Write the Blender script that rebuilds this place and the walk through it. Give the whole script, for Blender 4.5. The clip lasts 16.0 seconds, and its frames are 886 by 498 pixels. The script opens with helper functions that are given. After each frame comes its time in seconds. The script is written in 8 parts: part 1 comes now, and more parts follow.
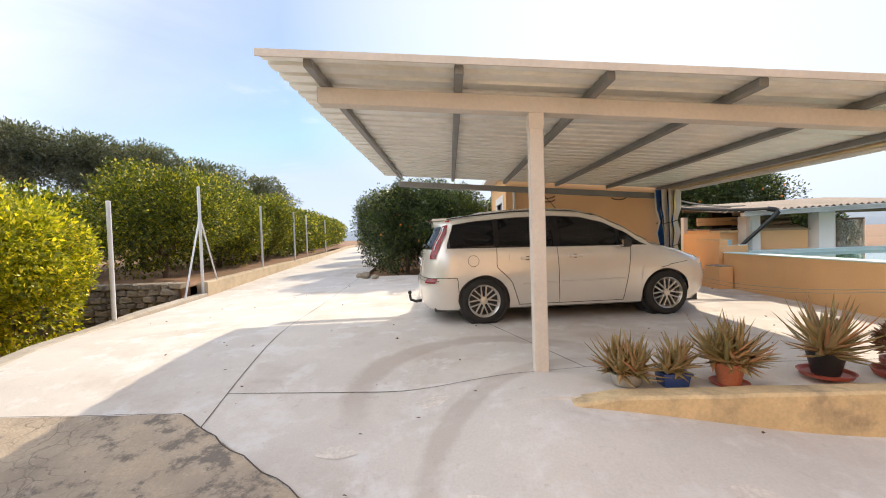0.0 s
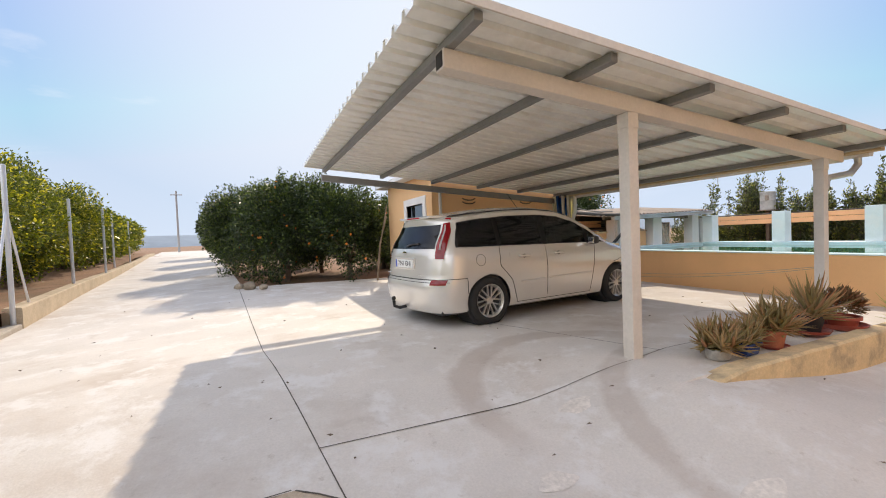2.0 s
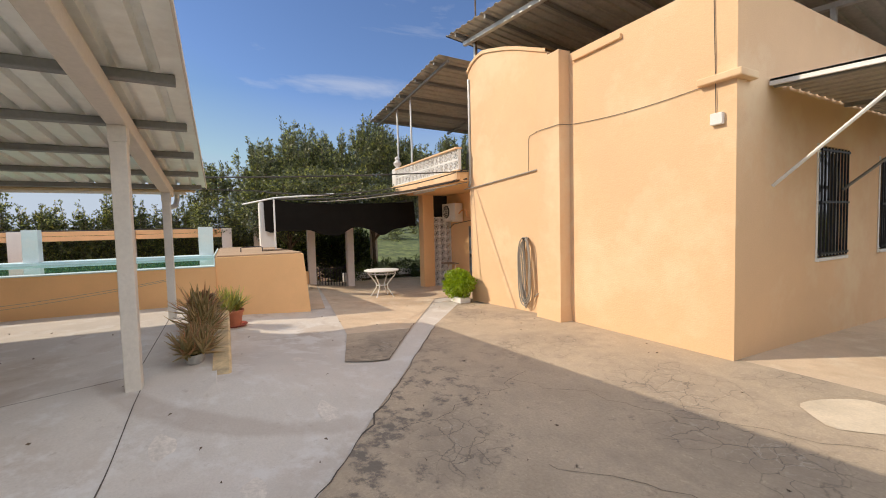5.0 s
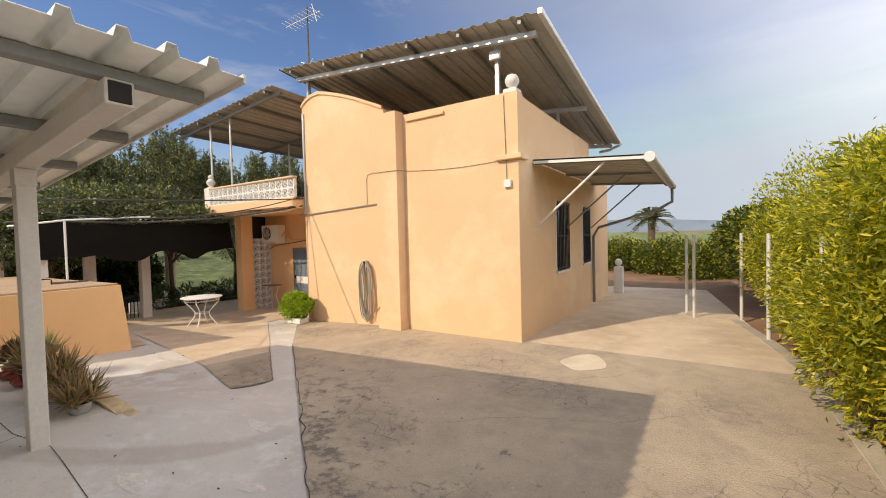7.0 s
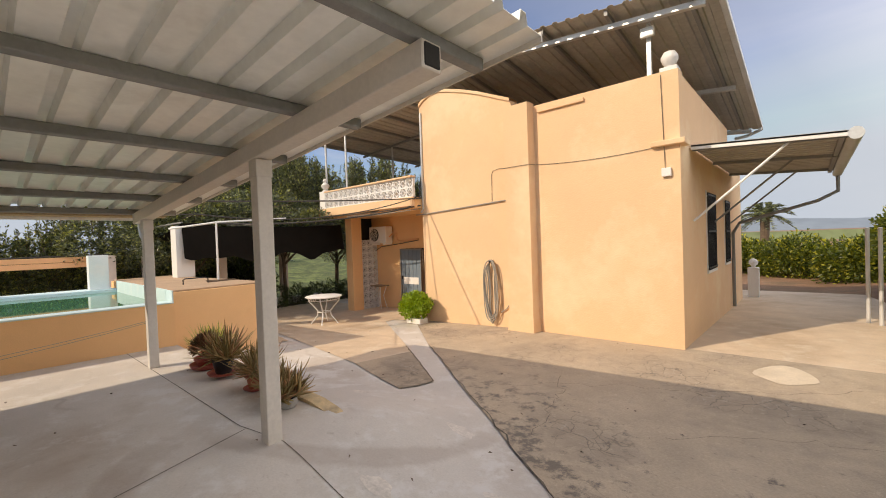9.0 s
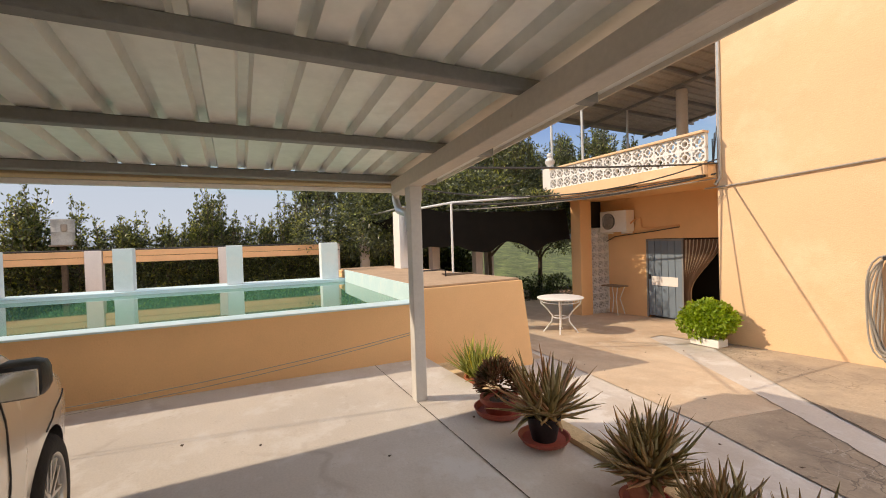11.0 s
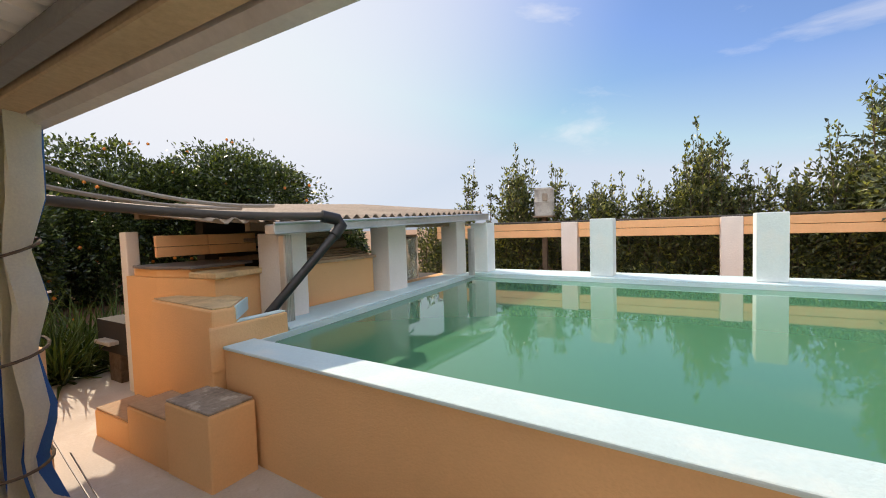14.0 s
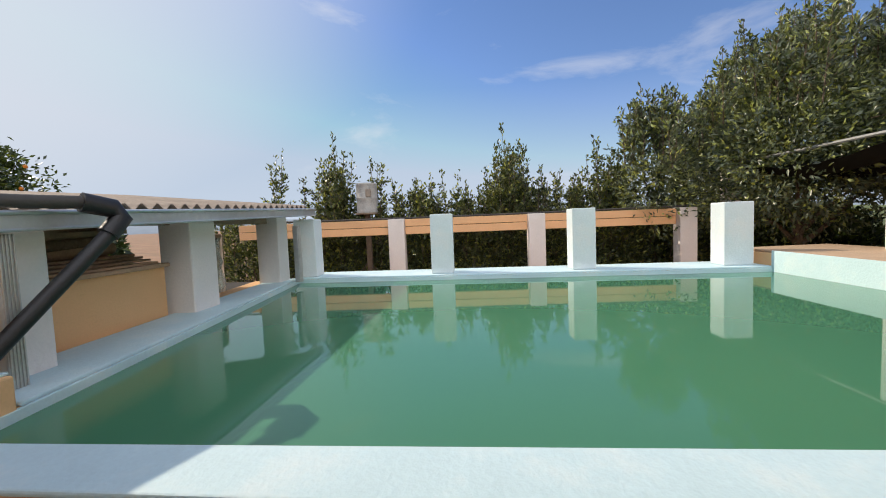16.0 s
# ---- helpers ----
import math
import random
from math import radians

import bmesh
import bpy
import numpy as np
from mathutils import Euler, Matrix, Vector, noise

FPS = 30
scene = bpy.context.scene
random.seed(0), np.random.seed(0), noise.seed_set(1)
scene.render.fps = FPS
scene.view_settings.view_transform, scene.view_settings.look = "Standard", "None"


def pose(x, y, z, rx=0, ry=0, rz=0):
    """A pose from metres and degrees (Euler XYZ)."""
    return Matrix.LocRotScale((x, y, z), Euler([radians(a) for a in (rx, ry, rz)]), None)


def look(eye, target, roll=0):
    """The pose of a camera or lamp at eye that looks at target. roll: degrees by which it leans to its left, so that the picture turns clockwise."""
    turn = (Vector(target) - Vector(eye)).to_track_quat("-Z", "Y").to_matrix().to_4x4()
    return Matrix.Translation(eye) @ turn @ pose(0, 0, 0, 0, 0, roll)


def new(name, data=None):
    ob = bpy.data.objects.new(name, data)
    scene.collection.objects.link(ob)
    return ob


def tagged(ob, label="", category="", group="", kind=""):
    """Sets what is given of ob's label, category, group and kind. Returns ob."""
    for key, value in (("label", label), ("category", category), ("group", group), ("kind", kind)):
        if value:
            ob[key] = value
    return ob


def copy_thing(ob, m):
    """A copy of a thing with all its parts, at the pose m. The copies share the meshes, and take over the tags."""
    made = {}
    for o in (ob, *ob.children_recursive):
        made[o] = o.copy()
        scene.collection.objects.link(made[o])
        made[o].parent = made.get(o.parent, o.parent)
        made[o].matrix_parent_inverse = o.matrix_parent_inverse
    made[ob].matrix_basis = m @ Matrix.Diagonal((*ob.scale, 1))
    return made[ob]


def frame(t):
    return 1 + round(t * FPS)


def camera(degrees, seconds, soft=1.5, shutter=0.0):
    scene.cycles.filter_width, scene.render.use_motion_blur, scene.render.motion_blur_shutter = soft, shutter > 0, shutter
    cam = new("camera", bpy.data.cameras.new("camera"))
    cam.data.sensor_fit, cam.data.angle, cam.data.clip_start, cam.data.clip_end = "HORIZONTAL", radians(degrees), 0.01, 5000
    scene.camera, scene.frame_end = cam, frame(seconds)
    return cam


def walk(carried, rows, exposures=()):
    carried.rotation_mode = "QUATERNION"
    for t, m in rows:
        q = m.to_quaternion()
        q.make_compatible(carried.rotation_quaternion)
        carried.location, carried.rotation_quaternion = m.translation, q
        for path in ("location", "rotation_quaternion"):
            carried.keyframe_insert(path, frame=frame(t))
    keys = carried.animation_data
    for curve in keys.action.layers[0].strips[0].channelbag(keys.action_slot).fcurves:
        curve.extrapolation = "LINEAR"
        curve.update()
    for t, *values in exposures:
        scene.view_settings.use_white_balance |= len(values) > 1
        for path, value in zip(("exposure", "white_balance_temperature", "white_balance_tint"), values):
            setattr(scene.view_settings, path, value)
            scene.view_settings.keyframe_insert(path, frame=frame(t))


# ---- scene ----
cam = camera(94.0, 16.0, soft=1.0)
PATH = [
    (0, (0.732, 0.94, 1.192), (0.697, 2.939, 1.137), -1.8),
    (0.5, (0.086, 1.135, 1.179), (0.165, 3.133, 1.134), -1.9),
    (1, (-0.541, 1.369, 1.172), (-0.292, 3.353, 1.128), -2.0),
    (1.5, (-1.145, 1.597, 1.166), (-0.65, 3.534, 1.116), -2.1),
    (2, (-1.653, 1.847, 1.187), (-0.816, 3.662, 1.126), -2.2),
    (2.5, (-2.026, 2.077, 1.222), (-0.789, 3.646, 1.139), -2.4),
    (3, (-2.323, 2.36, 1.246), (-0.692, 3.513, 1.152), -2.3),
    (3.5, (-2.626, 2.634, 1.245), (-0.723, 3.243, 1.148), -2.1),
    (4, (-2.78, 3.01, 1.251), (-0.783, 3.038, 1.15), -2.0),
    (4.5, (-2.839, 3.443, 1.304), (-0.908, 2.931, 1.198), -1.6),
    (5, (-2.854, 3.862, 1.326), (-1.095, 2.915, 1.223), -1.4),
    (5.2, (-2.851, 4.021, 1.36), (-1.177, 2.931, 1.262), -1.3),
    (7.3, (-3.088, 5.761, 1.631), (-2.023, 4.069, 1.575), -1.4),
    (7.5, (-3.064, 5.883, 1.613), (-1.997, 4.192, 1.565), -1.4),
    (8, (-2.832, 6.078, 1.612), (-1.714, 4.421, 1.566), -1.3),
    (8.2, (-2.667, 6.113, 1.606), (-1.51, 4.482, 1.564), -1.5),
    (10.3, (0.236, 6.006, 1.454), (1.861, 4.841, 1.42), -1.8),
    (10.5, (0.544, 6.02, 1.456), (2.215, 4.922, 1.425), -1.7),
    (11, (1.31, 6.038, 1.462), (3.101, 5.148, 1.424), -1.8),
    (11.5, (2.024, 6.104, 1.467), (3.922, 5.476, 1.424), -1.9),
    (12, (2.744, 6.164, 1.468), (4.722, 5.874, 1.42), -1.9),
    (12.5, (3.386, 6.364, 1.435), (5.384, 6.442, 1.385), -1.9),
    (13, (3.949, 6.523, 1.448), (5.895, 6.98, 1.385), -1.8),
    (13.5, (4.413, 6.724, 1.458), (6.249, 7.514, 1.373), -1.7),
    (14, (4.794, 6.916, 1.441), (6.51, 7.938, 1.342), -1.8),
    (14.5, (5.142, 7.102, 1.417), (6.776, 8.249, 1.304), -1.8),
    (15, (5.271, 7.271, 1.4), (6.961, 8.334, 1.276), -1.8),
    (15.5, (5.275, 7.521, 1.386), (7.153, 8.201, 1.27), -2.1),
    (16, (5.274, 7.664, 1.407), (7.267, 7.763, 1.275), -2.3),
]
walk(cam, [(t, look(eye, target, roll)) for t, eye, target, roll in PATH], [(0, 1.75, 7500, 12), (2.5, 1.42, 7200, 13), (3.5, 1.4, 7100, 13), (4.2, 1.35, 7000, 12), (5.0, 1.15, 7500, 12), (7.5, 1.15, 7900, 12), (10.5, 1.1, 8200, 16), (11.5, 1.45, 7900, 15), (12.5, 1.65, 7700, 14), (14.5, 1.42, 7800, 14), (15.4, 1.4, 7700, 13), (16.0, 1.2, 7300, 12)])

# ---------------------------------------------------------------- light
SUN_FROM = Vector((1.86, 3.98, 3.01)).normalized()
SUN_EL, SUN_AZ = math.asin(SUN_FROM.z), math.atan2(SUN_FROM.x, SUN_FROM.y)
world = bpy.data.worlds.new("sky")
scene.world = world
world.use_nodes = True
wn, wl = world.node_tree.nodes, world.node_tree.links
wn.clear()
w_out, w_bg, w_sky = wn.new("ShaderNodeOutputWorld"), wn.new("ShaderNodeBackground"), wn.new("ShaderNodeTexSky")
w_sky.sky_type, w_sky.sun_disc = "NISHITA", False
w_sky.sun_elevation, w_sky.sun_rotation = SUN_EL, SUN_AZ
w_sky.air_density, w_sky.dust_density, w_sky.ozone_density = 1.0, 0.12, 2.4
w_co, w_map, w_no, w_ramp, w_mix = (wn.new("ShaderNodeTexCoord"), wn.new("ShaderNodeMapping"), wn.new("ShaderNodeTexNoise"),
                                    wn.new("ShaderNodeValToRGB"), wn.new("ShaderNodeMixRGB"))
w_map.inputs["Scale"].default_value = (1.0, 1.6, 5.0)
w_map.inputs["Rotation"].default_value = (0, 0, 0.6)
w_no.inputs["Scale"].default_value, w_no.inputs["Detail"].default_value, w_no.inputs["Roughness"].default_value = 1.7, 7, 0.58
w_no.inputs["Distortion"].default_value = 0.5
w_ramp.color_ramp.elements[0].position, w_ramp.color_ramp.elements[1].position = 0.50, 0.82
w_ramp.color_ramp.elements[1].color = (0.75, 0.75, 0.75, 1)
wl.new(w_co.outputs["Generated"], w_map.inputs["Vector"])
wl.new(w_map.outputs["Vector"], w_no.inputs["Vector"])
wl.new(w_no.outputs["Fac"], w_ramp.inputs["Fac"])
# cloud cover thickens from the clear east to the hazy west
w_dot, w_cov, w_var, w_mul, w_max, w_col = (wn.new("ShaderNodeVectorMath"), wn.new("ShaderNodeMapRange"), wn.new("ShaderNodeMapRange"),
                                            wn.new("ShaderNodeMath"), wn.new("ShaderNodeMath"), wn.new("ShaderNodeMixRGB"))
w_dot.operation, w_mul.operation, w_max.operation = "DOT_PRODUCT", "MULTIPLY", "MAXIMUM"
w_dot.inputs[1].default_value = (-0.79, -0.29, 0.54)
w_cov.inputs["From Min"].default_value, w_cov.inputs["From Max"].default_value, w_cov.inputs["To Max"].default_value = -0.05, 0.85, 0.92
w_var.inputs["From Min"].default_value, w_var.inputs["From Max"].default_value, w_var.inputs["To Min"].default_value = 0.3, 0.65, 0.72
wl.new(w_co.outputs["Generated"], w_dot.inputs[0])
wl.new(w_dot.outputs["Value"], w_cov.inputs["Value"])
wl.new(w_no.outputs["Fac"], w_var.inputs["Value"])
wl.new(w_cov.outputs["Result"], w_mul.inputs[0])
wl.new(w_var.outputs["Result"], w_mul.inputs[1])
wl.new(w_ramp.outputs["Color"], w_max.inputs[0])
wl.new(w_mul.outputs[0], w_max.inputs[1])
# thin haze glows in a wide circle round the sun
w_sd, w_sg, w_smax = wn.new("ShaderNodeVectorMath"), wn.new("ShaderNodeMapRange"), wn.new("ShaderNodeMath")
w_sd.operation, w_smax.operation, w_sg.interpolation_type = "DOT_PRODUCT", "MAXIMUM", "SMOOTHSTEP"
w_sd.inputs[1].default_value = tuple(SUN_FROM)
w_sg.inputs["From Min"].default_value, w_sg.inputs["From Max"].default_value, w_sg.inputs["To Max"].default_value = 0.58, 1.0, 0.72
wl.new(w_co.outputs["Generated"], w_sd.inputs[0])
wl.new(w_sd.outputs["Value"], w_sg.inputs["Value"])
w_xyz, w_hz, w_hmax = wn.new("ShaderNodeSeparateXYZ"), wn.new("ShaderNodeMapRange"), wn.new("ShaderNodeMath")
w_hmax.operation = "MAXIMUM"
w_hz.inputs["From Min"].default_value, w_hz.inputs["From Max"].default_value = 0.0, 0.30
w_hz.inputs["To Min"].default_value, w_hz.inputs["To Max"].default_value = 0.38, 0.0
wl.new(w_co.outputs["Generated"], w_xyz.inputs["Vector"])
wl.new(w_xyz.outputs["Z"], w_hz.inputs["Value"])
wl.new(w_max.outputs[0], w_hmax.inputs[0])
wl.new(w_hz.outputs["Result"], w_hmax.inputs[1])
wl.new(w_hmax.outputs[0], w_smax.inputs[0])
wl.new(w_sg.outputs["Result"], w_smax.inputs[1])
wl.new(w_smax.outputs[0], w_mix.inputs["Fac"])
# clouds in the unseen west are brightened to fill the shade under the roof
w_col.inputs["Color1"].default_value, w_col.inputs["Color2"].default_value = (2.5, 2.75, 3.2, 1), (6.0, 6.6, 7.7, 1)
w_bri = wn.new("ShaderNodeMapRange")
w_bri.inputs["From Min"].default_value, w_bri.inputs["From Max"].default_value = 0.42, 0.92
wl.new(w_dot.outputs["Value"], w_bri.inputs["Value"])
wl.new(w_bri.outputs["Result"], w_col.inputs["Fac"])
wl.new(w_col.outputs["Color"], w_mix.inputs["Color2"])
w_soft = wn.new("ShaderNodeMixRGB")      # caps the sky colour, which evens out the glare round the sun
w_soft.blend_type, w_soft.inputs["Fac"].default_value, w_soft.inputs["Color2"].default_value = "DARKEN", 1.0, (1.35, 1.9, 2.7, 1)
w_dim = wn.new("ShaderNodeMixRGB")
w_dim.blend_type, w_dim.inputs["Fac"].default_value, w_dim.inputs["Color2"].default_value = "MULTIPLY", 1.0, (0.34, 0.42, 0.56, 1)
wl.new(w_sky.outputs["Color"], w_dim.inputs["Color1"])
wl.new(w_dim.outputs["Color"], w_soft.inputs["Color1"])
wl.new(w_soft.outputs["Color"], w_mix.inputs["Color1"])
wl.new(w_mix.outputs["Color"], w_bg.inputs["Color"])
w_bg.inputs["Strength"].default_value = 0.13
wl.new(w_bg.outputs["Background"], w_out.inputs["Surface"])
sun = new("sun", bpy.data.lights.new("sun", "SUN"))
sun.data.energy, sun.data.angle, sun.data.color = 1.55, radians(0.6), (1.0, 0.92, 0.80)
sun.matrix_world = look(SUN_FROM * 50, (0, 0, 0))


# ---------------------------------------------------------------- materials
def mat(name, color, rough=0.8, metal=0.0, var=0.12, scale=3.0, fine=40.0, bump=0.15, stain=None, stain_at=(0.5, 0.7), stain_scale=1.2,
        translucent=0.0, spec=0.5, coat=0.0, rand=0.0, grime=None, grime_scale=7.0, grime_at=(0.56, 0.74), speck=None, speck_scale=22.0, speck_at=(0.60, 0.68)):
    """A plain surface: base colour varied at two scales, optional stains of their own colour, fine relief."""
    m = bpy.data.materials.new(name)
    m.use_nodes = True
    n, l = m.node_tree.nodes, m.node_tree.links
    b = n["Principled BSDF"]
    b.inputs["Roughness"].default_value, b.inputs["Metallic"].default_value = rough, metal
    b.inputs["Specular IOR Level"].default_value = spec
    if coat:
        b.inputs["Coat Weight"].default_value, b.inputs["Coat Roughness"].default_value = coat, 0.08
    co = n.new("ShaderNodeTexCoord")

    def noise_of(s, detail=5.0, rough_=0.6):
        t = n.new("ShaderNodeTexNoise")
        t.inputs["Scale"].default_value, t.inputs["Detail"].default_value, t.inputs["Roughness"].default_value = s, detail, rough_
        l.new(co.outputs["Object"], t.inputs["Vector"])
        return t

    def ramp(src, a, z, ca=0.0, cz=1.0):
        r = n.new("ShaderNodeValToRGB")
        r.color_ramp.elements[0].position, r.color_ramp.elements[1].position = a, z
        r.color_ramp.elements[0].color, r.color_ramp.elements[1].color = (ca, ca, ca, 1), (cz, cz, cz, 1)
        l.new(src, r.inputs["Fac"])
        return r.outputs["Color"]

    def mix(kind, fac, c1, c2):
        x = n.new("ShaderNodeMixRGB")
        x.blend_type = kind
        for sock, v in (("Fac", fac), ("Color1", c1), ("Color2", c2)):
            if hasattr(v, "is_linked"):
                l.new(v, x.inputs[sock])
            else:
                x.inputs[sock].default_value = v if sock == "Fac" else (*v, 1)
        return x.outputs["Color"]

    big, small = noise_of(scale), noise_of(fine, 3.0)
    col = mix("MULTIPLY", 1.0, color, ramp(big.outputs["Fac"], 0.25, 0.75, 1 - var, 1 + var))
    col = mix("MULTIPLY", 1.0, col, ramp(small.outputs["Fac"], 0.25, 0.75, 1 - var * 0.7, 1 + var * 0.7))
    if stain:
        st = noise_of(stain_scale, 7.0, 0.65)
        col = mix("MIX", ramp(st.outputs["Fac"], stain_at[0], stain_at[1]), col, stain)
    if grime:
        g = noise_of(grime_scale, 8.0, 0.7)
        col = mix("MIX", ramp(g.outputs["Fac"], grime_at[0], grime_at[1], 0.0, 0.8), col, grime)
    if speck:
        sp_ = noise_of(speck_scale, 6.0, 0.75)
        col = mix("MIX", ramp(sp_.outputs["Fac"], speck_at[0], speck_at[1], 0.0, 0.7), col, speck)
    if rand:
        oi = n.new("ShaderNodeObjectInfo")
        col = mix("MULTIPLY", 1.0, col, ramp(oi.outputs["Random"], 0.0, 1.0, 1 - rand, 1 + rand))
    l.new(col, b.inputs["Base Color"])
    if bump:
        bp = n.new("ShaderNodeBump")
        bp.inputs["Strength"].default_value, bp.inputs["Distance"].default_value = bump, 0.02
        l.new(small.outputs["Fac"], bp.inputs["Height"])
        l.new(bp.outputs["Normal"], b.inputs["Normal"])
    if translucent:
        tr, ms = n.new("ShaderNodeBsdfTranslucent"), n.new("ShaderNodeMixShader")
        ms.inputs["Fac"].default_value = translucent
        l.new(mix("MULTIPLY", 1.0, col, (1.35, 1.3, 0.5)), tr.inputs["Color"])
        l.new(b.outputs["BSDF"], ms.inputs[1])
        l.new(tr.outputs["BSDF"], ms.inputs[2])
        l.new(ms.outputs["Shader"], n["Material Output"].inputs["Surface"])
    return m


def add_arcs(m, rings, color):
    """Soft brown tyre sweeps on a paved surface: rings of (x, y, radius, half width, strength)."""
    n, l = m.node_tree.nodes, m.node_tree.links
    b = n["Principled BSDF"]
    src = b.inputs["Base Color"].links[0].from_socket
    co, nz = n.new("ShaderNodeTexCoord"), n.new("ShaderNodeTexNoise")
    nz.inputs["Scale"].default_value, nz.inputs["Detail"].default_value, nz.inputs["Roughness"].default_value = 1.6, 8.0, 0.7
    l.new(co.outputs["Object"], nz.inputs["Vector"])

    def mth(op, a_, b_):
        q = n.new("ShaderNodeMath")
        q.operation, q.use_clamp = op, False
        for i, v in enumerate((a_, b_)):
            if hasattr(v, "is_linked"):
                l.new(v, q.inputs[i])
            else:
                q.inputs[i].default_value = v
        return q.outputs[0]
    sep = n.new("ShaderNodeSeparateXYZ")
    l.new(co.outputs["Object"], sep.inputs["Vector"])
    for x, y, r, w, strength, hx, hy, hc in rings:
        dx, dy = mth("SUBTRACT", sep.outputs["X"], x), mth("SUBTRACT", sep.outputs["Y"], y)
        d = mth("SQRT", mth("ADD", mth("MULTIPLY", dx, dx), mth("MULTIPLY", dy, dy)), 0.0)
        off = mth("ABSOLUTE", mth("SUBTRACT", d, r), 0.0)
        wob = mth("ADD", off, mth("MULTIPLY", mth("SUBTRACT", nz.outputs["Fac"], 0.5), w * 2.2))
        rp = n.new("ShaderNodeValToRGB")
        rp.color_ramp.elements[0].position, rp.color_ramp.elements[1].position = w * 0.6, w * 1.15
        rp.color_ramp.elements[0].color, rp.color_ramp.elements[1].color = (strength, strength, strength, 1), (0, 0, 0, 1)
        l.new(wob, rp.inputs["Fac"])
        side = mth("ADD", mth("MULTIPLY", sep.outputs["X"], hx), mth("MULTIPLY", sep.outputs["Y"], hy))
        gate_ = n.new("ShaderNodeMapRange")
        gate_.inputs["From Min"].default_value, gate_.inputs["From Max"].default_value = hc, hc + 0.6
        l.new(side, gate_.inputs["Value"])
        fac = mth("MULTIPLY", rp.outputs["Color"], gate_.outputs["Result"])
        mx = n.new("ShaderNodeMixRGB")
        l.new(fac, mx.inputs["Fac"])
        l.new(src, mx.inputs["Color1"])
        mx.inputs["Color2"].default_value = (*color, 1)
        src = mx.outputs["Color"]
    l.new(src, b.inputs["Base Color"])


def add_cracks(m, color, scale, strength, lo, hi, width=0.03):
    """A broken net of fine cracks and crumbled spots, where a slow noise lets it through."""
    n, l = m.node_tree.nodes, m.node_tree.links
    b = n["Principled BSDF"]
    src = b.inputs["Base Color"].links[0].from_socket
    co, wob, add, vor, gate_, ramp_, mul, mx = (n.new("ShaderNodeTexCoord"), n.new("ShaderNodeTexNoise"), n.new("ShaderNodeMixRGB"), n.new("ShaderNodeTexVoronoi"),
                                                n.new("ShaderNodeTexNoise"), n.new("ShaderNodeValToRGB"), n.new("ShaderNodeMath"), n.new("ShaderNodeMixRGB"))
    wob.inputs["Scale"].default_value, wob.inputs["Detail"].default_value = 2.2, 6.0
    add.blend_type, add.inputs["Fac"].default_value = "ADD", 0.45
    l.new(co.outputs["Object"], wob.inputs["Vector"])
    l.new(co.outputs["Object"], add.inputs["Color1"])
    l.new(wob.outputs["Color"], add.inputs["Color2"])
    vor.feature = "DISTANCE_TO_EDGE"
    vor.inputs["Scale"].default_value = scale
    l.new(add.outputs["Color"], vor.inputs["Vector"])
    ramp_.color_ramp.elements[0].position, ramp_.color_ramp.elements[1].position = width * 0.2, width
    ramp_.color_ramp.elements[0].color, ramp_.color_ramp.elements[1].color = (1, 1, 1, 1), (0, 0, 0, 1)
    l.new(vor.outputs["Distance"], ramp_.inputs["Fac"])
    gate_.inputs["Scale"].default_value, gate_.inputs["Detail"].default_value = 0.8, 8.0
    l.new(co.outputs["Object"], gate_.inputs["Vector"])
    gr = n.new("ShaderNodeMapRange")
    gr.inputs["From Min"].default_value, gr.inputs["From Max"].default_value, gr.inputs["To Max"].default_value = lo, hi, strength
    l.new(gate_.outputs["Fac"], gr.inputs["Value"])
    mul.operation = "MULTIPLY"
    l.new(ramp_.outputs["Color"], mul.inputs[0])
    l.new(gr.outputs["Result"], mul.inputs[1])
    l.new(mul.outputs[0], mx.inputs["Fac"])
    l.new(src, mx.inputs["Color1"])
    mx.inputs["Color2"].default_value = (*color, 1)
    l.new(mx.outputs["Color"], b.inputs["Base Color"])


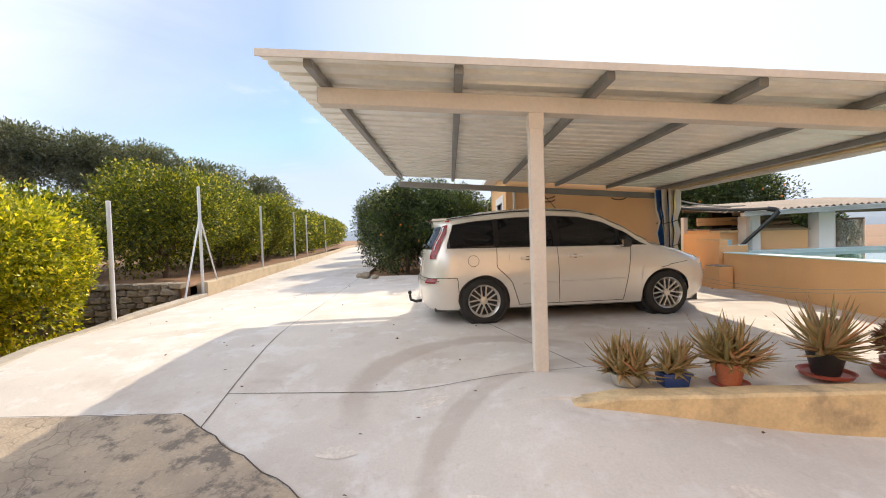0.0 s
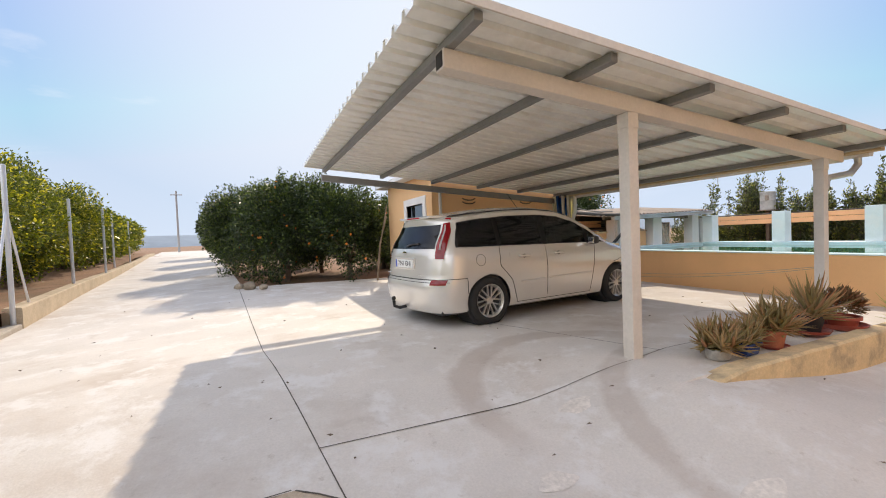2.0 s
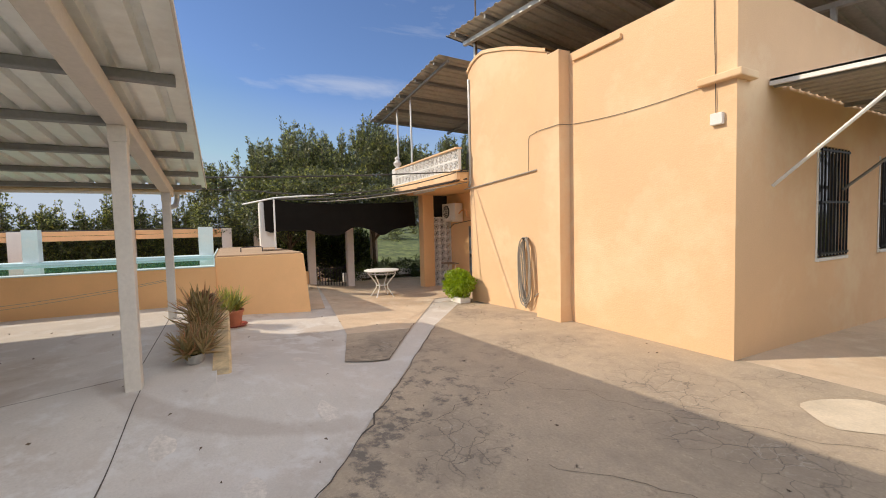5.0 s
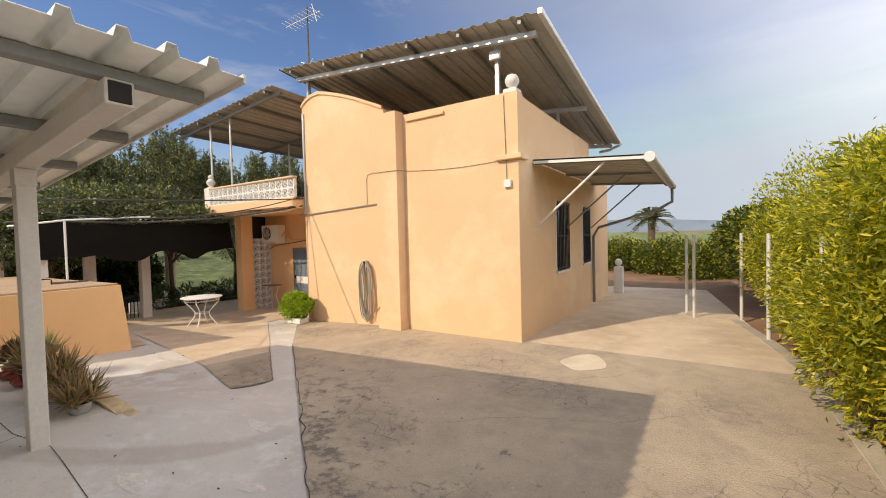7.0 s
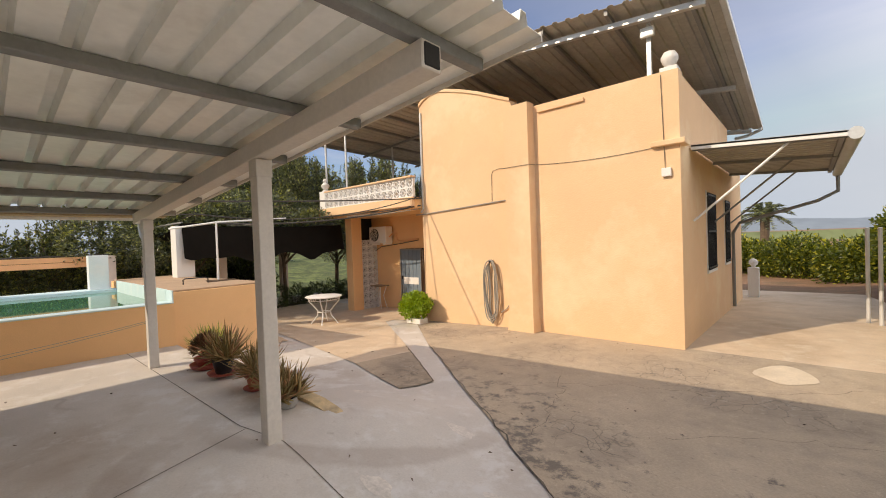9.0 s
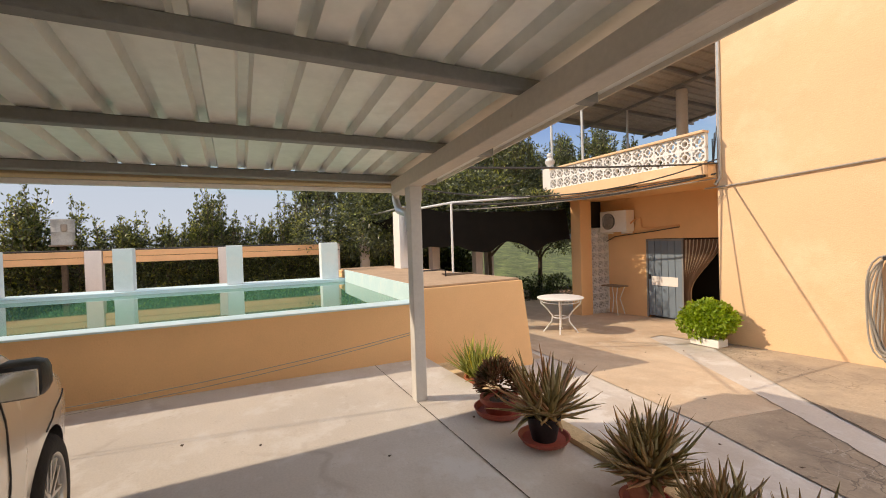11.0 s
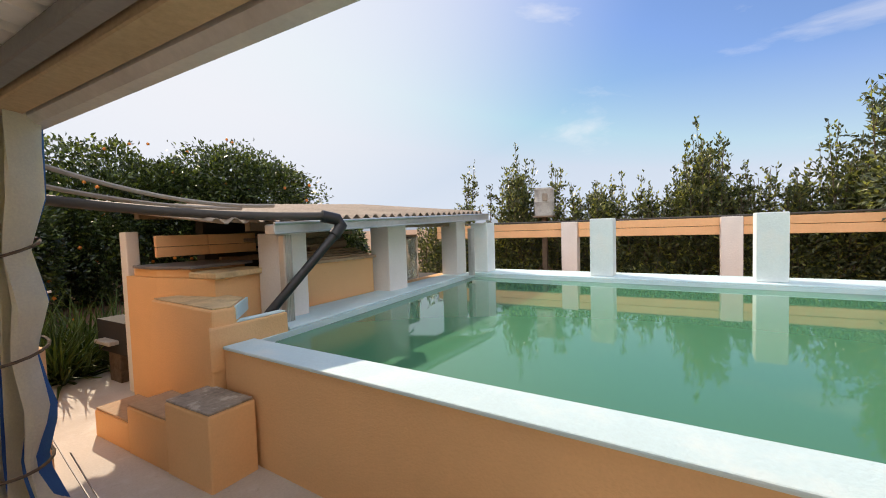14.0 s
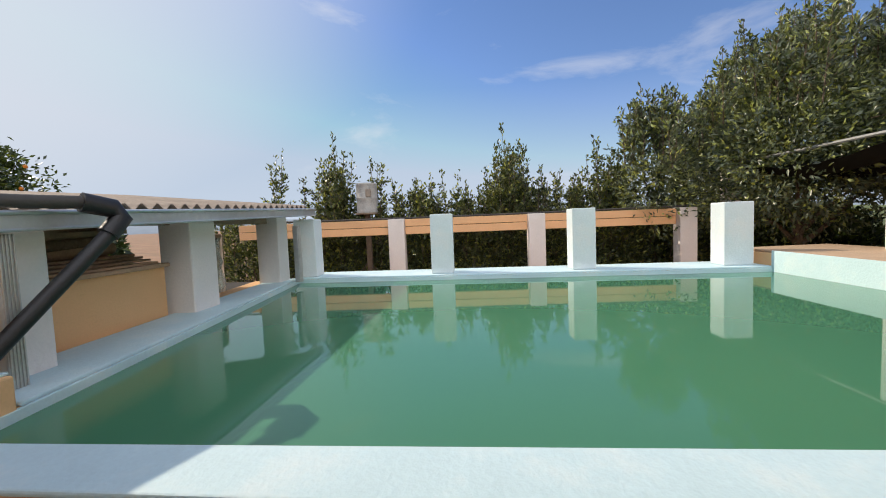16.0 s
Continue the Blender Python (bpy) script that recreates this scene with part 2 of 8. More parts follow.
def add_edge_wear(m, a, b, reach, color):
    """Dark crumbled spots that gather along the broken edge from a to b and thin out over the reach."""
    n, l = m.node_tree.nodes, m.node_tree.links
    bs = n["Principled BSDF"]
    src = bs.inputs["Base Color"].links[0].from_socket
    L = math.hypot(b[0] - a[0], b[1] - a[1])
    nx, ny = (b[1] - a[1]) / L, -(b[0] - a[0]) / L
    co, dot, gate_, nz, rp, sub, mx = (n.new("ShaderNodeTexCoord"), n.new("ShaderNodeVectorMath"), n.new("ShaderNodeMapRange"), n.new("ShaderNodeTexNoise"),
                                       n.new("ShaderNodeMapRange"), n.new("ShaderNodeMath"), n.new("ShaderNodeMixRGB"))
    dot.operation = "DOT_PRODUCT"
    dot.inputs[1].default_value = (nx, ny, 0)
    l.new(co.outputs["Object"], dot.inputs[0])
    d0 = a[0] * nx + a[1] * ny
    gate_.inputs["From Min"].default_value, gate_.inputs["From Max"].default_value = d0, d0 + reach
    gate_.inputs["To Min"].default_value, gate_.inputs["To Max"].default_value = 0.09, -0.08
    l.new(dot.outputs["Value"], gate_.inputs["Value"])
    nz.inputs["Scale"].default_value, nz.inputs["Detail"].default_value, nz.inputs["Roughness"].default_value = 4.5, 9.0, 0.72
    l.new(co.outputs["Object"], nz.inputs["Vector"])
    along, fade = n.new("ShaderNodeVectorMath"), n.new("ShaderNodeMapRange")
    along.operation = "DOT_PRODUCT"
    along.inputs[1].default_value = (-ny, nx, 0)
    l.new(co.outputs["Object"], along.inputs[0])
    t0 = -a[0] * ny + a[1] * nx
    fade.inputs["From Min"].default_value, fade.inputs["From Max"].default_value = t0 + 0.55 * L, t0 + 0.85 * L
    fade.inputs["To Min"].default_value, fade.inputs["To Max"].default_value = 0.85, 0.0
    l.new(along.outputs["Value"], fade.inputs["Value"])
    sub.operation = "ADD"
    l.new(nz.outputs["Fac"], sub.inputs[0])
    l.new(gate_.outputs["Result"], sub.inputs[1])
    rp.inputs["From Min"].default_value, rp.inputs["From Max"].default_value, rp.inputs["To Max"].default_value = 0.57, 0.66, 1.0
    l.new(fade.outputs["Result"], rp.inputs["To Max"])
    l.new(sub.outputs[0], rp.inputs["Value"])
    l.new(rp.outputs["Result"], mx.inputs["Fac"])
    l.new(src, mx.inputs["Color1"])
    mx.inputs["Color2"].default_value = (*color, 1)
    l.new(mx.outputs["Color"], bs.inputs["Base Color"])


def leaf_mat(name, c1, c2, translucent=0.35, rough=0.45, young=None, spec=0.5):
    """Leaves: each island takes its own shade between two greens; some are young and pale."""
    m = bpy.data.materials.new(name)
    m.use_nodes = True
    n, l = m.node_tree.nodes, m.node_tree.links
    b = n["Principled BSDF"]
    b.inputs["Roughness"].default_value = rough
    b.inputs["Specular IOR Level"].default_value = spec
    g, r = n.new("ShaderNodeNewGeometry"), n.new("ShaderNodeValToRGB")
    e = r.color_ramp.elements
    e[0].color, e[1].color = (*c1, 1), (*c2, 1)
    e[1].position = 0.8
    if young:
        e.new(0.93).color = (*young, 1)
    l.new(g.outputs["Random Per Island"], r.inputs["Fac"])
    l.new(r.outputs["Color"], b.inputs["Base Color"])
    tr, ms, bright = n.new("ShaderNodeBsdfTranslucent"), n.new("ShaderNodeMixShader"), n.new("ShaderNodeMixRGB")
    bright.blend_type, bright.inputs["Fac"].default_value, bright.inputs["Color2"].default_value = "MULTIPLY", 1.0, (2.2, 2.0, 0.6, 1)
    l.new(r.outputs["Color"], bright.inputs["Color1"])
    l.new(bright.outputs["Color"], tr.inputs["Color"])
    ms.inputs["Fac"].default_value = translucent
    l.new(b.outputs["BSDF"], ms.inputs[1])
    l.new(tr.outputs["BSDF"], ms.inputs[2])
    l.new(ms.outputs["Shader"], n["Material Output"].inputs["Surface"])
    return m


CONCRETE = mat("pale_concrete", (0.60, 0.555, 0.505), 0.85, var=0.10, scale=0.9, fine=60, bump=0.12, stain=(0.46, 0.385, 0.32), stain_at=(0.52, 0.72), stain_scale=0.55,
               grime=(0.68, 0.655, 0.625), grime_scale=2.0, grime_at=(0.52, 0.62), speck=(0.45, 0.395, 0.34), speck_scale=9.0, speck_at=(0.60, 0.70))
add_arcs(CONCRETE, [(1.1, 4.5, 1.22, 0.16, 0.5, -0.45, 0.9, 3.5), (2.2, 3.2, 1.65, 0.11, 0.42, -0.8, 0.6, 1.0)], (0.37, 0.295, 0.24))
OLD_CONCRETE = mat("old_concrete", (0.46, 0.37, 0.275), 0.9, var=0.16, scale=1.4, fine=45, bump=0.4, stain=(0.29, 0.235, 0.185), stain_at=(0.46, 0.68), stain_scale=0.75,
                   grime=(0.26, 0.21, 0.165), grime_scale=9.0, grime_at=(0.60, 0.72), speck=(0.58, 0.48, 0.36), speck_scale=16.0, speck_at=(0.58, 0.70))
add_edge_wear(OLD_CONCRETE, (-1.5, 4.26), (3.62, 0.55), 2.0, (0.15, 0.13, 0.115))
add_cracks(OLD_CONCRETE, (0.14, 0.12, 0.10), 1.1, 0.6, 0.47, 0.60, 0.009)
add_cracks(OLD_CONCRETE, (0.15, 0.125, 0.10), 4.2, 0.8, 0.50, 0.60, 0.024)
add_cracks(OLD_CONCRETE, (0.66, 0.60, 0.52), 7.0, 0.4, 0.58, 0.66)
add_cracks(CONCRETE, (0.40, 0.34, 0.29), 0.7, 0.4, 0.56, 0.64)
DRIVE = mat("sandy_concrete", (0.63, 0.495, 0.36), 0.9, var=0.13, scale=1.3, fine=50, bump=0.25, stain=(0.49, 0.36, 0.245), stain_at=(0.48, 0.72), stain_scale=0.8, grime=(0.70, 0.60, 0.47), grime_scale=2.2, grime_at=(0.54, 0.68), speck=(0.62, 0.51, 0.38), speck_scale=12.0, speck_at=(0.6, 0.72))
JOINT = mat("joint_dirt", (0.10, 0.085, 0.07), 0.95, var=0.2)
SOIL = mat("red_soil", (0.27, 0.15, 0.085), 0.95, var=0.25, scale=0.8, fine=18, bump=0.6, stain=(0.16, 0.11, 0.06), stain_scale=0.5)
ORANGE = mat("orange_stucco", (0.83, 0.51, 0.26), 0.85, var=0.05, scale=1.1, fine=70, bump=0.22, stain=(0.77, 0.48, 0.25), stain_at=(0.55, 0.75), stain_scale=0.9, speck=(0.76, 0.46, 0.23), speck_scale=12.0, speck_at=(0.64, 0.74))
YELLOW = mat("ochre_stucco", (0.81, 0.54, 0.325), 0.88, var=0.06, scale=0.8, fine=60, bump=0.25, stain=(0.85, 0.63, 0.41), stain_at=(0.5, 0.66), stain_scale=0.7, grime=(0.75, 0.49, 0.29), grime_scale=1.6, grime_at=(0.58, 0.76), speck=(0.73, 0.48, 0.28), speck_scale=14.0, speck_at=(0.66, 0.72))
PEACH = mat("peach_paint", (0.80, 0.44, 0.22), 0.7, var=0.07, scale=2, fine=40, bump=0.1, rand=0.06)
WHITE = mat("white_paint", (0.80, 0.78, 0.75), 0.6, var=0.05, scale=2.5, fine=50, bump=0.15, stain=(0.62, 0.58, 0.52), stain_at=(0.6, 0.85), stain_scale=2.5)
POOLBLUE = mat("pale_blue_pool_paint", (0.58, 0.76, 0.80), 0.7, var=0.05, scale=3, fine=45, bump=0.2, stain=(0.70, 0.80, 0.80), stain_at=(0.5, 0.75), stain_scale=3.0)
GALV = mat("galvanised_sheet", (0.62, 0.63, 0.62), 0.42, 0.75, var=0.12, scale=1.2, fine=25, bump=0.05, stain=(0.50, 0.50, 0.48), stain_at=(0.5, 0.75), stain_scale=0.8)
SHEETUNDER = mat("galvanised_roof_sheet", (0.88, 0.89, 0.85), 0.36, 0.2, var=0.06, scale=1.5, fine=12, bump=0.03, stain=(0.66, 0.65, 0.60), stain_at=(0.55, 0.8), stain_scale=1.3)
STEEL = mat("grey_primed_steel", (0.27, 0.27, 0.265), 0.55, 0.35, var=0.12, scale=2, fine=30, bump=0.1)
CREAM = mat("cream_painted_steel", (0.66, 0.60, 0.53), 0.6, var=0.08, scale=2.0, fine=30, bump=0.12, stain=(0.42, 0.27, 0.17), stain_at=(0.70, 0.85), stain_scale=5.0)
POSTGREY = mat("pale_painted_post", (0.64, 0.62, 0.59), 0.5, var=0.07, scale=2.0, fine=30, bump=0.1, stain=(0.40, 0.33, 0.27), stain_at=(0.72, 0.85), stain_scale=4.0)
FENCEPOST = mat("galvanised_post", (0.72, 0.73, 0.74), 0.4, 0.3, var=0.05)
FIBRO = mat("weathered_fibre_cement", (0.30, 0.24, 0.19), 0.9, var=0.2, scale=2, fine=20, bump=0.3)
FIBROUNDER = mat("dull_roof_sheet", (0.42, 0.40, 0.36), 0.7, var=0.15, scale=1.5, fine=12, bump=0.15)
BLACK = mat("black_plastic", (0.02, 0.02, 0.022), 0.45, var=0.1)
# near-black that puts the shade of rooms and hollows into the colour
DARK = mat("shade_black", (0.03, 0.027, 0.025), 0.9, var=0.1)
IRON = mat("dark_iron", (0.03, 0.03, 0.035), 0.5, 0.4, var=0.1)
WHITEIRON = mat("white_painted_iron", (0.78, 0.78, 0.77), 0.45, var=0.05, stain=(0.5, 0.35, 0.25), stain_at=(0.72, 0.86), stain_scale=9)
TERRACOTTA = mat("terracotta", (0.47, 0.16, 0.085), 0.75, var=0.14, scale=8, fine=60, bump=0.2)
REDPLASTIC = mat("red_brown_plastic", (0.36, 0.075, 0.05), 0.5, var=0.08)
BLUEPLASTIC = mat("blue_plastic", (0.03, 0.07, 0.25), 0.45, var=0.08)
GREYSTONE = mat("grey_stone_pot", (0.42, 0.40, 0.37), 0.9, var=0.2, scale=9, fine=50, bump=0.4)
BARK = mat("bark", (0.14, 0.10, 0.07), 0.95, var=0.3, scale=8, fine=30, bump=0.8)
STONE = mat("dry_stone", (0.30, 0.245, 0.18), 0.95, var=0.25, scale=5, fine=25, bump=0.8, rand=0.25)
NET = mat("dark_brown_shade_net", (0.012, 0.010, 0.008), 0.95, var=0.2, scale=3, fine=120, bump=0.2, spec=0.1)
GREYBLUE = mat("grey_blue_metal_door", (0.19, 0.25, 0.31), 0.5, 0.2, var=0.06)
KERBMAT = mat("yellowed_render", (0.66, 0.50, 0.29), 0.9, var=0.15, scale=4, fine=40, bump=0.4, stain=(0.38, 0.29, 0.19), stain_at=(0.5, 0.68), stain_scale=3.5)
COPING = mat("brown_coping_concrete", (0.46, 0.32, 0.21), 0.9, var=0.15, scale=3, fine=35, bump=0.3)
SLATE = mat("dark_stone_slab", (0.17, 0.165, 0.17), 0.6, var=0.2, scale=5, fine=30, bump=0.2)
WOOD = mat("weathered_wood", (0.26, 0.19, 0.13), 0.85, var=0.25, scale=6, fine=40, bump=0.4)
HOSE = mat("grey_hose", (0.33, 0.30, 0.26), 0.6, var=0.1, scale=6)
CABLE = mat("dark_cable", (0.06, 0.055, 0.05), 0.6, var=0.1)
CANVAS_W = mat("cream_canvas", (0.72, 0.68, 0.60), 0.9, var=0.1, scale=3, fine=90, bump=0.2, translucent=0.25)
CANVAS_B = mat("blue_canvas", (0.03, 0.11, 0.36), 0.9, var=0.1, scale=3, fine=90, bump=0.2, translucent=0.15)
L_HEDGE = leaf_mat("citrus_leaf_bright", (0.10, 0.14, 0.022), (0.38, 0.39, 0.05), 0.44, 0.36, (0.72, 0.64, 0.10))
L_DARK = leaf_mat("citrus_leaf_dark", (0.012, 0.024, 0.010), (0.055, 0.085, 0.026), 0.22, 0.32, (0.14, 0.19, 0.05))
L_LOQ = leaf_mat("broad_leaf_grey_green", (0.030, 0.045, 0.026), (0.17, 0.20, 0.125), 0.22, 0.32, (0.36, 0.40, 0.14))
L_PINE = leaf_mat("pine_needle", (0.05, 0.07, 0.05), (0.14, 0.16, 0.12), 0.2, 0.7)
L_MID = leaf_mat("citrus_leaf_green", (0.028, 0.05, 0.011), (0.15, 0.18, 0.028), 0.34, 0.38, (0.42, 0.40, 0.06))
L_BUSH = leaf_mat("bush_leaf", (0.022, 0.036, 0.016), (0.12, 0.145, 0.065), 0.28, 0.34, (0.30, 0.32, 0.09))
GUTTER = mat("pale_gutter_metal", (0.66, 0.64, 0.60), 0.5, 0.25, var=0.1, scale=2.0, fine=30, bump=0.08, stain=(0.45, 0.40, 0.34), stain_at=(0.55, 0.8), stain_scale=2.5)
BATTEN = mat("yellow_pine_batten", (0.50, 0.37, 0.22), 0.75, var=0.15, scale=3.0, fine=40, bump=0.15)
L_ALOE = leaf_mat("aloe_leaf", (0.26, 0.22, 0.09), (0.46, 0.31, 0.16), 0.18, 0.45, (0.50, 0.27, 0.15))
L_ALOEG = leaf_mat("green_succulent_leaf", (0.22, 0.27, 0.06), (0.42, 0.42, 0.12), 0.2, 0.45, (0.62, 0.55, 0.12))
L_ALOER = leaf_mat("reddish_succulent_leaf", (0.13, 0.10, 0.04), (0.28, 0.12, 0.06), 0.1, 0.5)
L_SHRUB = leaf_mat("bright_shrub_leaf", (0.16, 0.26, 0.025), (0.30, 0.42, 0.05), 0.35, 0.45)
L_STRAP = leaf_mat("strap_leaf", (0.04, 0.08, 0.02), (0.12, 0.18, 0.05), 0.25, 0.4)
FRUIT = mat("orange_peel", (0.75, 0.22, 0.025), 0.5, var=0.1, fine=80)


# ---------------------------------------------------------------- building helpers
def link(name, bm, material, smooth=False):
    me = bpy.data.meshes.new(name)
    bmesh.ops.recalc_face_normals(bm, faces=bm.faces[:])
    bm.to_mesh(me)
    bm.free()
    for mt in (material if isinstance(material, (list, tuple)) else [material]):
        me.materials.append(mt)
    if smooth:
        me.polygons.foreach_set("use_smooth", [True] * len(me.polygons))
        me.set_sharp_from_angle(angle=radians(40))
    return new(name, me)


def structure(name, bm, material, label="", category="", smooth=False):
    return tagged(link(name, bm, material, smooth), label, category, kind="structure")


def part(name, bm, material, parent, label="", smooth=False):
    ob = link(name, bm, material, smooth)
    ob.parent = parent
    return tagged(ob, label)


def thing(name, label, category, at=(0, 0, 0), turn=0.0, group="", kind=""):
    ob = new(name)
    ob.empty_display_size = 0.1
    ob.matrix_basis = pose(*at, 0, 0, turn)
    return tagged(ob, label, category, group, kind)


def B():
    return bmesh.new()


def box(bm, x0, x1, y0, y1, z0, z1, bevel=0.0, turn=None):
    vs = [bm.verts.new(p) for p in ((x0, y0, z0), (x1, y0, z0), (x1, y1, z0), (x0, y1, z0), (x0, y0, z1), (x1, y0, z1), (x1, y1, z1), (x0, y1, z1))]
    fs = [bm.faces.new([vs[i] for i in q]) for q in ((0, 3, 2, 1), (4, 5, 6, 7), (0, 1, 5, 4), (1, 2, 6, 5), (2, 3, 7, 6), (3, 0, 4, 7))]
    if turn is not None:
        bmesh.ops.transform(bm, matrix=turn, verts=vs)
    if bevel:
        es = list({e for f in fs for e in f.edges})
        bmesh.ops.bevel(bm, geom=es, offset=bevel, segments=2, affect="EDGES", profile=0.5)
    return bm


def prism(bm, pts, z0, z1, bevel=0.0, top=None):
    """An upright block on a plan outline; top: another outline for its upper side."""
    lo = [bm.verts.new((x, y, z0)) for x, y in pts]
    hi = [bm.verts.new((x, y, z1)) for x, y in (top or pts)]
    n = len(pts)
    fs = [bm.faces.new(lo[::-1]), bm.faces.new(hi)] + [bm.faces.new((lo[i], lo[(i + 1) % n], hi[(i + 1) % n], hi[i])) for i in range(n)]
    if bevel:
        bmesh.ops.bevel(bm, geom=list({e for f in fs for e in f.edges}), offset=bevel, segments=2, affect="EDGES", profile=0.5)
    return bm


def tube(bm, pts, r, n=8, cap=True):
    """A round tube along points; r one radius or one a point."""
    pts = [Vector(p) for p in pts]
    rs = r if isinstance(r, (list, tuple)) else [r] * len(pts)
    rings, side = [], None
    for i, p in enumerate(pts):
        d = (pts[min(i + 1, len(pts) - 1)] - pts[max(i - 1, 0)]).normalized()
        if side is None:
            side = d.orthogonal().normalized()
        side = (side - d * side.dot(d)).normalized()
        up = d.cross(side)
        rings.append([bm.verts.new(p + (side * math.cos(a) + up * math.sin(a)) * rs[i]) for a in (2 * math.pi * k / n for k in range(n))])
    for a, b in zip(rings, rings[1:]):
        for k in range(n):
            bm.faces.new((a[k], a[(k + 1) % n], b[(k + 1) % n], b[k]))
    if cap:
        bm.faces.new(rings[0][::-1])
        bm.faces.new(rings[-1])
    return bm


def lathe(bm, prof, n=20, cx=0.0, cy=0.0):
    """A turned shape: rows of (radius, z)."""
    rings = [[bm.verts.new((cx + r * math.cos(2 * math.pi * k / n), cy + r * math.sin(2 * math.pi * k / n), z)) for k in range(n)] for r, z in prof]
    for a, b in zip(rings, rings[1:]):
        for k in range(n):
            bm.faces.new((a[k], a[(k + 1) % n], b[(k + 1) % n], b[k]))
    bm.faces.new(rings[0][::-1])
    bm.faces.new(rings[-1])
    return bm


def sag(a, b, drop, n=12):
    a, b = Vector(a), Vector(b)
    return [a.lerp(b, i / n) - Vector((0, 0, drop * 4 * (i / n) * (1 - i / n))) for i in range(n + 1)]


def corrugated(bm, x0, x1, y0, y1, zf, pitch, depth, along="x", thick=0.004, flat=0.55, wave=False, steps=1):
    """A ribbed sheet. Ribs run along x or y; zf(x, y) gives its height. wave: round waves, else flat pans with raised ribs."""
    a0, a1, b0, b1 = (y0, y1, x0, x1) if along == "x" else (x0, x1, y0, y1)
    prof = []
    k = 0
    n = int(math.ceil((a1 - a0) / pitch))
    for k in range(n):
        s = a0 + k * pitch
        if wave:
            prof += [(s + pitch * j / 6, depth * 0.5 * (1 + math.sin(2 * math.pi * j / 6))) for j in range(6)]
        else:
            prof += [(s, 0.0), (s + pitch * flat, 0.0), (s + pitch * (flat + 0.07), depth), (s + pitch * 0.93, depth)]
    prof = [(min(a, a1), h) for a, h in prof] + [(a1, 0.0)]
    bs = [b0 + (b1 - b0) * i / steps for i in range(steps + 1)]
    for lift in (0.0, thick):
        cols = []
        for a, h in prof:
            row = []
            for b in bs:
                x, y = (b, a) if along == "x" else (a, b)
                row.append(bm.verts.new((x, y, zf(x, y) + h + lift)))
            cols.append(row)
        for r0, r1 in zip(cols, cols[1:]):
            for i in range(steps):
                bm.faces.new((r0[i], r0[i + 1], r1[i + 1], r1[i]))
    bm.verts.ensure_lookup_table()
    m = len(bm.verts) // 2
    w = steps + 1
    vs = bm.verts
    for i in range(len(prof) - 1):
        for j in (0, steps):
            q = (i * w + j, (i + 1) * w + j, m + (i + 1) * w + j, m + i * w + j)
            bm.faces.new([vs[t] for t in q])
    for i in (0, len(prof) - 1):
        for j in range(steps):
            q = (i * w + j, i * w + j + 1, m + i * w + j + 1, m + i * w + j)
            bm.faces.new([vs[t] for t in q])
    return bm


def S(t):
    t = max(0.0, min(1.0, t))
    return t * t * (3 - 2 * t)


# ---------------------------------------------------------------- the ground
KERB_Y = 3.95


def gz(x, y):
    """Height of the paved ground: a level slab under the car, falling to the yard before the house."""
    left = -0.37 * S((6.4 - y) / 4.0)
    if y >= KERB_Y:
        right = -0.33 * S((x - 4.9) / 0.8) * S((4.1 - y) / 2.0)
    else:
        d = -0.28 * S((x - 1.1) / 2.8)
        right = d + (-0.37 - d) * S((KERB_Y - y) / 1.9)
    w = S((x - 0.1) / 1.4)
    z = left * (1 - w) + right * w
    z -= 0.04 * max(0.0, min(7.5, x - 3)) * S((2.6 - y) / 3)
    z -= 0.05 * S((-1.0 - x) / 4) * S((y - 5) / 3)
    z += 0.018 * max(0.0, min(30.0, y - 8.5)) * S((-0.5 - x + 2) / 2)
    z -= 0.02 * max(0.0, -2.0 - y)
    return z


EDGE = [(-12, -2.9), (-5.8, -3.55), (-3.85, -3.95), (-1.5, -4.25), (2.0, -4.3), (5.2, -4.3), (7.65, -4.85), (10.5, -5.1), (15, -5.7), (22, -6.5), (45, -9.5), (70, -13)]


def edge_x(y):
    """Where the paving ends beside the orchard."""
    for (ya, xa), (yb, xb) in zip(EDGE, EDGE[1:]):
        if y <= yb:
            return xa + (xb - xa) * (y - ya) / (yb - ya)
    return EDGE[-1][1]


def sheet(name, ys, xa, xb, cols, zf, material, label, category):
    bm = B()
    rows = []
    for y in ys:
        x0, x1 = xa(y), xb(y)
        rows.append([bm.verts.new((x0 + (x1 - x0) * i / cols, y, zf(x0 + (x1 - x0) * i / cols, y))) for i in range(cols + 1)])
    for a, b in zip(rows, rows[1:]):
        for i in range(cols):
            bm.faces.new((a[i], a[i + 1], b[i + 1], b[i]))
    return structure(name, bm, material, label, category, smooth=True)


def span(a, b, step):
    n = max(1, round((b - a) / step))
    return [a + (b - a) * i / n for i in range(n + 1)]


ys_main = span(-12, -2, 0.5) + span(-1.9, KERB_Y - 0.004, 0.1) + span(KERB_Y, 10.4, 0.15)
sheet("pavement", ys_main, edge_x, lambda y: 13.0 if y < 4 else 12.0, 130, gz, CONCRETE, "pale cast concrete yard and car port slab", "paving")
sheet("driveway", span(10.4, 13.4, 0.3) + span(13.5, 70, 1.5), edge_x,
      lambda y: 7.4 if y < 13.45 else -1.9 - 0.09 * (y - 13.4), 40, gz, CONCRETE, "pale concrete drive rising between the citrus rows", "driveway")


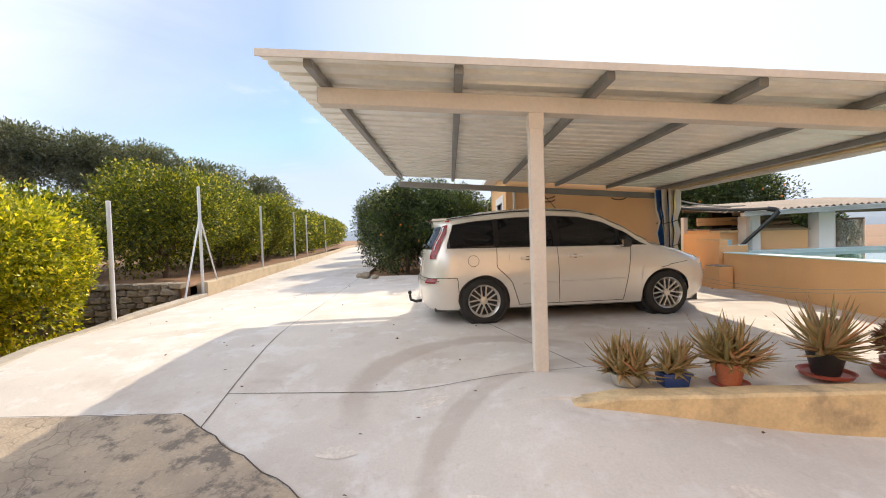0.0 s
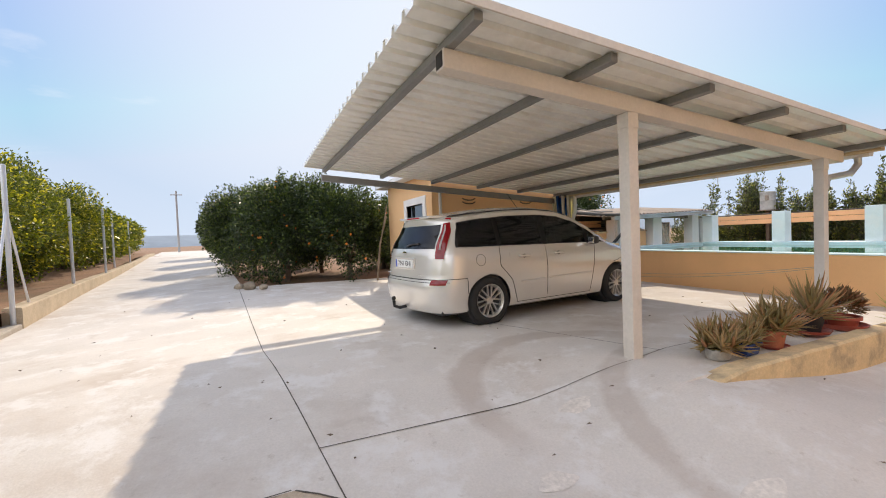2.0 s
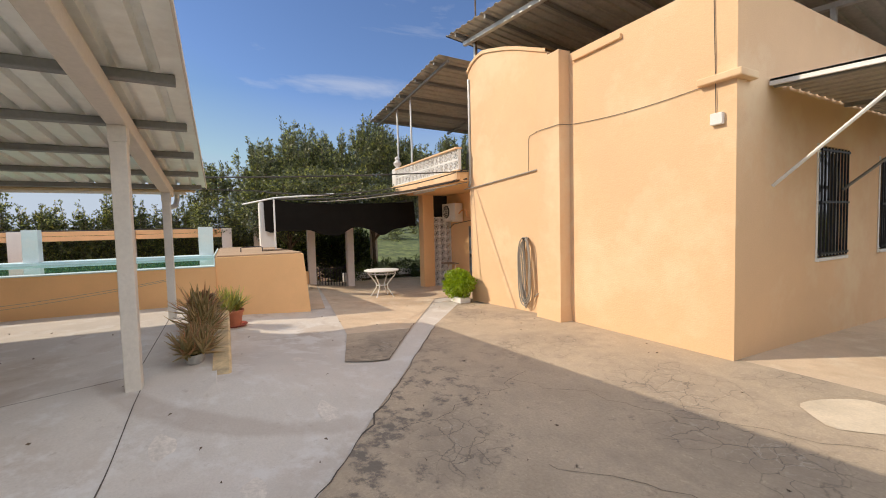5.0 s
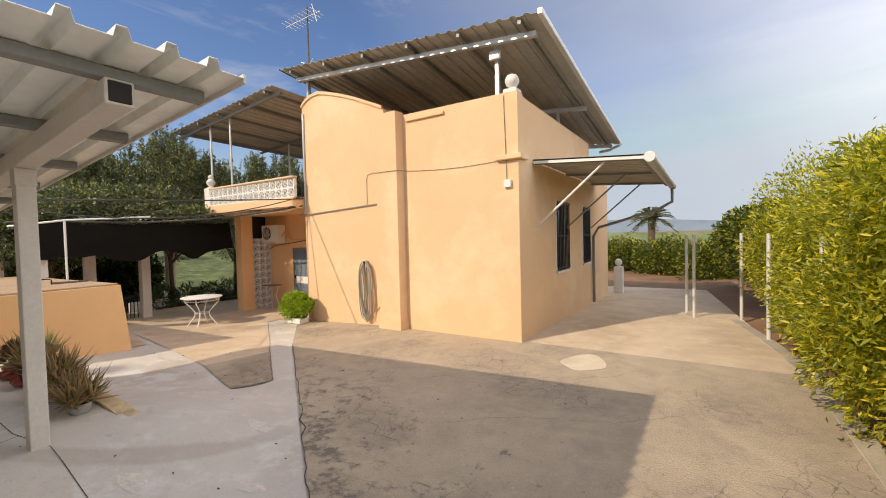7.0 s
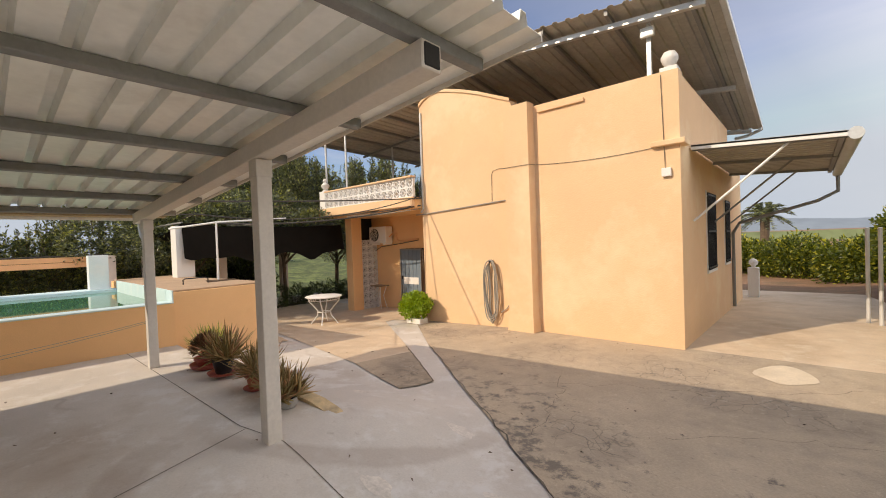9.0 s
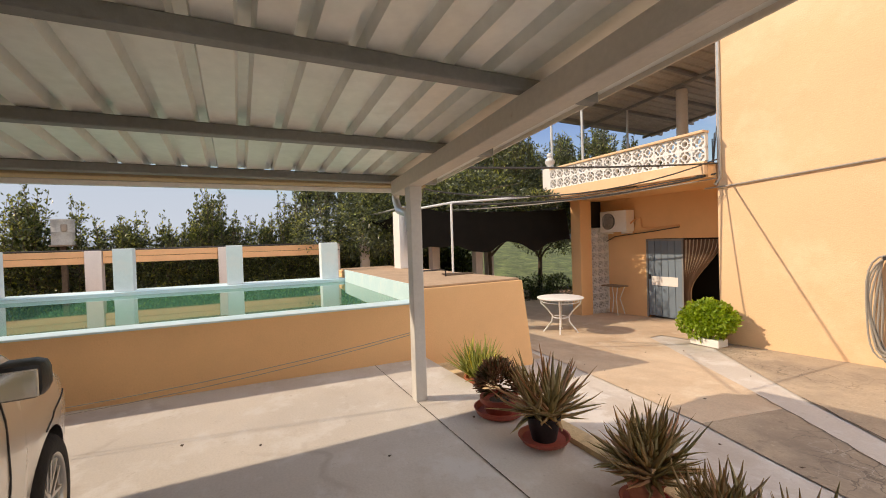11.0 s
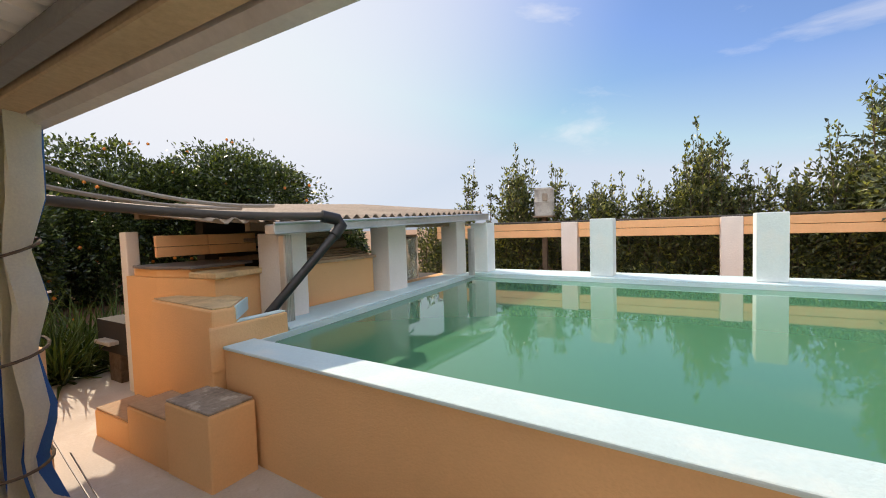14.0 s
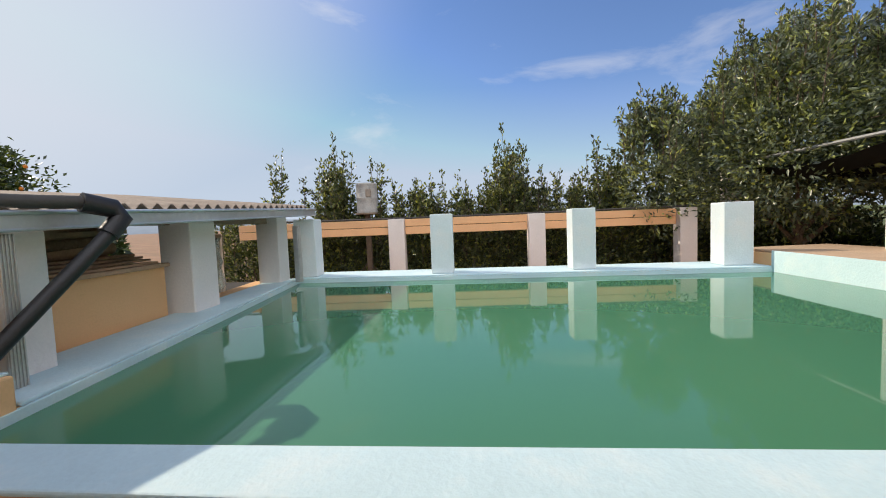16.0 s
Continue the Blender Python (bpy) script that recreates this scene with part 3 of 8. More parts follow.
def overlay(name, poly, lift, material, label, category="paving", step=0.15, base=gz):
    """A thin layer on the paving with a convex outline (counter-clockwise)."""
    bm = B()
    xs, ys = [p[0] for p in poly], [p[1] for p in poly]
    gx, gy = span(min(xs), max(xs), step), span(min(ys), max(ys), step)
    vs = [[bm.verts.new((x, y, 0)) for x in gx] for y in gy]
    for j in range(len(gy) - 1):
        for i in range(len(gx) - 1):
            bm.faces.new((vs[j][i], vs[j][i + 1], vs[j + 1][i + 1], vs[j + 1][i]))
    for (xa, ya), (xb, yb) in zip(poly, poly[1:] + poly[:1]):
        bmesh.ops.bisect_plane(bm, geom=bm.verts[:] + bm.edges[:] + bm.faces[:], plane_co=(xa, ya, 0), plane_no=(yb - ya, xa - xb, 0), clear_outer=True)
    for v in bm.verts:
        v.co.z = base(v.co.x, v.co.y) + lift
    return structure(name, bm, material, label, category, smooth=True)


overlay("paving_old", [(-4.28, 4.28), (-4.22, -1.6), (6.2, -1.6), (3.62, 0.55), (-1.5, 4.26)], 0.012, OLD_CONCRETE,
        "old cracked brownish concrete of the yard")
overlay("paving_porch", [(3.75, 2.12), (3.55, 1.06), (6.6, -0.95), (12.8, -0.95), (12.8, 0.84)], 0.012, DRIVE,
        "smooth sandy concrete floor before the porch")
overlay("paving_worn", [(2.2, 2.57), (2.13, 2.0), (3.548, 1.064), (3.748, 2.121)], 0.012, OLD_CONCRETE, "worn corner of old grey concrete")
overlay("paving_porch_side", [(6.62, -0.951), (6.62, -1.3), (12.8, -1.3), (12.8, -0.951)], 0.012, DRIVE, "old brown concrete floor before the porch")
overlay("paving_court", [(6.3, 1.905), (12.8, 0.845), (12.8, 2.3), (6.3, 2.3)], 0.012, DRIVE, "old brown concrete floor of the court")
overlay("paving_porch_inner", [(5.66, -1.301), (5.66, -3.2), (12.8, -3.2), (12.8, -1.301)], 0.012, DRIVE, "old brown concrete floor of the porch")
overlay("paving_drive", [(-4.22, -1.601), (-3.0, -12), (0.2, -12), (0.2, -1.601)], 0.012, DRIVE, "old sandy concrete beside the house")


def ribbon(name, pts, width, lift, material, label, parent=None, category="joint"):
    """A narrow strip laid along the paving."""
    bm = B()
    P = []
    for (xa, ya), (xb, yb) in zip(pts, pts[1:]):
        n = max(1, int(math.hypot(xb - xa, yb - ya) / 0.12))
        P += [(xa + (xb - xa) * i / n, ya + (yb - ya) * i / n) for i in range(n)]
    P.append(pts[-1])
    rows = []
    for i, (x, y) in enumerate(P):
        (xa, ya), (xb, yb) = P[max(0, i - 1)], P[min(len(P) - 1, i + 1)]
        L = math.hypot(xb - xa, yb - ya) or 1
        w = width * (0.5 + 0.22 * noise.noise((x * 3, y * 3, 1.0)))
        nx, ny = -(yb - ya) / L * w, (xb - xa) / L * w
        rows.append([bm.verts.new((x + s * nx, y + s * ny, gz(x + s * nx, y + s * ny) + lift)) for s in (-1, 1)])
    for a, b in zip(rows, rows[1:]):
        bm.faces.new((a[0], a[1], b[1], b[0]))
    return structure(name, bm, material, label, category)


ribbon("joint_1", [(-1.16, 3.4), (-1.32, 4.6), (-1.6, 6.8), (-2.0, 13.3)], 0.008, 0.004, JOINT, "sawn joint in the concrete slab")
ribbon("joint_2", [(-1.32, 4.6), (1.42, 4.52), (2.0, 4.62), (6.1, 4.62)], 0.008, 0.004, JOINT, "sawn joint in the concrete slab")
ribbon("joint_3", [(1.9, 4.6), (1.2, 6.6), (1.0, 9.5)], 0.010, 0.004, JOINT, "sawn joint in the concrete slab")
random.seed(5)
for k, (x, y, dx, dy, n) in enumerate([(1.6, 1.7, -0.25, -0.16, 16), (0.3, 2.6, 0.12, -0.25, 8), (-0.7, 1.9, -0.2, -0.12, 11)]):
    pts = []
    for i in range(n):
        pts.append((x, y))
        pts.append((x + dx * 0.5 + random.uniform(-0.05, 0.05), y + dy * 0.5 + random.uniform(-0.05, 0.05)))
        x, y = x + dx + random.uniform(-0.1, 0.1), y + dy + random.uniform(-0.1, 0.1)
    ribbon("crack_%d" % (k + 1), pts, 0.0045, 0.016, JOINT, "crack in the old concrete", category="crack")
# crumbled edge between the old concrete and the newer slab
re_ = random.Random(12)
for k, (p, q, amp, wd) in enumerate((((-4.2, 4.28), (-1.52, 4.265), 0.006, 0.008), ((-1.5, 4.255), (0.35, 2.92), 0.014, 0.010), ((0.35, 2.92), (0.75, 2.60), 0.06, 0.018), ((0.75, 2.60), (3.6, 0.56), 0.016, 0.010),
                                     ((2.15, 2.0), (3.9, 0.86), 0.02, 0.010), ((2.2, 2.56), (2.14, 2.02), 0.02, 0.010))):
    m_ = max(2, int(math.hypot(q[0] - p[0], q[1] - p[1]) / 0.13))
    L_ = math.hypot(q[0] - p[0], q[1] - p[1])
    pts = []
    for i in range(m_ + 1):
        o_ = re_.uniform(-amp, amp) if 0 < i < m_ else 0.0
        pts.append((p[0] + (q[0] - p[0]) * i / m_ - (q[1] - p[1]) / L_ * o_, p[1] + (q[1] - p[1]) * i / m_ + (q[0] - p[0]) / L_ * o_))
    ribbon("slab_edge_%d" % (k + 1), pts, wd, 0.016, JOINT, "crumbled dark edge of the old concrete", category="crack")
PATCH = mat("mortar_patch", (0.64, 0.585, 0.525), 0.9, var=0.2, scale=9, fine=40, bump=0.2)
for k, (x, y, r) in enumerate([(0.55, 4.28, 0.14), (0.75, 3.1, 0.15), (2.3, 3.1, 0.13), (-0.1, 3.75, 0.13), (-1.1, 3.35, 0.12)]):
    bm = B()
    vs = [bm.verts.new((x + r * (1 + 0.25 * math.sin(3 * a + k)) * math.cos(a), y + 0.6 * r * math.sin(a), 0)) for a in (2 * math.pi * i / 18 for i in range(18))]
    for v in bm.verts:
        v.co.z = gz(v.co.x, v.co.y) + 0.004
    bm.faces.new(vs)
    structure("mortar_patch_%d" % (k + 1), bm, PATCH, "grey mortar patch in the slab", "patch")
bm = B()
vs = [bm.verts.new((-1.47 + 0.32 * (1 + 0.12 * math.sin(3 * a)) * math.cos(a), -0.85 + 0.42 * (1 + 0.1 * math.cos(4 * a)) * math.sin(a), 0)) for a in (2 * math.pi * i / 22 for i in range(22))]
bm.faces.new(vs)
for v in bm.verts:
    v.co.z = gz(v.co.x, v.co.y) + 0.017
structure("mortar_patch_6", bm, mat("pale_sandy_patch", (0.66, 0.56, 0.43), 0.9, var=0.12, scale=3, fine=40, bump=0.2), "pale patch in the sandy concrete", "patch")

# open soil out to the horizon, with a lower orchard terrace beside the yard
bm = B()
gx = [-1500, -600, -250, -120, -70, -45, -30, -22, -16, -12, -10, -8.5, -7, -6, -5.2, -4.6, -3.6, -2, 0, 3, 6, 9, 12, 13.2, 15, 18, 24, 34, 50, 80, 140, 300, 700, 1500]
gy = [-1500, -600, -250, -120, -60, -30, -20, -14, -11, -8, -5, -2, 0, 2, 4, 6, 7.6, 8.8, 9.6, 10.4, 12, 14, 17, 20, 25, 30, 40, 60, 90, 140, 300, 700, 1500]


def soil_z(x, y):
    if x > -3.4 and x < 12.5 and -11 < y < 13:
        return -1.1
    z = -0.75 if x < 0 else -0.95
    if x < -3.4:
        z = -0.70 + 0.57 * S((y - 10.0) / 0.6) if y > 2 else -0.5
        if y > 10:
            z = gz(-5.5, min(y, 40)) - 0.02
    elif y >= 13:
        z = gz(-2, min(y, 40)) - 0.10
    elif y <= -11:
        z = -0.72
    return z


rows = [[bm.verts.new((x, y, soil_z(x, y) + (0.05 * noise.noise((x, y, 0)) if abs(x) < 50 and abs(y) < 60 else 0))) for x in gx] for y in gy]
for a, b in zip(rows, rows[1:]):
    for i in range(len(gx) - 1):
        bm.faces.new((a[i], a[i + 1], b[i + 1], b[i]))
structure("ground", bm, SOIL, "red-brown orchard soil reaching to the horizon", "ground", smooth=True)
sheet("orchard_terrace", [9.95 + 0.5 * k for k in range(12)] + [16.0 + 1.5 * k for k in range(20)], lambda y: -32.0, lambda y: edge_x(y) - 0.06, 40,
      lambda x, y: gz(-5.5, y) + 0.28 + 0.05 * noise.noise((x, y, 0)), SOIL, "raised red-brown soil of the orchard terrace", "ground")


def wall_along(name, pts, width, z_of, depth, material, label, category="kerb"):
    """A low kerb along plan points, its top following z_of."""
    bm = B()
    P = []
    for (xa, ya), (xb, yb) in zip(pts, pts[1:]):
        n = max(1, int(math.hypot(xb - xa, yb - ya) / 0.4))
        P += [(xa + (xb - xa) * i / n, ya + (yb - ya) * i / n) for i in range(n)]
    P.append(pts[-1])
    rows = []
    for i, (x, y) in enumerate(P):
        (xa, ya), (xb, yb) = P[max(0, i - 1)], P[min(len(P) - 1, i + 1)]
        L = math.hypot(xb - xa, yb - ya)
        nx, ny = -(yb - ya) / L * width / 2, (xb - xa) / L * width / 2
        zt = z_of(x, y) + 0.012 * noise.noise((x * 2, y * 2, 3))
        c = 0.02
        rows.append([bm.verts.new(p) for p in ((x - nx, y - ny, zt - depth), (x - nx, y - ny, zt - c), (x - nx * 0.85, y - ny * 0.85, zt), (x + nx * 0.85, y + ny * 0.85, zt),
                                               (x + nx, y + ny, zt - c), (x + nx, y + ny, zt - depth))])
    for a, b in zip(rows, rows[1:]):
        for i in range(5):
            bm.faces.new((a[i], a[i + 1], b[i + 1], b[i]))
        bm.faces.new((a[5], a[0], b[0], b[5]))
    bm.faces.new(rows[0])
    bm.faces.new(rows[-1][::-1])
    return structure(name, bm, material, label, category)


KERBGREY = mat("grey_kerb_concrete", (0.42, 0.37, 0.31), 0.92, var=0.18, scale=3, fine=35, bump=0.4, stain=(0.55, 0.47, 0.36), stain_scale=2)
edge_pts = [(x, y) for y, x in EDGE]
wall_along("kerb_orchard", edge_pts[1:8], 0.22, lambda x, y: gz(x + 0.2, y) + 0.02 + 0.06 * S((y - 7) / 1.5), 0.9, KERBGREY, "rough grey concrete kerb along the orchard")
wall_along("kerb_drive", [(-5.1, 10.5)] + edge_pts[8:11], 0.24, lambda x, y: gz(x + 0.2, y) + 0.34 - 0.008 * min(20, y - 10), 0.9,
           mat("tan_wall_render", (0.50, 0.40, 0.28), 0.92, var=0.15, scale=3, fine=35, bump=0.4, stain=(0.38, 0.30, 0.2), stain_scale=2), "low tan rendered wall along the drive")


# ---------------------------------------------------------------- fence beside the orchard
def fence_post(x, y, z0, z1, braced=False):
    t = thing("fence_post", "galvanised steel fence post with no mesh" + (" and two slanting braces" if braced else ""), "fence post", (x, y, z0), group="orchard fence posts")
    bm = tube(B(), [(0, 0, -0.1), (0, 0, z1 - z0)], 0.035, 12)
    part("pole", bm, FENCEPOST, t, smooth=True)
    part("cap", lathe(B(), [(0.038, z1 - z0 - 0.01), (0.038, z1 - z0 + 0.012), (0.02, z1 - z0 + 0.022)], 12), FENCEPOST, t, smooth=True)
    if braced:
        for s in (-1, 1):
            part("brace", tube(B(), [(-0.1 * s, 0.85 * s, -0.15 if s < 0 else 0.05), (0, 0, (z1 - z0) * 0.72)], 0.02, 8), FENCEPOST, t, smooth=True)


fence_post(-4.86, 7.65, 0.0, 1.95)
fence_post(-5.09, 10.5, 0.1, 2.54, True)
fence_post(-5.72, 15.0, 0.28, 2.45)
fence_post(-6.1, 19.0, 0.30, 2.5)
fence_post(-6.6, 22.0, 0.36, 2.55)
fence_post(-7.3, 27.5, 0.36, 2.55)
fence_post(-3.98, -3.85, -0.42, 1.5)
fence_post(-4.3, -1.5, -0.42, 1.5)
fence_post(-3.69, -5.85, -0.45, 1.5)
fence_post(-2.78, -5.73, -0.45, 1.5)
fence_post(-2.62, -6.0, -0.45, 1.5)


# ---------------------------------------------------------------- car port
def roof_z(x, y=0):
    return 2.50 - 0.079 * (x - 0.84)


carport = thing("car_port", "steel car port with a ribbed galvanised sheet roof on slim posts", "car port", (1.5, 4.57, 0))
cx, cy = 1.5, 4.57


def cbox(x0, x1, y0, y1, z0a, z1a, slope=0.0):
    """A beam along x or y in car port coordinates whose height follows the roof's fall."""
    bm = B()
    vs = []
    for x, y, z in ((x0, y0, z0a), (x1, y0, z0a), (x1, y1, z0a), (x0, y1, z0a), (x0, y0, z1a), (x1, y0, z1a), (x1, y1, z1a), (x0, y1, z1a)):
        vs.append(bm.verts.new((x - cx, y - cy, z - 0.079 * (x - 0.84))))
    fs = [bm.faces.new([vs[i] for i in q]) for q in ((0, 3, 2, 1), (4, 5, 6, 7), (0, 1, 5, 4), (1, 2, 6, 5), (2, 3, 7, 6), (3, 0, 4, 7))]
    bmesh.ops.bevel(bm, geom=list({e for f in fs for e in f.edges}), offset=0.006, segments=1, affect="EDGES")
    return bm


part("front_beam", cbox(-0.37, 5.25, 4.50, 4.64, 2.285, 2.425), CREAM, carport, "cream painted steel beam with rust spots")
# the beam is solid; a near-black plate stands for its shaded hollow
part("beam_end_plate", cbox(-0.376, -0.366, 4.515, 4.625, 2.298, 2.412), DARK, carport, "near-black plate in place of the beam's shaded hollow")
part("rear_beam", cbox(-0.37, 5.45, 10.12, 10.22, 2.26, 2.38), STEEL, carport)
for px in (-0.31, 0.84, 1.98, 3.12, 4.24, 5.33):
    p = part("purlin", cbox(px - 0.035, px + 0.035, 4.10, 10.16, 2.427, 2.497), STEEL, carport)
for px, pm, w in ((1.5, CREAM, 0.06), (4.845, POSTGREY, 0.055)):
    bm = box(B(), px - cx - w, px - cx + w, -w, w, -0.05, 2.285 - 0.079 * (px - 0.84), 0.008)
    part("post", bm, pm, carport)
    bm = box(B(), px - cx - 0.005 - w, px - cx + w + 0.005, -w - 0.005, w + 0.005, 2.15 - 0.079 * (px - 0.84), 2.286 - 0.079 * (px - 0.84), 0.004)
    part("collar", bm, pm, carport)
bm = corrugated(B(), -0.68 - cx, 5.52 - cx, 4.04 - cy, 10.20 - cy, lambda x, y: roof_z(x + cx) + 0.0, 0.22, 0.06, "x", flat=0.64, steps=6)
part("roof_sheet", bm, SHEETUNDER, carport, "ribbed galvanised sheet")
bm = B()
box(bm, -0.68 - cx, 5.52 - cx, 4.025 - cy, 4.04 - cy, -0.03, 0.025)
for v in bm.verts:
    v.co.z += roof_z(v.co.x + cx)
part("edge_flashing", bm, CREAM, carport, "cream folded edge strip")
# gutter along the low eave: an open trough with real wall thickness
bm = B()
prof = [(0.0, 0.10), (0.0, 0.0), (0.03, -0.03), (0.09, -0.03), (0.12, 0.0), (0.12, 0.08), (0.135, 0.09), (0.130, 0.095), (0.114, 0.084), (0.114, 0.004), (0.088, -0.024), (0.032, -0.024), (0.006, 0.003), (0.006, 0.10)]
ends = []
for yy in (4.35, 10.4):
    ends.append([bm.verts.new((5.50 + px - cx, yy - cy, roof_z(5.5) - 0.10 + pz)) for px, pz in prof])
for i in range(len(prof)):
    j = (i + 1) % len(prof)
    bm.faces.new((ends[0][i], ends[0][j], ends[1][j], ends[1][i]))
for e in ends:
    bm.faces.new(e)
part("gutter", bm, GUTTER, carport, "galvanised eaves gutter")
for yy in (4.352, 10.392):
    part("gutter_end", box(B(), 5.507 - cx, 5.613 - cx, yy - cy, yy + 0.006 - cy, roof_z(5.5) - 0.122, roof_z(5.5) - 0.02), GUTTER, carport)
zg = roof_z(5.5) - 0.13
part("downpipe", tube(B(), [(5.56 - cx, 4.48 - cy, zg - 0.002), (5.56 - cx, 4.48 - cy, zg - 0.08), (5.42 - cx, 4.5 - cy, zg - 0.20), (5.15 - cx, 4.55 - cy, zg - 0.24), (4.99 - cx, 4.57 - cy, zg - 0.26),
                        (4.95 - cx, 4.57 - cy, zg - 0.4)], 0.04, 12), GALV, carport, "galvanised downpipe bend", smooth=True)
part("eave_batten", cbox(5.375, 5.492, 4.2, 10.4, 2.405, 2.462), BATTEN, carport, "yellowish batten under the eave")

# low triangular kerb in front of the pots
bm = B()
rows = []
for i in range(15):
    f = i / 14
    x = 1.42 + 3.4 * f
    y = 3.94 - 0.04 * f
    zt = 0.03 + 0.015 * f + 0.008 * noise.noise((x * 4, 0, 0))
    zb = gz(x, y - 0.16) - 0.1
    if i == 0:
        zt -= 0.10
    elif i == 1:
        zt -= 0.03
    rows.append([bm.verts.new(p) for p in ((x, y - 0.12, zb), (x, y - 0.115, zt - 0.02), (x, y - 0.095, zt), (x, y + 0.05, zt), (x, y + 0.06, zt - 0.2))])
for a, b in zip(rows, rows[1:]):
    for i in range(4):
        bm.faces.new((a[i], a[i + 1], b[i + 1], b[i]))
    bm.faces.new((a[4], a[0], b[0], b[4]))
bm.faces.new(rows[0])
bm.faces.new(rows[-1][::-1])
structure("kerb_terrace", bm, KERBMAT, "yellowed rendered kerb edging the slab", "kerb")
structure("kerb_step", box(B(), 5.5, 5.95, 3.70, 3.95, gz(5.6, 3.6) - 0.1, -0.06, 0.015), KERBMAT, "short rendered step beside the slab", "step")

# ---------------------------------------------------------------- shed behind the car
SX0, SX1, SY0, SY1, SH = 2.02, 5.45, 10.30, 13.5, 2.62
bm = B()
box(bm, SX0, SX1, SY0, SY0 + 0.15, -0.3, SH)
structure("shed_wall_south", bm, ORANGE, "orange rendered shed wall", "wall")
structure("shed_wall_east", box(B(), SX1 - 0.15, SX1, SY0 + 0.15, SY1, -0.3, SH), ORANGE, "orange rendered shed wall", "wall")
structure("shed_wall_north", box(B(), SX0, SX1 - 0.15, SY1 - 0.15, SY1, -0.3, SH), ORANGE, "orange rendered shed wall", "wall")
bm = B()
box(bm, SX0, SX0 + 0.15, SY0 + 0.15, 10.82, -0.3, SH)
box(bm, SX0, SX0 + 0.15, 11.92, SY1 - 0.15, -0.3, SH)
box(bm, SX0, SX0 + 0.15, 10.82, 11.92, 1.98, SH)
structure("shed_wall_west", bm, ORANGE, "orange rendered shed wall with a doorway", "wall")
structure("shed_roof", box(B(), SX0 - 0.3, SX1 + 0.05, SY0 - 0.02, SY1 + 0.3, SH, SH + 0.12, 0.01), WHITE, "pale concrete shed roof slab", "roof")
sd = thing("shed_door", "half open grey metal shed door in a white frame", "door", (SX0, 10.82, 0), kind="structure")
for y0, y1, z0, z1 in ((-0.19, 0.0, 0, 2.15), (1.10, 1.29, 0, 2.15), (0.0, 1.10, 1.98, 2.15)):
    part("door_frame", box(B(), -0.03, 0.16, y0, y1, z0, z1, 0.006), WHITE, sd, "white painted surround")
part("door_leaf", box(B(), 0.02, 0.05, 0.02, 0.60, 0.02, 1.96, 0.004), GREYBLUE, sd, "grey metal leaf")
part("door_leaf", box(B(), 0.0, 0.03, 0.0, 0.5, 0.02, 1.96, 0.004, pose(0.1, 1.08, 0, 0, 0, -60)), GREYBLUE, sd, "grey metal leaf standing open")
part("handle", box(B(), -0.03, 0.02, 0.52, 0.56, 0.95, 1.05, 0.004), IRON, sd)
# the unlit inside of the shed is put into the floor colour
structure("shed_floor", box(B(), SX0 + 0.15, SX1 - 0.15, SY0 + 0.15, SY1 - 0.15, -0.3, 0.03), DARK, "shed floor, near-black for the unlit inside", "floor")
structure("shed_plinth", box(B(), SX0 - 0.05, SX0 + 0.1, 10.3, 10.75, -0.25, 0.22, 0.01), WHITE, "short white plinth", "plinth")
for k, vx in enumerate((2.95, 4.55)):
    v = thing("wall_vent", "curved tile vent bars in the shed wall", "vent", (vx, SY0, 1.98))
    for dz in (-0.05, 0.03):
        bm = B()
        tube(bm, [(-0.17, 0.0, dz + 0.035), (-0.1, -0.008, dz), (0, -0.012, dz - 0.012), (0.1, -0.008, dz), (0.17, 0.0, dz + 0.035)], 0.014, 6)
        part("vent_tile", bm, BARK, v)
vp = thing("drain_pipe", "pale drain pipe on the shed corner", "pipe", (2.2, SY0 - 0.04, 0))
part("pipe", tube(B(), [(0, 0, 0.02), (0, 0, 2.25)], 0.035, 10), POSTGREY, vp, smooth=True)

WORN = mat("worn_grey_tread", (0.34, 0.29, 0.24), 0.9, var=0.2, scale=5, fine=40, bump=0.3, grime=(0.58, 0.53, 0.46), grime_scale=7, grime_at=(0.54, 0.62), stain=(0.16, 0.13, 0.11), stain_at=(0.5, 0.62), stain_scale=4)

# ---------------------------------------------------------------- raised pool
WT = 0.69
NI_R, NI_L, FI_L, FI_R = (6.36, 3.97), (6.57, 9.55), (10.80, 9.95), (10.44, 3.92)      # inner corners
NO_R, NO_L = (6.06, 3.97), (6.36, 9.55)
bm = prism(B(), [NO_R, NI_R, NI_L, NO_L], -0.15, WT, 0.0)
structure("pool_wall_near", bm, ORANGE, "orange rendered raised pool wall", "pool wall")


def top_strip(name, pts, z, t, material, label):
    return structure(name, prism(B(), pts, z, z + t, 0.008), material, label, "coping")


top_strip("pool_coping_near", [(6.045, 3.975), (6.37, 3.975), (6.58, 9.55), (6.345, 9.55)], WT + 0.001, 0.022, POOLBLUE, "pale blue painted pool rim")
structure("pool_wall_far", prism(B(), [FI_R, (11.15, 3.92), (11.5, 10.2), FI_L], -0.9, WT), ORANGE, "rendered pool wall under the pillars", "pool wall")
top_strip("pool_coping_far", [(10.43, 3.925), (11.12, 3.925), (11.45, 10.0), (10.79, 9.945)], WT + 0.001, 0.022, POOLBLUE, "pale blue painted pool rim")
structure("pool_wall_left", prism(B(), [NI_L, FI_L, (10.8, 10.55), (6.6, 10.3)], -0.6, WT), ORANGE, "rendered pool wall beside the barbecue", "pool wall")
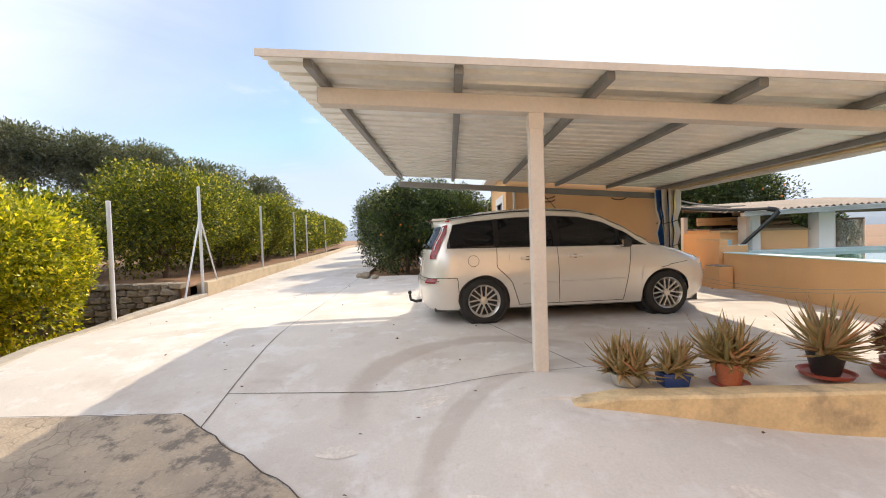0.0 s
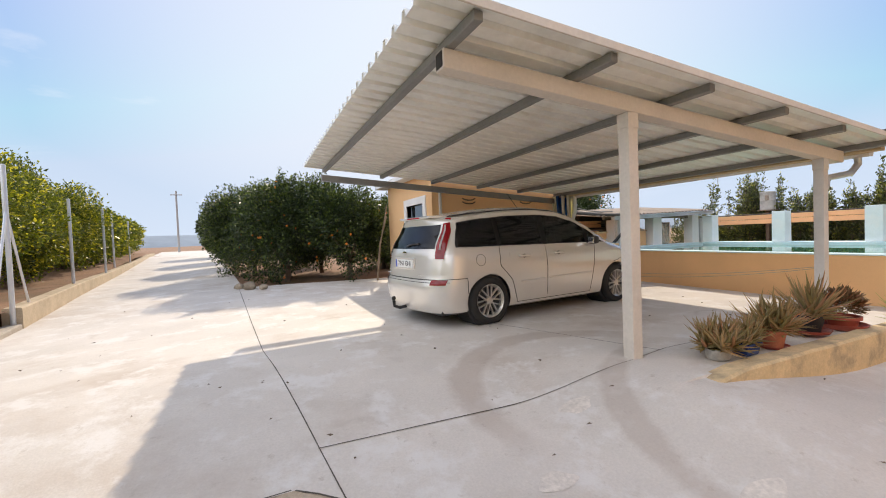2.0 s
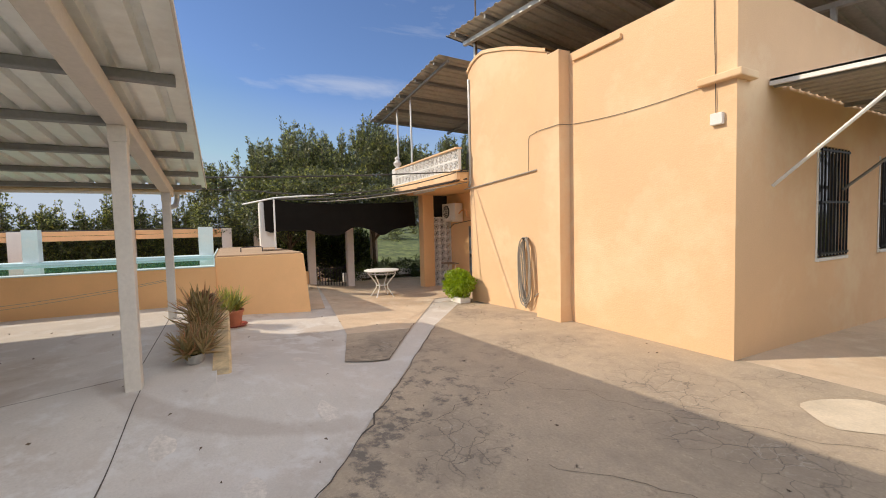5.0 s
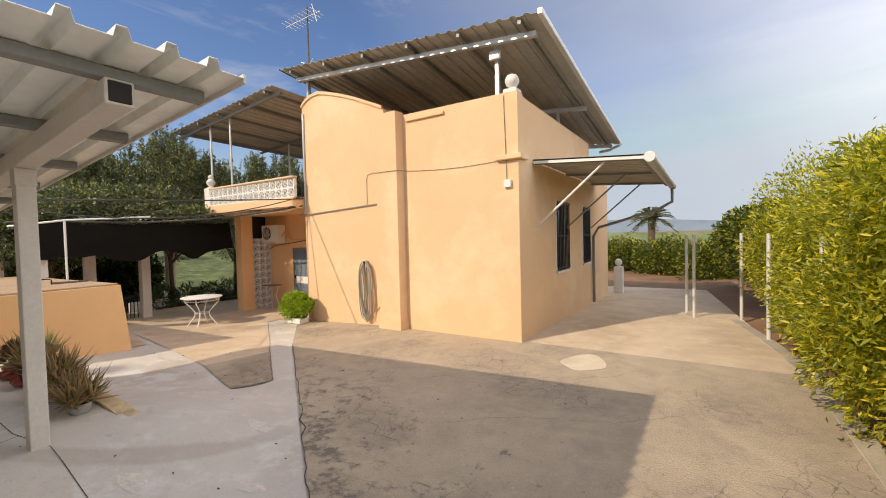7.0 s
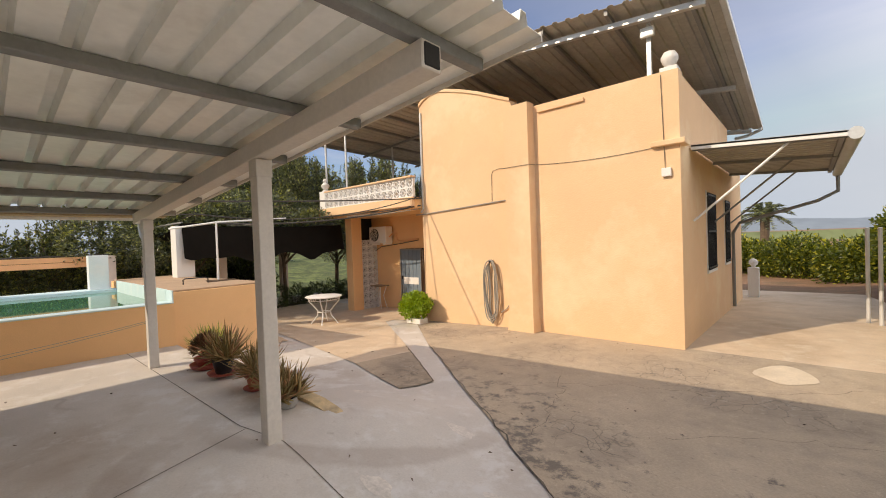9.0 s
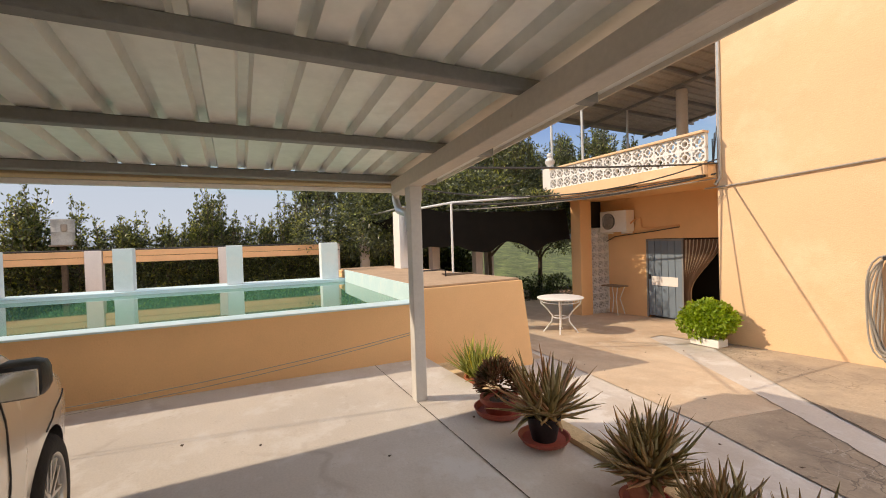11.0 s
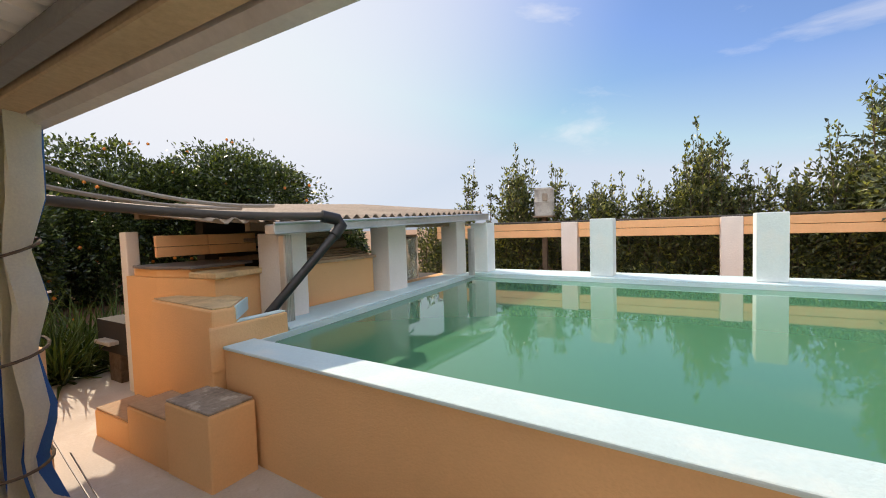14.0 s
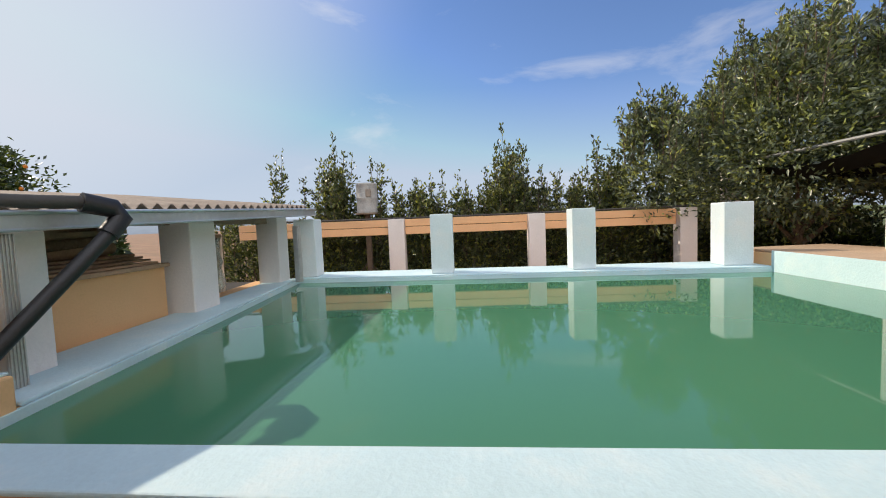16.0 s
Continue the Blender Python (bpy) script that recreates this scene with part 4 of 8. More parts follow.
top_strip("pool_coping_left", [(6.9, 9.57), (10.79, 9.94), (10.8, 10.28), (6.9, 10.1)], WT + 0.001, 0.022, POOLBLUE, "pale blue painted pool rim")
structure("pool_wall_end", prism(B(), [(6.08, 3.97), (6.06, 2.20), (11.3, 2.5), (11.15, 3.92), (10.44, 3.92), (6.42, 3.97)], -0.9, 0.86,
                                 top=[(6.14, 3.97), (6.2, 2.33), (11.3, 2.6), (11.15, 3.92), (10.44, 3.92), (6.42, 3.97)], bevel=0.012), ORANGE, "orange rendered pool terrace with a sloping side", "pool wall")
structure("pool_terrace_top", prism(B(), [(6.19, 3.93), (6.24, 2.36), (11.25, 2.62), (11.12, 3.88)], 0.862, 0.89, 0.008), COPING, "brown concrete top of the pool terrace", "terrace")
# blue painted inner face of the end wall and the pool's inside
structure("pool_lining_end", prism(B(), [(6.40, 3.972), (10.44, 3.922), (10.44, 3.945), (6.42, 3.995)], -0.75, 0.90), POOLBLUE, "pale blue painted end wall of the pool", "pool lining")
structure("pool_lining_edge", prism(B(), [(6.085, 3.972), (6.399, 3.972), (6.399, 3.995), (6.085, 3.992)], WT + 0.024, 0.895), POOLBLUE, "pale blue painted edge", "pool lining")
structure("pool_lining_near", prism(B(), [(6.36, 4.0), (6.385, 4.0), (6.59, 9.55), (6.57, 9.55)], -0.75, WT), POOLBLUE, "pale blue painted pool side", "pool lining")
structure("pool_lining_far", prism(B(), [(10.44, 3.95), (10.80, 9.95), (10.775, 9.945), (10.415, 3.95)], -0.75, WT), POOLBLUE, "pale blue painted pool side", "pool lining")
structure("pool_lining_left", prism(B(), [(6.59, 9.55), (10.775, 9.945), (10.775, 9.92), (6.59, 9.525)], -0.75, WT), POOLBLUE, "pale blue painted pool side", "pool lining")
structure("pool_floor", prism(B(), [(6.43, 3.99), (10.43, 3.95), (10.78, 9.93), (6.63, 9.53)], -0.80, -0.75), POOLBLUE, "pale blue pool floor", "floor")
WATER = bpy.data.materials.new("green_pool_water")
WATER.use_nodes = True
n_, l_ = WATER.node_tree.nodes, WATER.node_tree.links
b_ = n_["Principled BSDF"]
b_.inputs["Base Color"].default_value = (0.068, 0.225, 0.125, 1)
b_.inputs["Roughness"].default_value = 0.03
b_.inputs["IOR"].default_value = 1.38
tc_, nz_, bp_ = n_.new("ShaderNodeTexCoord"), n_.new("ShaderNodeTexNoise"), n_.new("ShaderNodeBump")
nz_.inputs["Scale"].default_value, nz_.inputs["Detail"].default_value = 3.0, 2.0
bp_.inputs["Strength"].default_value, bp_.inputs["Distance"].default_value = 0.012, 0.01
l_.new(tc_.outputs["Object"], nz_.inputs["Vector"])
l_.new(nz_.outputs["Fac"], bp_.inputs["Height"])
l_.new(bp_.outputs["Normal"], b_.inputs["Normal"])
structure("water", prism(B(), [(6.385, 4.0), (10.42, 3.95), (10.77, 9.925), (6.585, 9.53)], 0.50, 0.645), WATER, "still murky green pool water", "water")


def pillar(x, y, w, d, z0, z1, material, label, group="pool pillars"):
    ob = link("pillar", box(B(), -w / 2, w / 2, -d / 2, d / 2, 0, z1 - z0, 0.012), material)
    ob.matrix_basis = pose(x, y, z0)
    return tagged(ob, label, "pillar", group)


WB = mat("pale_blue_white_paint", (0.70, 0.77, 0.78), 0.65, var=0.06, scale=3, fine=45, bump=0.15, stain=(0.78, 0.79, 0.77), stain_at=(0.45, 0.65), stain_scale=2)
PILW = mat("pinkish_white_paint", (0.76, 0.68, 0.63), 0.7, var=0.06, scale=3, fine=45, bump=0.2)
for px, py, w in ((10.75, 4.22, 0.36), (10.84, 6.10, 0.30), (10.93, 7.95, 0.30), (11.02, 9.85, 0.30)):
    pillar(px, py, 0.30, w, WT + 0.024, 1.51, WB, "pale blue-white square pillar on the pool rim")
for px, py, pw in ((7.22, 10.02, 0.30), (8.86, 10.12, 0.36), (10.58, 10.16, 0.30)):
    pillar(px, py, pw, 0.28, WT - 0.02, 1.44 + 0.03 * (px - 7), WHITE, "white square pillar on the pool rim carrying the low roof")
for px, py in ((12.93, 3.66), (12.95, 6.32), (12.97, 8.89)):
    pillar(px, py, 0.26, 0.30, -0.95, 1.49, PILW, "pinkish white pillar of the garden fence", "fence pillars")
fw = thing("garden_fence", "peach painted board fence between white pillars", "fence", (12.95, 4.0, -0.95))
for k, (ya, yb) in enumerate(((3.82, 6.16), (6.48, 8.73), (9.05, 11.9))):
    part("board", box(B(), -0.03, 0.03, ya - 4.0, yb - 4.0, 2.15, 2.29, 0.008), PEACH, fw, "peach painted board")
    part("board", box(B(), -0.035, 0.025, ya - 4.0, yb - 4.0, 2.297, 2.43, 0.008), PEACH, fw, "peach painted board")
part("top_wire", tube(B(), sag((0, -0.4, 2.47), (0, 7.9, 2.47), 0.02), 0.016, 6), CABLE, fw, "dark rail wire")
tk = thing("water_drum", "grey metal drum standing on a pillar behind the pool", "drum", (13.45, 9.54, 1.64))
part("drum", lathe(B(), [(0.205, 0), (0.212, 0.02), (0.205, 0.04), (0.205, 0.28), (0.210, 0.29), (0.205, 0.30), (0.205, 0.53), (0.214, 0.55), (0.205, 0.58), (0.185, 0.58), (0.185, 0.55)], 28), GREYSTONE, tk, smooth=True)
part("crust", box(B(), -0.216, -0.19, -0.13, -0.02, 0.30, 0.46, 0.02), FIBRO, tk, "rusty crust on the drum")
dp = thing("drum_stand", "dark wooden post under the water drum", "post", (13.45, 9.54, -0.95))
part("post", box(B(), -0.05, 0.05, -0.05, 0.05, 0, 2.56, 0.006), BARK, dp)
part("platform", box(B(), -0.2, 0.2, -0.2, 0.2, 2.56, 2.59, 0.004), WOOD, dp)
pillar(10.02, 2.66, 0.40, 0.40, 0.885, 2.16, WHITE, "tall white pillar at the pool terrace", "porch pillars")
# pool ladder handle and iron rods on the terrace
ld = thing("bent_iron_bar", "rusty bent iron bar set in the terrace top", "iron bar", (7.3, 3.25, 0.89))
part("bar", tube(B(), [(0, 0.22, -0.02), (0, 0.22, 0.09), (0.02, 0.18, 0.11), (0.02, -0.18, 0.11), (0, -0.22, 0.09), (0, -0.22, -0.02)], 0.012, 6), IRON, ld, smooth=True)
rb = thing("iron_rods", "bundle of rusty iron rods on the terrace", "rods", (7.4, 2.75, 0.902))
for k in range(4):
    part("rod", tube(B(), [(0.03 * k, -0.3, 0), (0.05 * k - 0.05, 0.25, 0.004 * k)], 0.012, 6), BARK, rb)

# corner block with the water channel and the steps
structure("pool_corner_block", prism(B(), [(6.24, 9.57), (6.46, 9.57), (6.74, 9.86), (6.80, 10.5), (6.30, 10.6)], -0.3, 0.95,
                                     top=[(6.31, 9.59), (6.46, 9.575), (6.74, 9.86), (6.80, 10.5), (6.40, 10.58)], bevel=0.015), ORANGE, "orange rendered block at the pool corner", "block")
structure("pool_corner_top", prism(B(), [(6.325, 9.605), (6.45, 9.592), (6.725, 9.87), (6.78, 10.48), (6.41, 10.56)], 0.951, 0.962, 0.005), KERBMAT, "pale worn top of the corner block", "coping")
structure("pool_channel_front", prism(B(), [(6.265, 9.556), (6.88, 9.562), (6.88, 9.655), (6.32, 9.65)], 0.55, 0.84, 0.012), ORANGE, "low orange channel wall", "channel wall")
structure("pool_channel_rim", prism(B(), [(6.47, 9.578), (6.875, 9.58), (6.875, 9.65), (6.54, 9.645)], 0.841, 0.853, 0.004), POOLBLUE, "pale blue painted channel rim", "coping")
structure("pool_channel_bed", prism(B(), [(6.56, 9.66), (6.90, 9.66), (7.06, 9.87), (6.80, 9.9)], 0.60, 0.775, 0.012), POOLBLUE, "pale blue painted channel", "channel")
structure("pool_channel_side", prism(B(), [(6.475, 9.60), (6.487, 9.588), (6.758, 9.868), (6.746, 9.88)], 0.86, 0.958, 0.003), POOLBLUE, "pale blue painted channel edge", "channel")
st = thing("pool_steps", "orange rendered steps with worn grey treads against the pool wall", "steps", (6.1, 9.2, 0))
for k, (ya, yb, h) in enumerate(((-0.01, 0.455, 0.44), (0.455, 0.96, 0.315), (0.96, 1.48, 0.19))):
    part("step_block", prism(B(), [(-0.07, ya), (0.22, ya), (0.22, yb), (-0.075, yb)], -0.2, h, 0.012), ORANGE, st)
    part("tread", prism(B(), [(-0.062, ya + 0.008), (0.21, ya + 0.008), (0.21, yb - 0.004), (-0.066, yb - 0.004)], h + 0.001, h + 0.016, 0.005), WORN if k == 0 else COPING, st, "worn grey tread")

# barbecue corner behind the pool
structure("barbecue_wall", box(B(), 7.38, 8.64, 10.2, 10.32, 0.66, 1.12), ORANGE, "orange rendered barbecue front", "wall")
structure("barbecue_ledge", box(B(), 7.36, 8.66, 10.16, 10.5, 1.121, 1.155, 0.008), COPING, "brown tiled barbecue ledge", "ledge")
structure("barbecue_counter", prism(B(), [(6.53, 10.77), (6.64, 10.10), (7.12, 10.18), (7.12, 11.3), (6.53, 11.3)], -0.3, 1.10), ORANGE, "orange rendered barbecue counter", "counter")
structure("barbecue_top", prism(B(), [(6.60, 10.40), (6.62, 10.05), (7.16, 10.13), (7.16, 10.5)], 1.101, 1.15, 0.01), KERBMAT, "pale worn counter slab", "counter top")
sl2 = link("stone_slab", prism(B(), [(6.53, 10.76), (6.63, 10.42), (7.18, 10.52), (7.2, 11.2), (6.55, 11.2)], 1.102, 1.172, 0.008), ORANGE)
tagged(sl2, "orange rendered slab on the barbecue counter", "stone slab")
sl = link("stone_slab", prism(B(), [(6.50, 10.80), (6.61, 10.37), (7.21, 10.44), (7.22, 11.1), (6.52, 11.15)], 1.174, 1.20, 0.006), SLATE)
tagged(sl, "dark stone slab lying on the barbecue counter", "stone slab")
# near-black colour on wall and hearth stands in for shade under the low roof
structure("barbecue_back", box(B(), 7.3, 9.1, 11.4, 11.55, -0.6, 1.68), DARK, "rear wall of the barbecue, near-black for its dark inside", "wall")
structure("barbecue_floor", box(B(), 6.6, 11.3, 10.52, 12.2, 0.3, 0.62), DARK, "barbecue hearth, near-black for the dark inside", "floor")
lg = thing("firewood", "stack of weathered boards under the low roof", "firewood", (7.9, 11.0, 0.62))
random.seed(9)
for k in range(9):
    part("plank", box(B(), -0.55, 0.55, -0.07, 0.07, 0, 0.035, 0.004, pose(random.uniform(-0.1, 0.3), random.uniform(-0.5, 0.3), 0.5 + 0.04 * k, 0, random.uniform(-3, 3), random.uniform(-25, 25))), WOOD, lg)
# block under the planks, near-black for the same dark inside
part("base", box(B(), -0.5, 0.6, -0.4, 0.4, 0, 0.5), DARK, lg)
for k, (xa, xb, zz, rr) in enumerate(((-0.35, 0.5, 0.80, 0.05), (-0.1, 0.62, 0.72, 0.045), (0.1, 0.66, 0.66, 0.055))):
    part("log", tube(B(), [(xa, -0.5 + 0.05 * k, zz), (xb, -0.42, zz + 0.02)], [rr, rr * 0.9], 10), BARK if k == 1 else WOOD, lg, "rough log", smooth=True)
for k in range(4):
    part("board", box(B(), -0.42, 0.68, -0.80 + 0.06 * k, -0.70 + 0.06 * k, 0.537 + 0.022 * k, 0.555 + 0.022 * k, 0.003, pose(0, 0, 0, 0, 0, 1.5 * k)), COPING if k == 0 else WOOD, lg, "weathered board on the ledge")
bq = thing("low_roof", "low fibre-cement roof over the barbecue with a metal gutter", "roof", (7.0, 9.80, 1.45))


def lowz(x, y):
    return 1.53 + 0.032 * (x - 7.0) + 0.10 * (y - 9.85) - 1.45


bm = corrugated(B(), -0.52, 4.0, 0.02, 2.6, lambda x, y: lowz(x + 7.0, y + 9.85), 0.146, 0.045, "y", wave=True, steps=1, thick=0.007)
part("roof_sheet", bm, FIBRO, bq, "weathered brown fibre-cement sheet", smooth=True)
bm = box(B(), -0.1, 3.95, -0.10, 0.02, -0.085, 0.0, 0.01)
for v in bm.verts:
    v.co.z += lowz(v.co.x + 7.0, 9.85) - 0.01
part("gutter", bm, GALV, bq, "grey metal gutter")
for z0_, r_ in ((-0.005, 0.012), (-0.085, 0.008)):
    part("gutter_lip", tube(B(), [(-0.1, -0.104, lowz(6.9, 9.85) + z0_), (3.95, -0.104, lowz(10.95, 9.85) + z0_)], r_, 8), GALV, bq, smooth=True)
for gx_ in (0.06, 3.45):
    bm = box(B(), gx_ - 0.04, gx_ + 0.04, -0.05, 0.02, -0.74, -0.02, 0.01)
    dpipe = part("downpipe", bm, GALV, bq, "folded metal downpipe")
    for q in range(5):
        part("flute", box(B(), gx_ - 0.036 + 0.016 * q, gx_ - 0.028 + 0.016 * q, -0.058, -0.049, -0.74, -0.02, 0.002), GALV, dpipe)
part("rafter", box(B(), 0.0, 3.9, 0.35, 0.42, 0.02, 0.10), WOOD, bq)
part("rafter", box(B(), 0.0, 3.9, 2.3, 2.4, 0.20, 0.28), WOOD, bq)
for xa, xb in ((-0.49, -0.06), (-0.056, 0.42)):
    part("fascia_board", box(B(), xa, xb, 0.88, 0.92, -0.175, -0.092, 0.006), PEACH, bq, "peach painted board")
    part("fascia_board", box(B(), xa, xb, 0.885, 0.925, -0.088, 0.005, 0.006), PEACH, bq, "peach painted board")
pillar(6.62, 11.42, 0.11, 0.13, -0.3, 1.50, WHITE, "slim white pillar of the barbecue", "porch pillars")
# clear plastic sheeting and a slack black cable between the pillars
CLEAR = bpy.data.materials.new("clear_plastic")
CLEAR.use_nodes = True
cb_ = CLEAR.node_tree.nodes["Principled BSDF"]
cb_.inputs["Base Color"].default_value, cb_.inputs["Roughness"].default_value = (0.86, 0.92, 0.90, 1), 0.12
cb_.inputs["Transmission Weight"].default_value, cb_.inputs["IOR"].default_value = 0.75, 1.2
ps = thing("plastic_sheet", "crumpled clear plastic sheet hanging under the low roof", "plastic sheet", (10.05, 10.75, 0.66))
bm = B()
rows = [[bm.verts.new((-0.30 + 0.6 * i / 26, 0.05 * math.sin(i * 1.1 + 0.6 * j) + 0.05 * noise.noise((i * 0.5, j * 0.4, 2)), 0.06 * j)) for i in range(27)] for j in range(12)]
for a, b in zip(rows, rows[1:]):
    for i in range(26):
        bm.faces.new((a[i], a[i + 1], b[i + 1], b[i]))
bmesh.ops.solidify(bm, geom=bm.faces[:], thickness=0.004)
part("sheet", bm, CLEAR, ps, smooth=True)
part("batten", box(B(), -0.34, 0.34, -0.02, 0.02, 0.66, 0.70, 0.004), WOOD, ps)
part("leg", box(B(), 0.30, 0.345, -0.02, 0.02, -0.04, 0.66, 0.004), PILW, ps)
part("leg", box(B(), -0.345, -0.30, -0.02, 0.02, -0.04, 0.66, 0.004), WOOD, ps)
lc = thing("slack_cable", "black cable looped down between the pillars", "cable", (9.25, 10.3, 0.72))
part("cable", tube(B(), [(0.05, 0, 0), (0.0, 0.02, 0.3), (0.12, 0.04, 0.55), (0.1, 0.04, 0.78), (0.3, 0.06, 0.62), (0.45, 0.08, 0.6)], 0.012, 6), CABLE, lc, smooth=True)
# black pipe
bp = thing("pool_pipe", "thick black plastic pool pipe with elbows", "pipe", (6.80, 9.78, 0.75))
part("pipe", tube(B(), [(0, 0, 0), (0.30, -0.12, 0.34), (0.62, -0.25, 0.70)], 0.038, 12), BLACK, bp, smooth=True)
part("elbow", tube(B(), [(0.58, -0.235, 0.66), (0.65, -0.26, 0.75), (0.62, -0.24, 0.80), (0.50, -0.18, 0.83)], 0.052, 12), BLACK, bp, smooth=True)
part("pipe", tube(B(), sag((0.50, -0.18, 0.83), (-1.4, 0.65, 1.0), 0.05), 0.034, 10), CABLE, bp, smooth=True)
for k, (a, b, d) in enumerate((((7.1, 9.95, 1.68), (5.48, 10.25, 1.98), 0.10), ((6.9, 10.1, 1.66), (5.46, 10.35, 1.85), 0.06))):
    hz = thing("overhead_cable", "grey cable slung to the shed corner", "cable", a)
    part("cable", tube(B(), [Vector(p) - Vector(a) for p in sag(a, b, d)], 0.016, 6), HOSE, hz, smooth=True)

# ---------------------------------------------------------------- house
HX0, HX1, HY = -0.20, 5.63, -1.49
bm = B()
prof = [(HX0, -0.7), (HX1, -0.7), (HX1, 4.98), (5.47, 5.10), (5.24, 5.18), (5.0, 5.20), (4.7, 5.13), (4.2, 4.98), (3.76, 4.82), (3.3, 4.62), (2.95, 4.47), (2.9, 4.22), (HX0, 4.20)]
fr = [bm.verts.new((x, HY, z)) for x, z in prof]
bk = [bm.verts.new((x, HY - 0.25, z)) for x, z in prof]
bm.faces.new(fr)
bm.faces.new(bk[::-1])
for i in range(len(prof)):
    j = (i + 1) % len(prof)
    bm.faces.new((fr[i], fr[j], bk[j], bk[i]))
structure("house_wall_front", bm, YELLOW, "ochre rendered house wall with a curved parapet", "wall")
bm = B()
for i in range(2, 10):
    (xa, za), (xb, zb) = prof[i], prof[i + 1]
    q = [bm.verts.new(p) for p in ((xa, HY + 0.035, za - 0.02), (xb, HY + 0.035, zb - 0.02), (xb, HY + 0.035, zb + 0.05), (xa, HY + 0.035, za + 0.05),
                                   (xa, HY - 0.28, za - 0.02), (xb, HY - 0.28, zb - 0.02), (xb, HY - 0.28, zb + 0.05), (xa, HY - 0.28, za + 0.05))]
    for f in ((0, 1, 2, 3), (4, 7, 6, 5), (0, 4, 5, 1), (3, 2, 6, 7)):
        bm.faces.new([q[t] for t in f])
structure("house_coping", bm, YELLOW, "ochre rounded coping of the parapet", "coping")
structure("house_pilaster", prism(B(), [(2.34, HY - 0.02), (3.06, HY - 0.02), (3.04, HY + 0.28), (2.38, HY + 0.28)], -0.7, 0.0,
                                  top=[(2.41, HY - 0.02), (3.01, HY - 0.02), (2.99, HY + 0.22), (2.43, HY + 0.22)]), YELLOW, "flared foot of the ochre pilaster", "pilaster")
structure("house_pilaster_shaft", prism(B(), [(2.41, HY - 0.02), (3.01, HY - 0.02), (2.99, HY + 0.22), (2.43, HY + 0.22)], 0.0, 4.27), YELLOW, "ochre pilaster on the house wall", "pilaster")
structure("house_cornice", box(B(), 1.35, 2.30, HY, HY + 0.05, 4.05, 4.12, 0.01), YELLOW, "short moulding beside the pilaster", "cornice")
# west wall with two windows
W1, W2 = (-4.62, -3.62, 0.76, 2.36), (-6.72, -5.92, 0.78, 2.32)
bm = B()
yy = [HY - 0.25, W1[1], W1[0], W2[1], W2[0], -9.2]
for a, b in ((0, 1), (2, 3), (4, 5)):
    box(bm, HX0, HX0 + 0.25, yy[b], yy[a], -0.8, 4.15 if a < 4 else 3.2)
for w in (W1, W2):
    box(bm, HX0, HX0 + 0.25, w[0], w[1], -0.8, w[2])
    box(bm, HX0, HX0 + 0.25, w[0], w[1], w[3], 4.15)
structure("house_wall_west", bm, YELLOW, "ochre rendered side wall of the house", "wall")
structure("house_wall_back", box(B(), HX0 + 0.25, HX1, -9.2, -8.95, -0.8, 3.2), YELLOW, "rear wall of the house", "wall")
structure("house_wall_east", box(B(), HX1 - 0.25, HX1, -8.95, HY - 0.25, -0.8, 4.9), YELLOW, "ochre rendered wall beside the porch", "wall")
structure("house_roof_floor", box(B(), HX0 + 0.25, HX1 - 0.25, -8.95, HY - 0.25, 2.9, 3.1), COPING, "flat roof terrace of the house", "roof")
GLASS = mat("dark_window_glass", (0.03, 0.035, 0.04), 0.06, 0.0, var=0.02, bump=0, spec=0.8)
for k, w in enumerate((W1, W2)):
    win = thing("window_%d" % (k + 1), "dark window behind black iron bars with a white edge", "window", (HX0, w[0], w[2]), kind="structure")
    ww, hh = w[1] - w[0], w[3] - w[2]
    for y0, y1, z0, z1 in ((0, 0.05, 0, hh), (ww - 0.05, ww, 0, hh), (0.05, ww - 0.05, 0, 0.05), (0.05, ww - 0.05, hh - 0.05, hh)):
        part("window_frame", box(B(), 0.09, 0.14, y0, y1, z0, z1, 0.004), WHITE, win)
    part("pane", box(B(), 0.11, 0.118, 0.05, ww - 0.05, 0.05, hh - 0.05), GLASS, win)
    for i in range(9):
        y = 0.06 + (ww - 0.12) * i / 8
        part("bar", box(B(), -0.035, -0.015, y - 0.009, y + 0.009, 0.02, hh - 0.02), IRON, win)
    for z in (0.06, hh * 0.5, hh - 0.06):
        part("bar", box(B(), -0.04, -0.012, 0.02, ww - 0.02, z - 0.015, z + 0.015), IRON, win)
    part("window_sill", box(B(), -0.03, 0.09, -0.02, ww + 0.02, -0.05, 0.0, 0.006), WHITE, win)
    part("reveal", box(B(), -0.012, -0.002, ww + 0.0, ww + 0.05, -0.05, hh + 0.02), WHITE, win, "white painted edge")
structure("house_corner_ledge", box(B(), HX0 - 0.09, 0.22, HY - 0.3, HY + 0.09, 2.98, 3.07, 0.015), YELLOW, "small ochre corner ledge", "ledge")
fn = thing("finial", "white ball finial on the house corner", "finial", (-0.05, HY - 0.14, 4.19))
part("base", box(B(), -0.13, 0.13, -0.13, 0.13, 0, 0.08, 0.01), WHITE, fn)
part("ball", lathe(B(), [(0.05, 0.08), (0.05, 0.12), (0.10, 0.15), (0.13, 0.22), (0.13, 0.27), (0.09, 0.34), (0.02, 0.37)], 20), WHITE, fn, smooth=True)
jb = thing("junction_box", "white junction box and cable on the house corner", "junction box", (0.0, HY, 2.55))
part("box", box(B(), -0.07, 0.07, 0.0, 0.06, -0.07, 0.07, 0.008), WHITE, jb)
